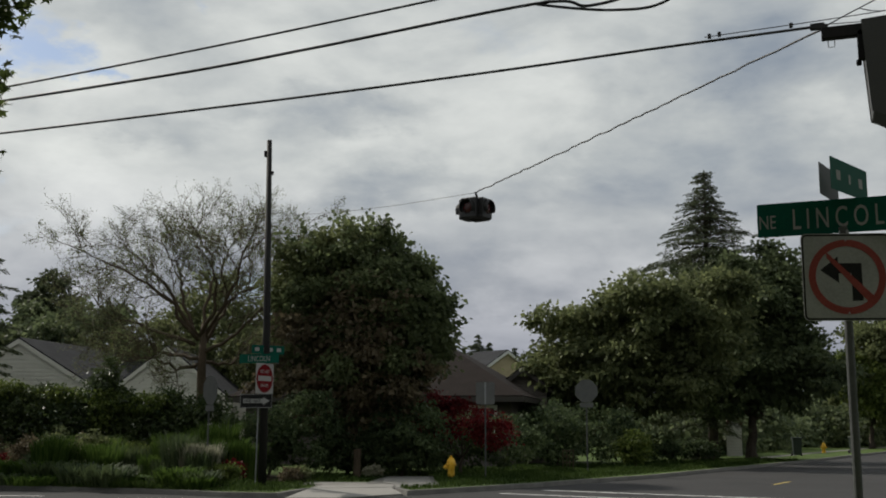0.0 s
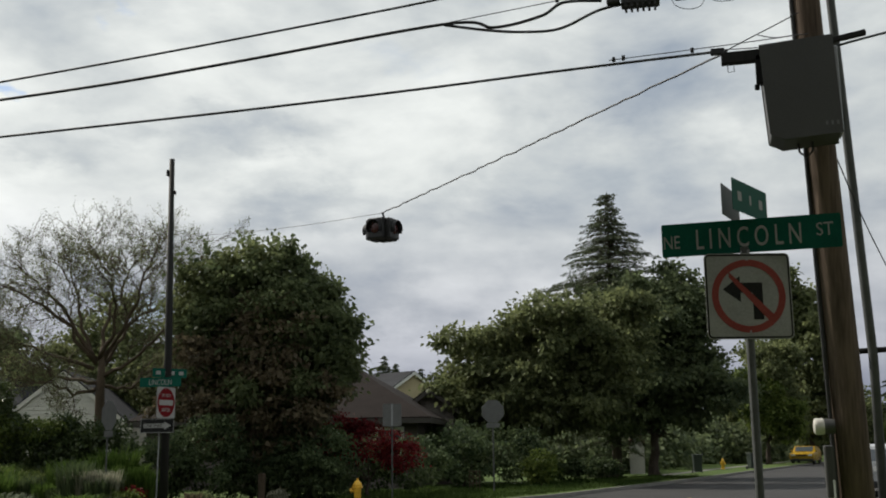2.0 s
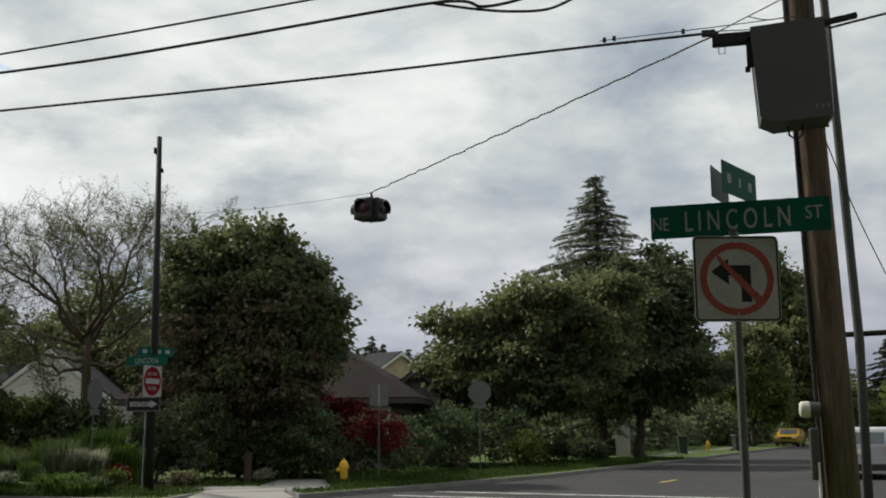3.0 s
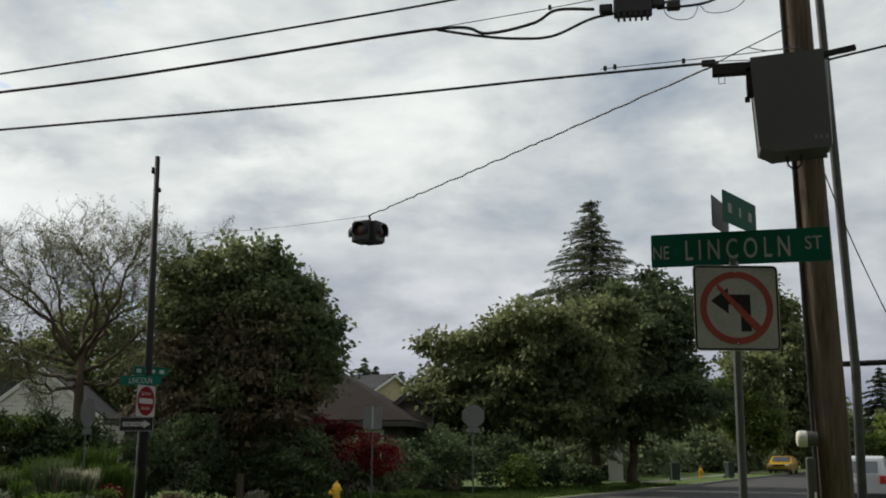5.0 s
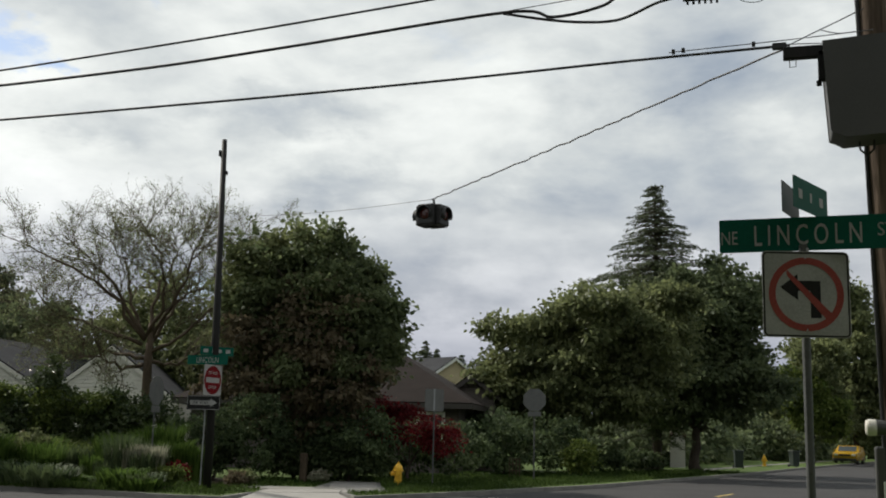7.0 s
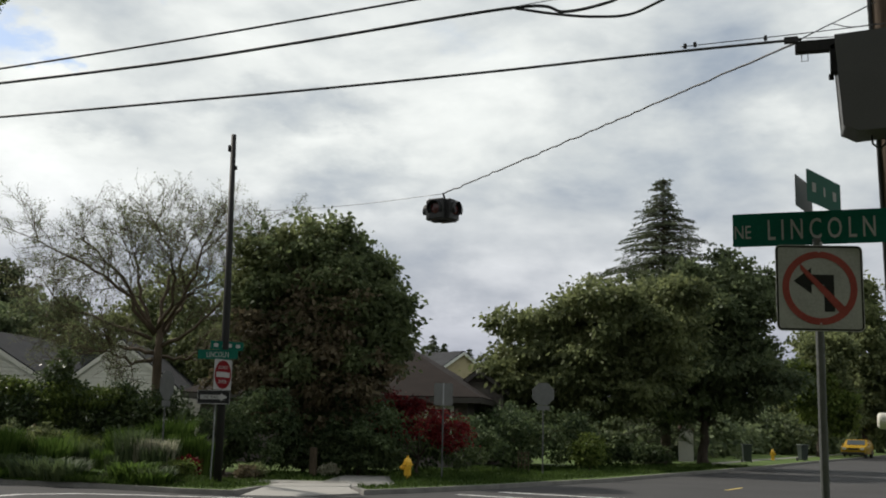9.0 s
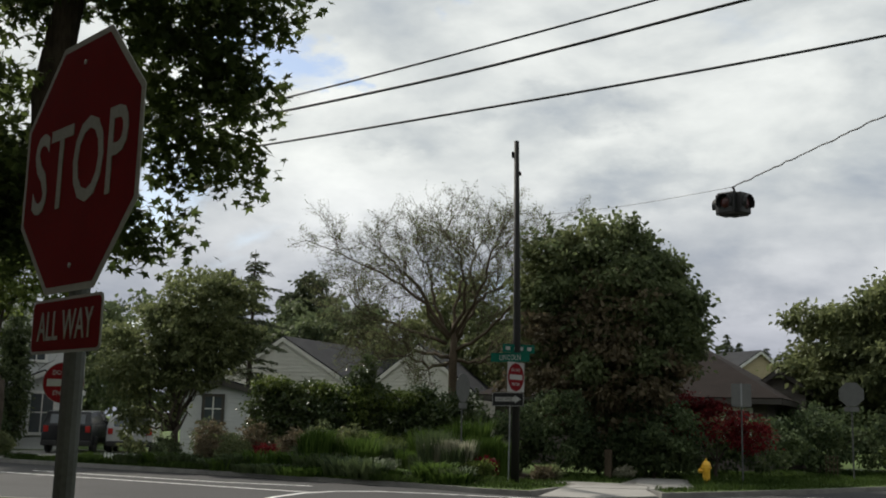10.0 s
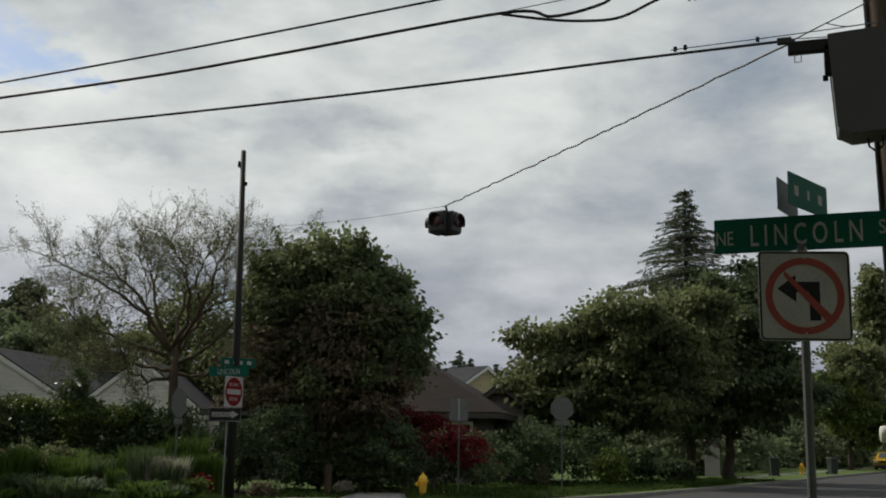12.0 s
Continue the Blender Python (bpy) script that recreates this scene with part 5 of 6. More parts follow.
def sprays(parent, ends, heart, mat, seed, turn, size=0.19, leaves=46, spread=0.15):
    """Leafy shoots standing out of a crown: a thin twig from its heart, large leaves round the end."""
    rng = np.random.default_rng(seed)
    c, s_ = math.cos(radians(turn)), math.sin(radians(turn))
    heart = np.array(heart, float)
    pts, ways = [], []
    wood = bmesh.new()
    for a, z in ends:
        deep = rng.normal() * 0.5
        end = np.array([a * c - deep * s_, a * s_ + deep * c, z])
        d = end - heart
        d /= np.linalg.norm(d)
        start = end - d * 1.3
        tube(wobble(start, end, 4, 0.05, rng), [0.022, 0.018, 0.014, 0.010, 0.006], 4, wood, False)
        u = rng.random((leaves, 1)) ** 0.7
        off = rng.normal(size=(leaves, 3)) * spread * np.array([1, 1, 0.75])
        pts.append(start + (end - start) * (0.35 + 0.75 * u) + off)
        ways.append(off * 2 + d * 0.6 + np.array([0, 0, -0.35]) + rng.normal(size=(leaves, 3)) * 0.35)
    pts, ways = np.vstack(pts), np.vstack(ways)
    part("shoot_wood", wood, BARK, parent)
    ob = new("leafy_shoot", scatter_mesh("leafy_shoot", mat, pts, ways, size * (0.6 + 0.7 * rng.random(len(pts))), 0.7, rng, 0.15))
    ob.parent = parent
    return ob


rng_m = np.random.default_rng(17)
edge = [(1.75, 7.1), (1.95, 6.8), (1.75, 6.35), (2.35, 6.0), (2.75, 5.75), (2.45, 5.45), (2.85, 4.85), (2.6, 5.05), (2.65, 4.25), (2.35, 4.45), (0.5, 8.2), (-0.05, 8.5), (0.15, 8.2), (-0.75, 8.45), (-1.05, 8.6), (-0.9, 8.2), (-1.7, 8.1), (-2.3, 8.15), (-2.8, 7.8), (-3.1, 7.2), (0.95, 7.8), (1.3, 7.5)]
edge += [(3.1 * math.cos(v) * rng_m.random() ** 0.3 - 0.2, 5.2 + 2.9 * math.sin(v) * (0.75 + 0.25 * rng_m.random())) for v in np.linspace(0.1, 3.0, 46)]
sprays(corner_maple, edge, (-0.2, 0, 5.0), L_MAPLE, 18, 23.5)
broadleaf("evergreen_shrub", "dark rounded evergreen shrub under the maple tree", (-15.6, 28.6, 0.1), [((0, 0, 1.1), (1.0, 0.9, 1.1)), ((0.9, 0.4, 1.3), (1.0, 0.9, 1.2))], L_SHADED_EVERGREEN, 330, 24, 0.11, 12, 0.05, 0.4, 0.22)
broadleaf("evergreen_shrub", "dark tall evergreen shrub behind the corner path", (-12.4, 31.2, 0.1), [((0, 0, 1.2), (1.3, 1.0, 1.3)), ((-1.4, 0.2, 1.2), (1.2, 0.9, 1.2))], L_SHADED_EVERGREEN, 420, 24, 0.11, 13, 0.05, 0.4, 0.24)
broadleaf("red_maple_shrub", "crimson-leaved small maple beside the bungalow", (-11.1, 33.0, 0.1), [((0, 0, 1.75), (1.3, 0.9, 0.65)), ((-0.9, 0, 2.4), (0.6, 0.5, 0.32)), ((-0.2, 0, 2.2), (0.6, 0.5, 0.3)), ((1.1, 0, 1.3), (0.7, 0.7, 0.55)), ((-1.2, 0, 1.4), (0.6, 0.6, 0.5))], L_RED, 300, 24, 0.09, 14, 0.06, 0.6, 0.24)

broadleaf("evergreen_shrub", "dark low evergreen shrub under the maple tree", (-14.1, 30.9, 0.1), [((0, 0, 0.7), (1.5, 0.8, 0.75)), ((1.9, 0.6, 0.7), (1.2, 0.8, 0.75))], L_SHADED_EVERGREEN, 330, 24, 0.11, 19, 0.05, 0.3, 0.22)

# grove along the side street
broadleaf("spreading_tree", "wide spreading tree with layered olive-green leaves by the side street", (-8.3, 47.5, 0.1),
          [((-1.7, 0, 5.3), (2.2, 2.2, 1.9)), ((-2.2, 0, 3.7), (2.5, 2.2, 1.8)), ((0.9, 0, 6.1), (2.6, 2.4, 2.3)), ((2.8, 0.5, 5.8), (2.6, 2.4, 2.8)), ((0.6, -0.5, 3.4), (3.2, 2.2, 1.8)), ((-2.2, 0, 2.0), (1.8, 1.6, 1.3))],
          L_OLIVE, 2500, 26, 0.22, 21, 0.22, 1.6, 0.45, 0.5)
broadleaf("dense_tree", "dense dark round tree shading the side street", (-3.6, 55.5, 0.1),
          [((0.4, 0, 6.6), (3.0, 2.8, 3.2)), ((1.5, 0, 8.2), (2.0, 2.0, 2.4)), ((-1.6, 0, 7.0), (2.3, 2.2, 2.6)), ((-1.2, 0, 8.7), (1.5, 1.5, 1.4)), ((2.0, 0, 4.6), (2.2, 2.2, 2.4)), ((-1.0, -0.6, 4.0), (3.2, 2.4, 2.0))],
          L_DARK, 2600, 26, 0.24, 22, 0.26, 2.2, 0.5, 0.5)
conifer("fir_tree", "tall pointed fir tree rising above the grove", (-5.55, 56.5, 0.1), 14.95, 3.3, 23, gaps=0.10, size=0.17, slope=0.68, whorls=100)
broadleaf("flowering_shrub", "small bright green shrub at the foot of the grove", (-7.0, 41.5, 0.1), [((0, 0, 0.75), (0.72, 0.6, 0.7))], L_LIME, 130, 22, 0.11, 24, 0.03, 0.3, 0.2)
# Added shrubs stand in for the deep shade on the grove floor.
broadleaf("evergreen_shrub", "low dark shrubs standing in for shade under the grove", (-5.0, 50.5, 0.1), [((-0.8, 0, 0.5), (1.0, 0.8, 0.5)), ((-2.2, -2, 0.5), (1.1, 0.8, 0.5))], L_SHADED_EVERGREEN, 220, 22, 0.16, 25, 0.04, 0.3, 0.3)
broadleaf("evergreen_shrub", "dark shrubs between the bungalow and the grove", (-9.8, 40.5, 0.1), [((0, 0, 1.1), (1.5, 1.2, 1.2)), ((1.6, 2.0, 1.2), (1.4, 1.2, 1.3)), ((-1.0, 3, 1.3), (1.2, 1.2, 1.4))], L_SHADED_EVERGREEN, 480, 22, 0.14, 26, 0.04, 0.3, 0.3)

# far along the side street
broadleaf("street_tree", "sunlit light green street tree far along the side street", (3.0, 90.0, 0.1), [((0, 0, 5.0), (2.4, 2.4, 3.0)), ((0.6, 0, 8.0), (2.0, 2.0, 2.6)), ((1.6, 0, 3.6), (1.8, 2.0, 2.0))], L_OLIVE, 900, 22, 0.3, 31, 0.2, 2.0, 0.55, 0.45,
          # Sunlight on the lower crown is put in as lighter lime clumps.
          extra=((L_LIME, [((-0.4, -1.6, 4.6), (1.6, 1.0, 2.2)), ((1.4, -1.5, 3.4), (1.5, 1.0, 1.5)), ((-1.6, -1.2, 6.0), (1.2, 0.9, 1.6))], 520, "lower leaves coloured yellow-green for sunlight"),))
broadleaf("street_tree", "tall dark street tree far along the side street", (6.9, 100.0, 0.1), [((0, 0, 9), (2.5, 2.5, 5.0)), ((-0.6, 0, 13), (1.9, 1.9, 3.6)), ((0.6, 0, 5), (3.0, 3, 3.4))], L_OLIVE, 1200, 22, 0.42, 32, 0.26, 2.5, 0.7, 0.45)
broadleaf("street_tree", "dark street tree over the end of the side street", (11.6, 112.0, 0.1), [((0, 0, 4), (3.0, 3.0, 3.2)), ((-2.0, 0, 3.4), (2.6, 2.4, 2.6))], L_OLIVE, 800, 22, 0.3, 33, 0.26, 1.6, 0.6, 0.45)
broadleaf("street_tree", "yellow-green round tree beyond the parked suv", (13.0, 88.0, 0.1), [((0, 0, 2.2), (1.6, 1.5, 1.5)), ((1.6, 0, 1.8), (1.4, 1.4, 1.3))], L_LIME, 420, 22, 0.2, 37, 0.12, 1.0, 0.4, 0.45)
broadleaf("street_tree", "dark street tree closing the far end of the side street", (10.5, 128.0, 0.1), [((0, 0, 4), (6, 4, 4)), ((-6, 0, 5), (5, 4, 5)), ((6, 0, 2.6), (5, 4, 2.6))], L_DARK, 1100, 20, 0.6, 34, 0.3, 2.0, 1.0, 0.4)
conifer("fir_tree", "dark pointed fir far along the side street", (14.3, 96.0, 0.1), 8.9, 1.7, 35, size=0.3, whorls=34)
broadleaf("street_tree", "bright green tree beyond the parked pickup", (11.5, 60.0, 0.1), [((0, 0, 3.4), (2.0, 2.0, 2.2)), ((1.6, 0, 2.4), (1.6, 1.6, 1.6))], L_LIME, 500, 22, 0.25, 36, 0.16, 1.4, 0.5, 0.45)

# left of the corner
broadleaf("dark_tree", "rounded dark olive tree beside a driveway", (-26.0, 24.7, 0.1), [((0.5, 0.2, 5.3), (1.2, 1.2, 1.2)), ((0.9, 0.3, 4.4), (1.5, 1.4, 1.8)), ((1.2, 0.5, 3.8), (1.1, 1.1, 0.9)), ((0.0, 0, 3.9), (1.2, 1.3, 1.5)), ((-0.9, -0.5, 3.2), (1.2, 1.2, 1.4)), ((-1.3, -0.8, 1.9), (0.55, 0.6, 1.1)), ((0.4, 0.0, 3.0), (1.3, 1.2, 0.8)), ((-1.9, -1.0, 3.4), (0.8, 0.8, 1.0)), ((-1.1, -0.6, 0.95), (0.55, 0.5, 0.9)), ((-0.5, -0.2, 1.9), (0.7, 0.6, 0.9))], L_OLIVE, 1050, 26, 0.14, 41, 0.13, 1.2, 0.28, 0.5)
broadleaf("pine_tree", "dark open pine tree behind a grey roof", (-39.3, 47.2, 0.1), [((0, 0, 9.2), (0.9, 0.8, 0.7)), ((-1.0, 0, 8.2), (0.9, 0.8, 0.6)), ((0.9, 0, 8.0), (0.9, 0.8, 0.6)), ((-1.6, 0, 6.8), (1.1, 0.9, 0.7)), ((1.5, 0, 6.9), (1.1, 0.9, 0.6)), ((0.1, 0, 7.2), (1.0, 0.9, 0.6)), ((-0.6, 0, 5.6), (1.6, 1.2, 0.7)), ((1.4, 0, 5.5), (1.4, 1.2, 0.7))], L_NEEDLE, 420, 26, 0.26, 42, 0.2, 4.0, 0.42, 0.35)
broadleaf("backdrop_tree", "dark leafy tree behind the pale houses", (-35.5, 45.0, 0.1), [((0, 0, 5.2), (2.6, 2.4, 2.6)), ((-3, 0, 5.0), (2.4, 2.4, 2.6))], L_DARK, 700, 22, 0.26, 43, 0.2, 2.0, 0.5, 0.45)
conifer("fir_tree", "small fir behind the pale houses", (-44.5, 46.0, 0.1), 10.2, 2.4, 44, size=0.5)
broadleaf("backdrop_tree", "dark green trees behind a white house", (-52, 36, 0.1), [((0, 0, 5), (4, 3, 4)), ((5, 4, 5), (3.5, 3, 3.5)), ((-6, -5, 5), (4, 3, 4))], L_DARK, 900, 22, 0.34, 45, 0.26, 2.0, 0.7, 0.45)
conifer("fir_tree", "tiny fir far behind distant roofs", (-47.9, 149.0, 0.1), 15.0, 1.7, 46, size=0.5)
conifer("fir_tree", "tiny fir far behind distant roofs", (-46.2, 149.0, 0.1), 13.8, 1.2, 47, size=0.5)
conifer("fir_tree", "tiny fir far behind distant roofs", (-42.6, 150.0, 0.1), 13.0, 1.3, 48, size=0.5)
broadleaf("backdrop_tree", "dark treetops behind the bare tree", (-29.0, 48.0, 0.1), [((0, 0, 5.8), (3.0, 2.2, 2.9)), ((3.6, 0, 5.6), (2.8, 2.0, 2.8)), ((6.2, -1, 5.4), (2.2, 1.8, 2.4)), ((-1.6, 0, 7.0), (1.6, 1.4, 1.8)), ((-3.4, 0, 4.8), (2.4, 1.9, 2.4)), ((2.0, -0.5, 4.6), (3.4, 1.8, 2.4))], L_OLIVE, 1300, 22, 0.24, 49, 0.2, 2.0, 0.5, 0.45)


def bare_tree(place, turn, seed):
    """Sparse spring tree: arching limbs spreading like an umbrella, fine twigs, few small leaves."""
    rng = np.random.default_rng(seed)
    t = thing("bare_tree", "sparse spreading tree with bare twigs and few new leaves", "tree", "", place, turn)
    twigs, tips = bmesh.new(), []

    def arch(points):
        """A smooth line through the points, a little crooked."""
        p = [np.array(q, float) for q in points]
        p = [2 * p[0] - p[1]] + p + [2 * p[-1] - p[-2]]
        out = []
        for i in range(1, len(p) - 2):
            for k in range(4):
                u = k / 4
                out.append(0.5 * (2 * p[i] + (p[i + 1] - p[i - 1]) * u + (2 * p[i - 1] - 5 * p[i] + 4 * p[i + 1] - p[i + 2]) * u * u + (3 * p[i] - p[i - 1] - 3 * p[i + 1] + p[i + 2]) * u ** 3) + rng.normal(size=3) * 0.05 * (i + u > 1.2))
        return out + [p[-2]]

    def sprout(p, way, length, r, depth):
        n = 5 if depth < 2 else 4
        q, d, line = np.array(p, float), np.array(way, float), [np.array(p, float)]
        for i in range(n):
            d = d + rng.normal(size=3) * 0.16 + np.array([0, 0, 0.02])
            d /= np.linalg.norm(d)
            q = q + d * length / n
            line.append(q)
        tube([tuple(v) for v in line], [max(0.0045, r * (1 - 0.7 * i / n)) for i in range(n + 1)], 5 if depth < 1 else 3, twigs, False)
        if depth >= 3:
            tips.extend(line[2:])
            return
        for i in range(1, n + 1):
            for _ in range(1 + (rng.random() < 0.55)):
                side = rng.normal(size=3); side -= d * side.dot(d); side /= np.linalg.norm(side)
                nd = d * 0.8 + side * (0.45 + 0.4 * rng.random())
                sprout(line[i], nd / np.linalg.norm(nd), length * (0.42 + 0.22 * rng.random()), r * 0.5, depth + 1)
    # across, away and up from the foot of the stem
    limb_lines = ([(-0.1, 0, 4.1), (-1.5, -0.6, 6.1), (-2.8, -1.0, 6.9), (-5.0, -1.2, 8.1)], [(-0.2, 0.1, 3.9), (-2.1, 0.9, 4.8), (-3.4, 1.4, 5.2), (-4.5, 1.7, 6.7)],
              [(-0.1, 0, 3.1), (-0.9, -0.5, 2.9), (-1.7, -0.9, 3.2), (-2.6, -1.2, 3.1)], [(-0.1, 0, 3.3), (-1.2, 0.8, 3.5), (-2.6, 1.4, 4.3), (-3.6, 1.9, 4.6)],
              [(-0.1, 0, 4.2), (-0.7, 0.7, 6.2), (-1.0, 1.0, 7.6), (-1.7, 1.2, 8.9)], [(-0.1, 0, 4.3), (-1.4, 0.2, 6.6), (-2.4, 0.5, 7.8), (-3.4, 0.6, 8.8)],
              [(0, 0, 4.3), (0.5, -0.7, 5.6), (0.3, -1.2, 7.5), (-0.3, -1.5, 8.9)], [(0.1, 0, 3.9), (1.0, 0.5, 5.9), (1.9, 0.8, 6.8), (2.9, 1.0, 8.0), (4.0, 1.2, 10.0)],
              [(0.1, 0, 4.1), (1.0, -0.8, 6.2), (1.5, -1.2, 8.0), (1.8, -1.4, 9.1)], [(0.1, 0, 3.5), (1.3, -0.8, 4.4), (2.4, -1.2, 5.8), (3.3, -1.4, 7.2)],
              [(0.1, 0, 3.2), (1.2, 0.6, 3.2), (2.2, 0.9, 4.0)], [(0, 0, 4.4), (0.4, 1.0, 6.8), (0.9, 1.6, 8.4), (0.8, 1.8, 9.3)])
    for points in limb_lines:
        line = arch([(0.9 * x - 0.1, y, min(z, 3.4) + 0.75 * max(0, z - 3.4)) for x, y, z in points])
        k = len(line) - 1
        part("limb", tube([tuple(v) for v in line], [0.074 * (1 - 0.82 * i / k) for i in range(k + 1)], 7), TWIG, t, smooth=True)
        for i in range(3, k + 1):
            for _ in range(1 + (i > 5 and rng.random() < 0.5)):
                d = line[i] - line[i - 1]
                d /= np.linalg.norm(d)
                side = rng.normal(size=3); side -= d * side.dot(d); side /= np.linalg.norm(side)
                nd = d * 0.75 + side * 0.75 + np.array([0, 0, 0.08])
                sprout(line[i], nd / np.linalg.norm(nd), 0.8 + 0.6 * rng.random(), 0.024 * (1.25 - 0.6 * i / k), 1)
    part("trunk", tube([(0.03, 0, -0.6), (0.05, 0, 0.6), (0.0, 0.02, 1.8), (-0.04, 0, 3.0), (0.0, 0, 4.5)], [0.27, 0.19, 0.17, 0.15, 0.10], 10), TWIG, t, smooth=True)
    part("twigwork", twigs, TWIG, t, "fine bare twigs")
    tips = np.array(tips)
    n = len(tips) * 2
    c = np.repeat(tips, 2, 0) + rng.normal(size=(n, 3)) * 0.07
    ob = new("foliage", scatter_mesh("young_leaves", L_OLIVE, c, rng.normal(size=(n, 3)), 0.05 * (0.6 + 0.8 * rng.random(n)), 0.6, rng))
    ob.parent = t
    return t


bare_tree((-20.1, 32.0, 0.6), 32, 3)
conifer("fir_tree", "small pointed fir above the driveway trees", (-31.2, 33.6, 0.1), 8.6, 1.5, 92, size=0.22, slope=0.5)

# near maple over the street, by the stop sign
near = thing("street_maple", "large near maple with pointed lobed leaves and a dark trunk", "tree", "", (-9.36, 5.24, Z_LAWN - 0.01))
limbs((0, 0, 0), (-0.25, -0.1, 7.6), [(-0.5, 0.4, 10.5), (0.8, -0.8, 9.6)], 0.41, 0.28, 51, near)
bm = tube(wobble((0.0, 0, 2.0), (1.55, 0.45, 3.5), 5, 0.05, np.random.default_rng(4)) + wobble((1.6, 0.46, 3.35), (1.75, 0.4, 7.5), 5, 0.05, np.random.default_rng(5)), [0.19, 0.19, 0.18, 0.17, 0.165, 0.16, 0.155, 0.15, 0.13, 0.11, 0.09, 0.07], 10)
part("limb", bm, BARK, near, smooth=True)


def maple_leaves(name, blobs, count, size, seed, parent, mat):
    """Flat five-pointed leaves in hanging sprays."""
    rng = np.random.default_rng(seed)
    star = []
    for k, r in enumerate((1.0, 0.42, 0.85, 0.36, 0.62, 0.2, 0.3, 0.2, 0.62, 0.36, 0.85, 0.42)):
        a = math.pi / 2 - 2 * math.pi * k / 12
        star.append((r * math.cos(a), r * math.sin(a), 0.06 * (k % 2)))
    star = np.array(star) * 0.5
    vol = np.array([b[1][0] * b[1][1] * b[1][2] for b in blobs])
    per = 22
    k = count // per
    pick = rng.choice(len(blobs), k, p=vol / vol.sum())
    c, r = np.array([b[0] for b in blobs], float)[pick], np.array([b[1] for b in blobs], float)[pick]
    d = rng.normal(size=(k, 3)); d /= np.linalg.norm(d, axis=1, keepdims=True)
    cen = c + d * r * (0.25 + 0.8 * rng.random((k, 1)) ** 0.6)
    p = (cen[:, None] + rng.normal(size=(k, per, 3)) * np.array([0.12, 0.12, 0.10])).reshape(-1, 3)
    n = len(p)
    nor = rng.normal(size=(n, 3)) * 0.6 + np.array([0, 0, 0.7]); nor /= np.linalg.norm(nor, axis=1, keepdims=True)
    tip = rng.normal(size=(n, 3)) + np.array([0, 0, -1.0]); tip -= nor * (tip * nor).sum(1, keepdims=True); tip /= np.linalg.norm(tip, axis=1, keepdims=True)
    side = np.cross(tip, nor)
    s = (size * (0.6 + 0.7 * rng.random(n)))[:, None, None]
    v = p[:, None] + s * (star[None, :, 0:1] * side[:, None] + star[None, :, 1:2] * tip[:, None] + star[None, :, 2:3] * nor[:, None])
    me = bpy.data.meshes.new(name)
    me.vertices.add(12 * n); me.loops.add(12 * n); me.polygons.add(n)
    me.vertices.foreach_set("co", v.reshape(-1).astype(np.float32))
    me.loops.foreach_set("vertex_index", np.arange(12 * n, dtype=np.int32))
    me.polygons.foreach_set("loop_start", np.arange(0, 12 * n, 12, dtype=np.int32))
    me.polygons.foreach_set("loop_total", np.full(n, 12, dtype=np.int32))
    me.update(calc_edges=True)
    me.materials.append(mat)
    ob = new(name, me)
    ob.parent = parent
    return ob


CROWN = [((2.4, 1.15, 4.2), (0.5, 0.6, 0.85)), ((2.3, 1.1, 5.2), (0.6, 0.6, 0.5)), ((3.05, 1.4, 5.1), (0.45, 0.5, 0.28)), ((2.95, 1.3, 4.3), (0.35, 0.4, 0.25)), ((2.9, 1.3, 3.6), (0.3, 0.4, 0.22)), ((2.0, 1.1, 3.05), (0.38, 0.45, 0.3)),
         ((0.9, 0.1, 5.05), (0.75, 0.6, 0.25)), ((0.9, 0.1, 3.5), (0.8, 0.6, 0.55)), ((1.6, 0.5, 3.3), (0.7, 0.6, 0.5)), ((1.7, 0.6, 5.3), (0.7, 0.6, 0.3)), ((0.3, -0.3, 3.2), (0.7, 0.6, 0.6)), ((1.3, 0.4, 4.3), (0.5, 0.5, 0.2)), ((0.35, 0.0, 2.75), (0.5, 0.5, 0.6)), ((0.95, 0.2, 2.95), (0.6, 0.5, 0.4))]
maple_leaves("crown", CROWN, 15000, 0.155, 52, near, L_NEAR)
# Unseen upper crown, added out of view to shade the signs below.
SHADE_CROWN = [((1.0, -3.8, 6.6), (2.2, 2.2, 1.3)), ((2.6, -3.4, 5.6), (1.4, 1.4, 0.9)), ((4.2, 1.6, 7.0), (2.2, 1.5, 0.8)), ((2.1, 1.8, 7.9), (1.8, 1.5, 1.0)), ((5.6, -2.6, 9.0), (4.8, 3.8, 1.7)), ((9.5, -4.5, 9.4), (4.0, 3.5, 1.6)), ((-1.2, -3.8, 5.2), (2.8, 2.6, 2.0)), ((3.2, -6.0, 5.6), (3.0, 2.4, 1.8)), ((6.5, -7.5, 6.5), (2.6, 2.2, 1.6))]
tagged(maple_leaves("crown", SHADE_CROWN, 44000, 0.21, 57, near, L_NEAR), "unseen high crown added to shade the signs")
broadleaf("understory_tree", "backlit light green tree behind the near maple trunk", (-34.6, 23.4, 0.1), [((-0.6, 0, 7.2), (2.0, 1.8, 1.6)), ((1.2, 0.6, 6.2), (1.7, 1.6, 1.2)), ((-1.4, 0.3, 5.2), (1.6, 1.5, 1.1))], L_LIME, 420, 20, 0.2, 53, 0.2, 4.0, 0.4, 0.4)
broadleaf("clipped_shrub", "rounded dark shrub at the opposite street corner", (-15.3, 9.4, 0.1), [((0, 0, 0.33), (0.78, 0.7, 0.5))], L_DARK, 700, 22, 0.055, 54, 0.03, 0.2, 0.12)
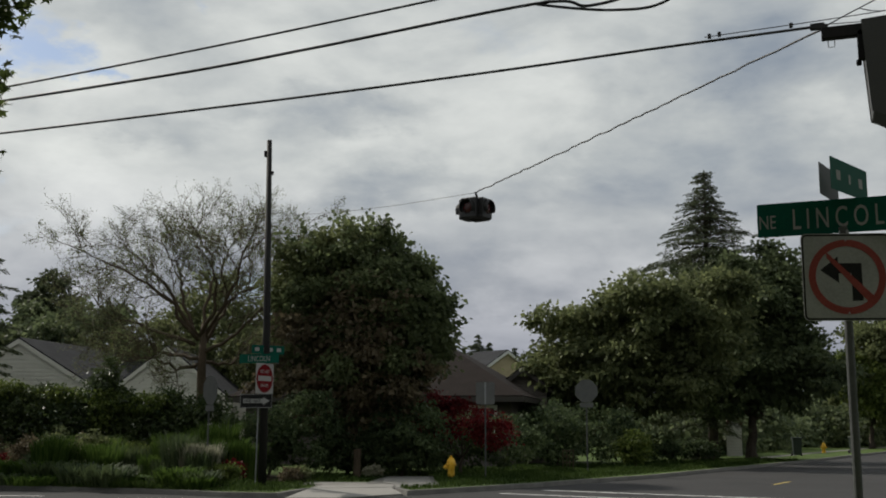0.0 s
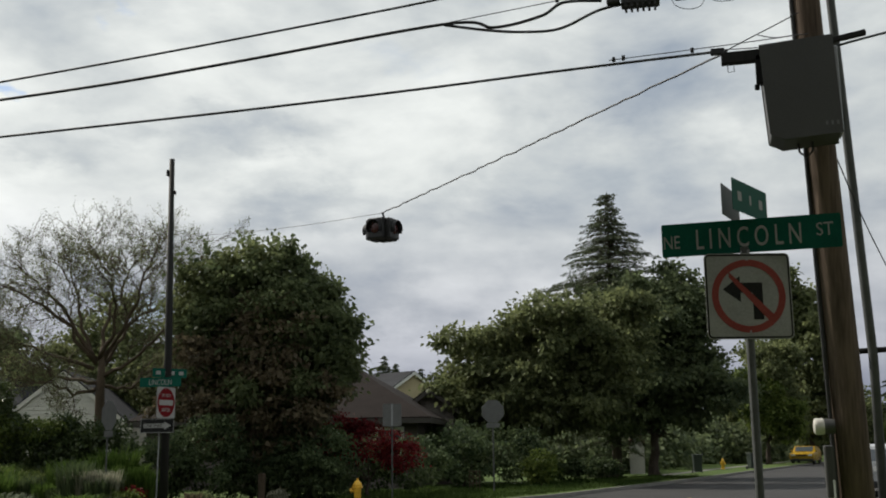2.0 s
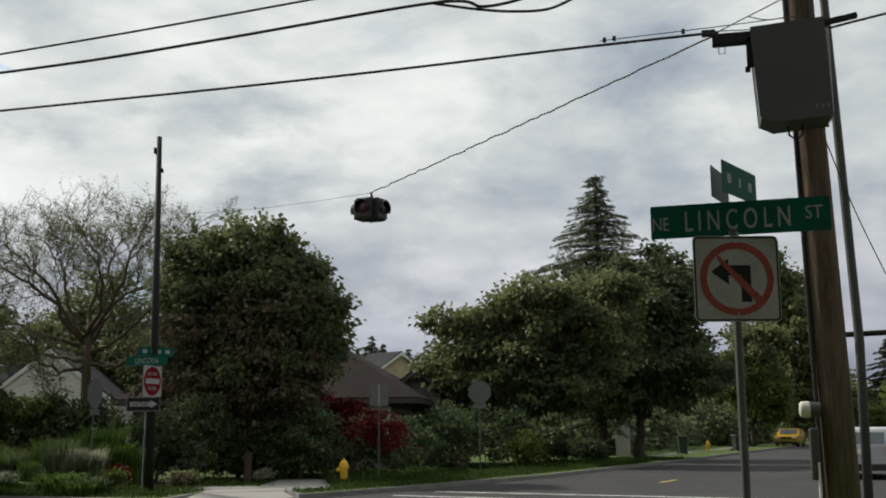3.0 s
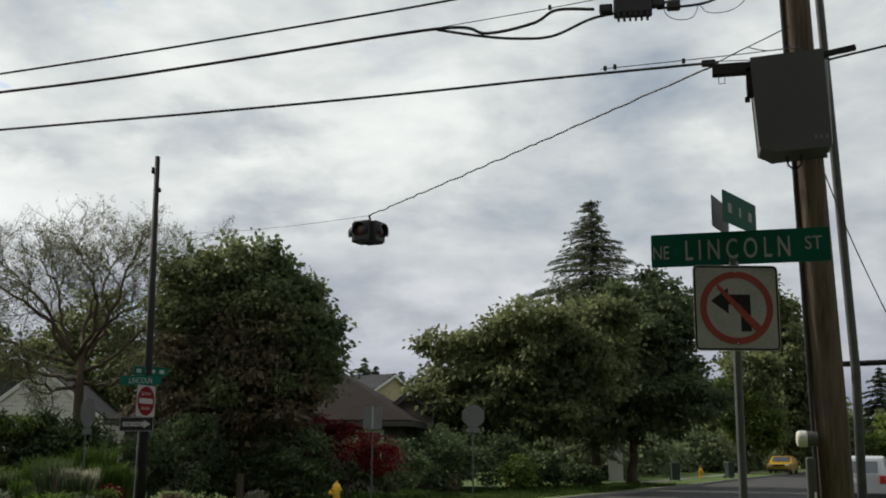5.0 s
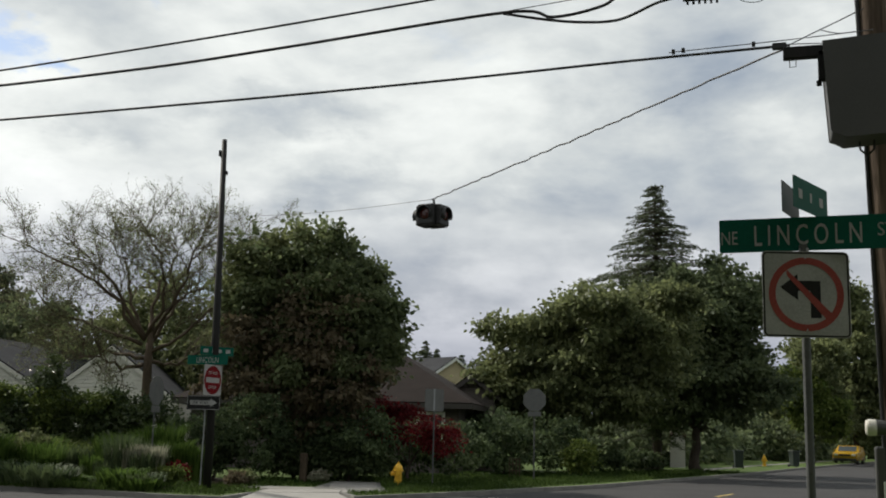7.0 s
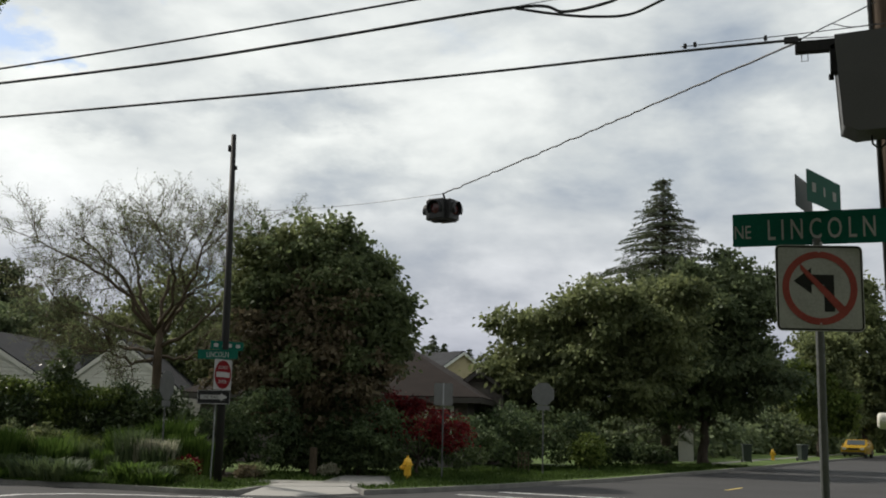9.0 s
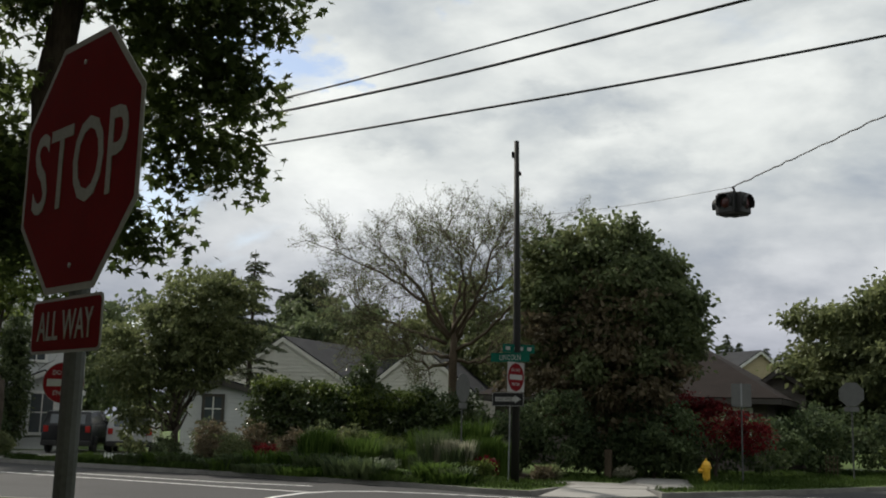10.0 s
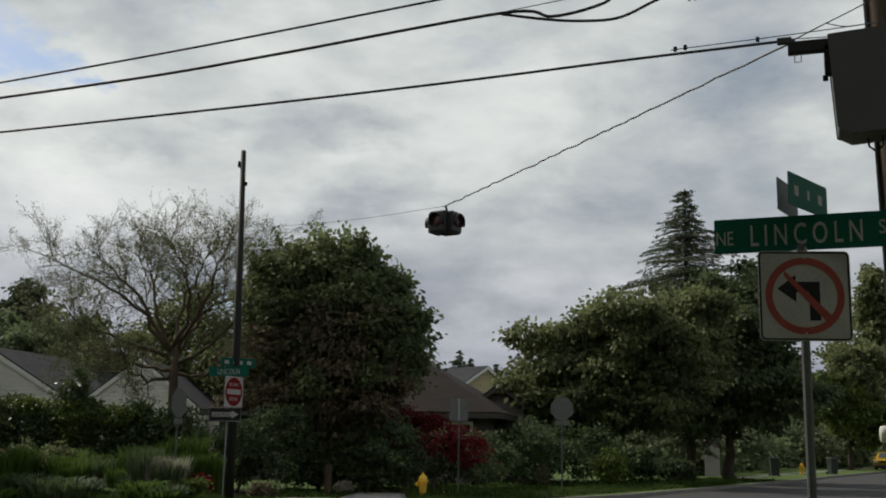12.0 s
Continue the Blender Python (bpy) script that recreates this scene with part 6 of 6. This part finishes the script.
broadleaf("clipped_shrub", "low clipped green shrub beside a driveway", (-33.3, 23.0, 0.1), [((0, 0, 0.40), (1.0, 0.7, 0.58))], L_OLIVE, 1700, 24, 0.05, 55, 0.03, 0.2, 0.08, 0.9)

# hedge behind the garden bed
rng_h = np.random.default_rng(8)
hedge = thing("hedge", "tall tangled glossy-leaved hedge along a garden", "hedge", "", (-21.8, 28.2, 0.1), 17)
hb = []
for i in range(9):
    x = -2.7 + 6.6 * i / 8
    hb.append(((x, rng_h.normal() * 0.15, 1.3), (0.8, 0.75, 1.05 + 0.35 * rng_h.random())))
hb += [((0.75, 0, 3.1), (0.24, 0.22, 0.8)), ((0.35, 0.1, 2.6), (0.4, 0.35, 0.7)), ((2.6, 0, 2.2), (0.5, 0.4, 0.45)), ((-2.2, 0, 2.3), (0.5, 0.4, 0.4)), ((-1.2, 0, 2.4), (0.8, 0.5, 0.4)), ((0.9, 0, 2.3), (0.6, 0.5, 0.5))]
leaf_cloud("foliage", L_GLOSS, hb, 2600, 24, 0.10, 61, hedge, 0.22, 0.5)
# Young shoots; the lime along the top also paints the rim light.
leaf_cloud("foliage", L_LIME, [((-2.6, -0.1, 2.6), (0.7, 0.5, 0.35)), ((-0.9, -0.1, 2.35), (1.2, 0.5, 0.3)), ((1.6, -0.2, 2.2), (1.4, 0.5, 0.3)), ((0.6, -0.3, 2.0), (0.5, 0.4, 0.7))], 420, 22, 0.10, 62, hedge, 0.2, 0.6, "yellow-green young shoots and painted rim light on top")
bm = bmesh.new()
for i in range(14):
    x = -2.7 + 6.5 * i / 13
    tube(wobble((x, 0, -0.1), (x + rng_h.normal() * 0.3, rng_h.normal() * 0.2, 1.8), 4, 0.06, rng_h), [0.04, 0.035, 0.03, 0.02, 0.012], 5, bm)
part("stemwork", bm, BARK, hedge)

# garden bed in front
structure("garden_bed", slab([(-27, 22.46), (-16.4, 22.56), (-14.0, 22.5), (-14.2, 26), (-14.9, 29), (-17, 30.5), (-27, 27)], 0.0, Z_LAWN + 0.01), SOIL, "dark bark-mulched garden bed along the kerb", "garden bed")
rng_b = np.random.default_rng(9)


def bed(label, x, y, h, s, n, mat, seed, w=0.022, lean=0.5):
    blades("grass_clump", label, (x, y, Z_LAWN), h, s, n, mat, seed, w, lean=lean, group="garden bed grasses")


for i in range(22):
    x = -20.4 + 5.2 * rng_b.random()
    y = 24.5 + 2.2 * rng_b.random() + 0.12 * (x + 20)
    bed("tall green ornamental grass clump in a garden bed", x, y, 0.55 + 0.75 * rng_b.random() ** 1.3 + 0.16 * (y - 24.5), 0.9, 420, (L_GRASS, L_GRASS, L_SHADED_EVERGREEN, L_GRASS)[rng_b.integers(0, 4)], 100 + i, 0.02, 0.3)
for i in range(7):
    bed("bright green arching grass clump in a garden bed", -20.9 + 0.55 * i + 0.3 * rng_b.random(), 26.2 + 0.6 * rng_b.random() + 0.1 * i, 1.0 + 0.3 * rng_b.random(), 0.8, 260, L_LIME, 240 + i, 0.016, 0.7)
for i in range(7):
    bed("pale straw-coloured grass plumes in a garden bed", -16.45 + 0.19 * i, 24.9 + 0.4 * rng_b.random(), 0.9 + 0.35 * rng_b.random(), 0.3, 260, L_PLUME, 130 + i, 0.012, 0.22)
for i in range(40):
    x = -26.5 + 12.3 * rng_b.random()
    bed("low dark green foliage clump at the kerb", x, 22.55 + 1.8 * rng_b.random(), 0.26 + 0.36 * rng_b.random() ** 2, 0.7 + 0.8 * rng_b.random(), 300, (L_SHADED_EVERGREEN, L_GRASS, L_SHADED_EVERGREEN, L_GRASS)[rng_b.integers(0, 4)], 150 + i, 0.02 + 0.015 * rng_b.random(), 0.9)
for i, (x, y, m, lab, zz) in enumerate(((-24.3, 24.6, L_BRONZE, "reddish-brown low shrub in a garden bed", 0.7), (-22.6, 25.2, L_RED, "dull red flowering shrub in a garden bed", 0.6), (-25.8, 24.2, L_DARK, "dark green rounded shrub in a garden bed", 0.7), (-23.2, 24.5, L_OLIVE, "olive green shrub in a garden bed", 0.75), (-20.8, 24.9, L_DARK, "dark green shrub in a garden bed", 0.6), (-14.8, 24.9, L_LIME, "yellow-green spiky shrub beside a dark pole", 0.45), (-15.1, 25.6, L_RED, "orange-red flowers beside a dark pole", 0.5), (-13.55, 26.2, L_BRONZE, "low reddish plant by the corner path", 0.3), (-12.95, 30.3, L_PLUME, "small white-flowered plant beside a garden post", 0.26), (-13.5, 26.4, L_OLIVE, "low green plant by the corner path", 0.35))):
    broadleaf("bed_shrub", lab, (x, y, Z_LAWN), [((0, 0, zz * 0.6), (zz * 0.8, zz * 0.7, zz * 0.6))], m, 110, 20, 0.08, 170 + i, 0.02, 0.2, 0.13)

for i in range(12):
    x = -26.0 + 6.6 * (i + 0.5 * rng_b.random()) / 12
    h = 0.55 + 0.5 * rng_b.random()
    m, lab = ((L_DARK, "dark green rounded shrub before a hedge"), (L_BRONZE, "brownish-red shrub before a hedge"), (L_OLIVE, "olive shrub before a hedge"))[i % 3]
    broadleaf("bed_shrub", lab, (x, 25.6 + 0.9 * rng_b.random() + 0.08 * (x + 22), Z_LAWN), [((0, 0, h * 0.7), (0.55, 0.5, h * 0.75)), ((0.35, 0.1, h * 0.5), (0.45, 0.4, h * 0.5))], m, 170, 20, 0.085, 260 + i, 0.02, 0.2, 0.16)

# corner path of concrete slabs
path_slabs = [[(-11.9, 24.1), (-10.2, 25.2), (-10.65, 26.5), (-12.3, 25.6)], [(-12.35, 25.65), (-11.3, 26.2), (-11.75, 27.1), (-13.7, 26.35)], [(-10.15, 25.25), (-9.5, 26.4), (-10.2, 28.0), (-11.3, 27.2), (-10.7, 26.55)],
              [(-10.25, 28.05), (-10.85, 29.6), (-12.05, 29.0), (-11.35, 27.25)], [(-10.9, 29.65), (-11.45, 31.2), (-12.65, 30.8), (-12.1, 29.05)]]
PATH_OUT = [(-12.0, 24.1), (-10.1, 25.15), (-9.35, 26.4), (-10.75, 29.6), (-11.35, 31.4), (-12.8, 31.0), (-11.85, 27.4), (-13.1, 27.1), (-13.95, 26.35), (-12.4, 25.4)]
pathway = structure("pavement_corner", slab(PATH_OUT, 0.0, Z_LAWN - 0.004), KERB, "pale concrete pavement at the street corner", "pavement")
for q in path_slabs:
    c = Vector((sum(p[0] for p in q) / len(q), sum(p[1] for p in q) / len(q)))
    part("slab", slab([tuple(c + (Vector(p) - c) * 0.985) for p in q], 0.02, Z_LAWN + 0.012), CONCRETE, pathway)
ramp_bm = slab([(-11.62, 22.2), (-10.5, 22.75), (-9.5, 24.1), (-10.2, 25.1), (-11.9, 24.03)], -0.02, Z_LAWN + 0.008)
for v in ramp_bm.verts:
    if v.co.z > 0:
        v.co.z = 0.012 + (Z_LAWN - 0.004) * max(0.0, min(1.0, (v.co.y - 22.2 - 0.62 * (v.co.x + 11.62)) / 1.95))
structure("pavement_ramp", ramp_bm, CONCRETE, "pale concrete kerb ramp sloping to the street", "pavement")
pw2 = structure("pavement_side", slab([(-4.9, 52), (-4.1, 52), (-0.7, 72), (10.0, 126), (9.1, 126), (-1.5, 72)], 0.0, Z_LAWN - 0.004), KERB, "pale concrete pavement along the side street", "pavement")
drive = structure("driveway", slab([(-36.6, 21.8), (-31.3, 22.1), (-31.0, 31.0), (-37.5, 31.0)], 0.0, Z_LAWN + 0.006), CONCRETE, "pale concrete driveway with parked cars", "driveway")

# low picket edging
fence = thing("picket_edging", "low white wire edging along a lawn", "fence", "", (-26.6, 23.3, Z_LAWN), 12)
for i in range(13):
    part("picket", box(0.05, 0.02, 0.30, 0, (-0.8 + 0.133 * i, 0, 0)), TRIM, fence)
part("rail", box(1.7, 0.02, 0.03, 0, (0, 0.02, 0.2)), TRIM, fence)

# stumps and small things
st = thing("garden_post", "short grey wooden post in the shade of the maple", "post", "", (-13.32, 29.95, 0.1), 10)
part("shaft", box(0.2, 0.2, 0.85, 0.03), TWIG, st)

trellis = thing("trellis", "small weathered wooden trellis at the edge of the grove", "trellis", "", (-8.75, 38.0, 0.1), 12)
for k in range(4):
    part("slat", box(0.03, 0.02, 0.75, 0, (-0.18 + 0.12 * k, 0, 0)), TWIG, trellis)
for z in (0.28, 0.5, 0.68):
    part("rail", box(0.42, 0.02, 0.03, 0, (0, -0.022, z)), TWIG, trellis)

# dark planting round the white house and woods closing the view
broadleaf("column_tree", "dark narrow column-shaped tree before a white house", (-38.6, 27.6, 0.1), [((0, 0, 2.4), (0.7, 0.7, 2.4)), ((0, 0, 4.6), (0.55, 0.55, 1.4))], L_DARK, 420, 22, 0.14, 63, 0.08, 0.6, 0.25)
broadleaf("dark_tree", "dark leafy tree at the end of the street", (-42.5, 22.6, 0.1), [((0, 0, 3.4), (2.4, 2.0, 2.2)), ((-3, 0, 4.0), (2.4, 2.0, 2.6)), ((0.4, 0, 1.5), (2.6, 1.6, 1.3))], L_DARK, 800, 22, 0.24, 64, 0.2, 1.4, 0.45, 0.45)
broadleaf("evergreen_shrub", "dark low shrubs before a white house", (-38.0, 26.0, 0.1), [((0, 0, 0.8), (1.8, 1.0, 0.8)), ((-2.6, -0.8, 0.8), (1.6, 1.0, 0.9))], L_SHADED_EVERGREEN, 320, 22, 0.13, 65, 0.04, 0.3, 0.22)


def woods(name, label, line, height, seed, mat, leaf=0.95, clumps=45):
    """Distant woodland as one mass of uneven crowns along a line."""
    rng = np.random.default_rng(seed)
    blobs = []
    for (x0, y0), (x1, y1) in zip(line, line[1:]):
        n = max(2, int(math.hypot(x1 - x0, y1 - y0) / 4))
        for i in range(n):
            u = i / n
            h = height * (0.65 + 0.5 * rng.random())
            blobs.append(((x0 + (x1 - x0) * u + rng.normal() * 2, y0 + (y1 - y0) * u + rng.normal() * 2, h * 0.5), (3.4, 3.0, h * 0.5)))
    ob = leaf_cloud(name, mat, blobs, len(blobs) * clumps, 16, leaf, seed, None, 1.2, 0.6)
    return tagged(ob, label, "woods", "", "stuff")


woods("far_woods", "distant dark broadleaf woods closing the horizon", [(-130, 60), (-95, 110), (-50, 160), (0, 175), (50, 172), (95, 130), (130, 70), (150, 20)], 8.5, 71, L_DARK)
woods("far_woods", "dark trees lining the street beyond the parked cars", [(26, 60), (36, 90), (40, 130)], 8.0, 72, L_DARK)
woods("far_woods", "dark trees at the far end of the crossing street", [(-75, 10), (-80, 24), (-70, 40)], 8.0, 73, L_DARK)
# Unseen wall added behind the camera to cut sky light on the signs.
structure("shade_wall_south", box(60, 0.4, 15.0, 0, (4, -7, 0)), WALLDARK, "unseen plain dark wall added behind to block sky light", "wall")


def rough_grass(name, label, polygon, holes, count, height, seed):
    """Uneven blades standing over a plan outline, clear of the holes."""
    rng = np.random.default_rng(seed)

    def inside(poly, x, y):
        hit = np.zeros(len(x), bool)
        for (x0, y0), (x1, y1) in zip(poly, poly[1:] + poly[:1]):
            if y0 != y1:
                hit ^= ((y0 > y) != (y1 > y)) & (x < (x1 - x0) * (y - y0) / (y1 - y0) + x0)
        return hit
    xs, ys = [p[0] for p in polygon], [p[1] for p in polygon]
    x = min(xs) + (max(xs) - min(xs)) * rng.random(count)
    y = min(ys) + (max(ys) - min(ys)) * rng.random(count)
    ok = inside(polygon, x, y)
    for h in holes:
        ok &= ~inside(h, x, y)
    x, y = x[ok], y[ok]
    n = len(x)
    patch = 0.6 + 0.5 * np.sin(x * 1.7 + 0.6) * np.cos(y * 1.3)
    h = height * (0.4 + 0.8 * rng.random(n)) * patch.clip(0.3, 1.2)
    a = rng.random(n) * 2 * math.pi
    out = np.stack([np.cos(a), np.sin(a), 0 * a], 1)
    side = np.stack([-np.sin(a), np.cos(a), 0 * a], 1) * 0.012
    root = np.stack([x, y, 0 * x + Z_LAWN - 0.015], 1)
    v = np.empty((n, 4, 3))
    mid = root + out * (h * 0.2)[:, None] + np.array([0, 0, 1]) * (h * 0.6)[:, None]
    v[:, 0], v[:, 1], v[:, 3] = root, mid + side, mid - side
    v[:, 2] = root + out * (h * 0.6)[:, None] + np.array([0, 0, 1]) * h[:, None]
    me = bpy.data.meshes.new(name)
    me.vertices.add(4 * n); me.loops.add(4 * n); me.polygons.add(n)
    me.vertices.foreach_set("co", v.reshape(-1).astype(np.float32))
    me.loops.foreach_set("vertex_index", np.arange(4 * n, dtype=np.int32))
    me.polygons.foreach_set("loop_start", np.arange(0, 4 * n, 4, dtype=np.int32))
    me.polygons.foreach_set("loop_total", np.full(n, 4, dtype=np.int32))
    me.update(calc_edges=True)
    me.materials.append(L_SHADED_TURF)
    return tagged(new(name, me), label, "grass", "", "stuff")


rough_grass("verge_grass", "uneven shaggy grass on the corner verge", [(-13.9, 22.3), (-13.0, 22.05), (-11.95, 22.25), (-12.1, 24.1), (-10.1, 25.3), (-9.45, 24.4), (-8.65, 26.3), (-7.55, 29.05), (-6.7, 32), (-3.6, 44.8), (-1.4, 55), (-4.5, 55), (-9, 44), (-12.5, 36), (-15.2, 31), (-14.3, 24.0)], [PATH_OUT], 110000, 0.20, 81)
rough_grass("verge_grass", "shaggy grass strip along the kerb before a driveway", [(-31, 22.0), (-22, 22.35), (-14, 22.25), (-14, 23.3), (-22, 23.3), (-31, 24.6)], [], 30000, 0.26, 82)

broadleaf("evergreen_shrub", "dark shrubs filling in beside the bungalow wall", (-12.2, 35.2, 0.1), [((0, 0, 1.1), (1.3, 1.0, 1.2)), ((1.9, 0.6, 1.0), (1.2, 1.0, 1.1)), ((-1.6, 0.4, 1.3), (1.2, 1.0, 1.4))], L_SHADED_EVERGREEN, 480, 22, 0.13, 66, 0.04, 0.3, 0.26)
broadleaf("dark_tree", "dark overhanging tree beside a white house", (-33.0, 18.6 + 4.5, 0.1), [((-2.6, -1.0, 4.4), (1.6, 1.4, 1.6)), ((-3.6, -1.5, 3.0), (1.5, 1.3, 1.4))], L_DARK, 420, 22, 0.18, 67, 0.14, 2.6, 0.34, 0.4)
# Two unseen walls, added at the sides to block low sky light.
structure("shade_wall_west", box(0.4, 40, 9.0, 0, (-21, -16, 0)), WALLDARK, "unseen plain dark wall added on the left to block low sky light", "wall")
structure("shade_wall_east", box(0.4, 14, 9.0, 0, (12.5, -0.2, 0)), WALLDARK, "unseen plain dark wall added on the right to block sky light", "wall")
woods("far_woods", "dark undergrowth and trees behind the grove", [(-60, 66), (-40, 84), (-22, 92), (-4, 96), (5, 108)], 4.6, 74, L_DARK, 0.42, 130)
woods("far_woods", "dark shrubs along the gardens of the side street", [(-9.5, 62), (-6, 78), (-1.5, 100), (4, 122)], 3.2, 75, L_DARK, 0.42, 130)
woods("far_woods", "dark shrubs across the side street", [(16.5, 52), (21, 78), (27, 110)], 4.0, 76, L_DARK, 0.42, 130)
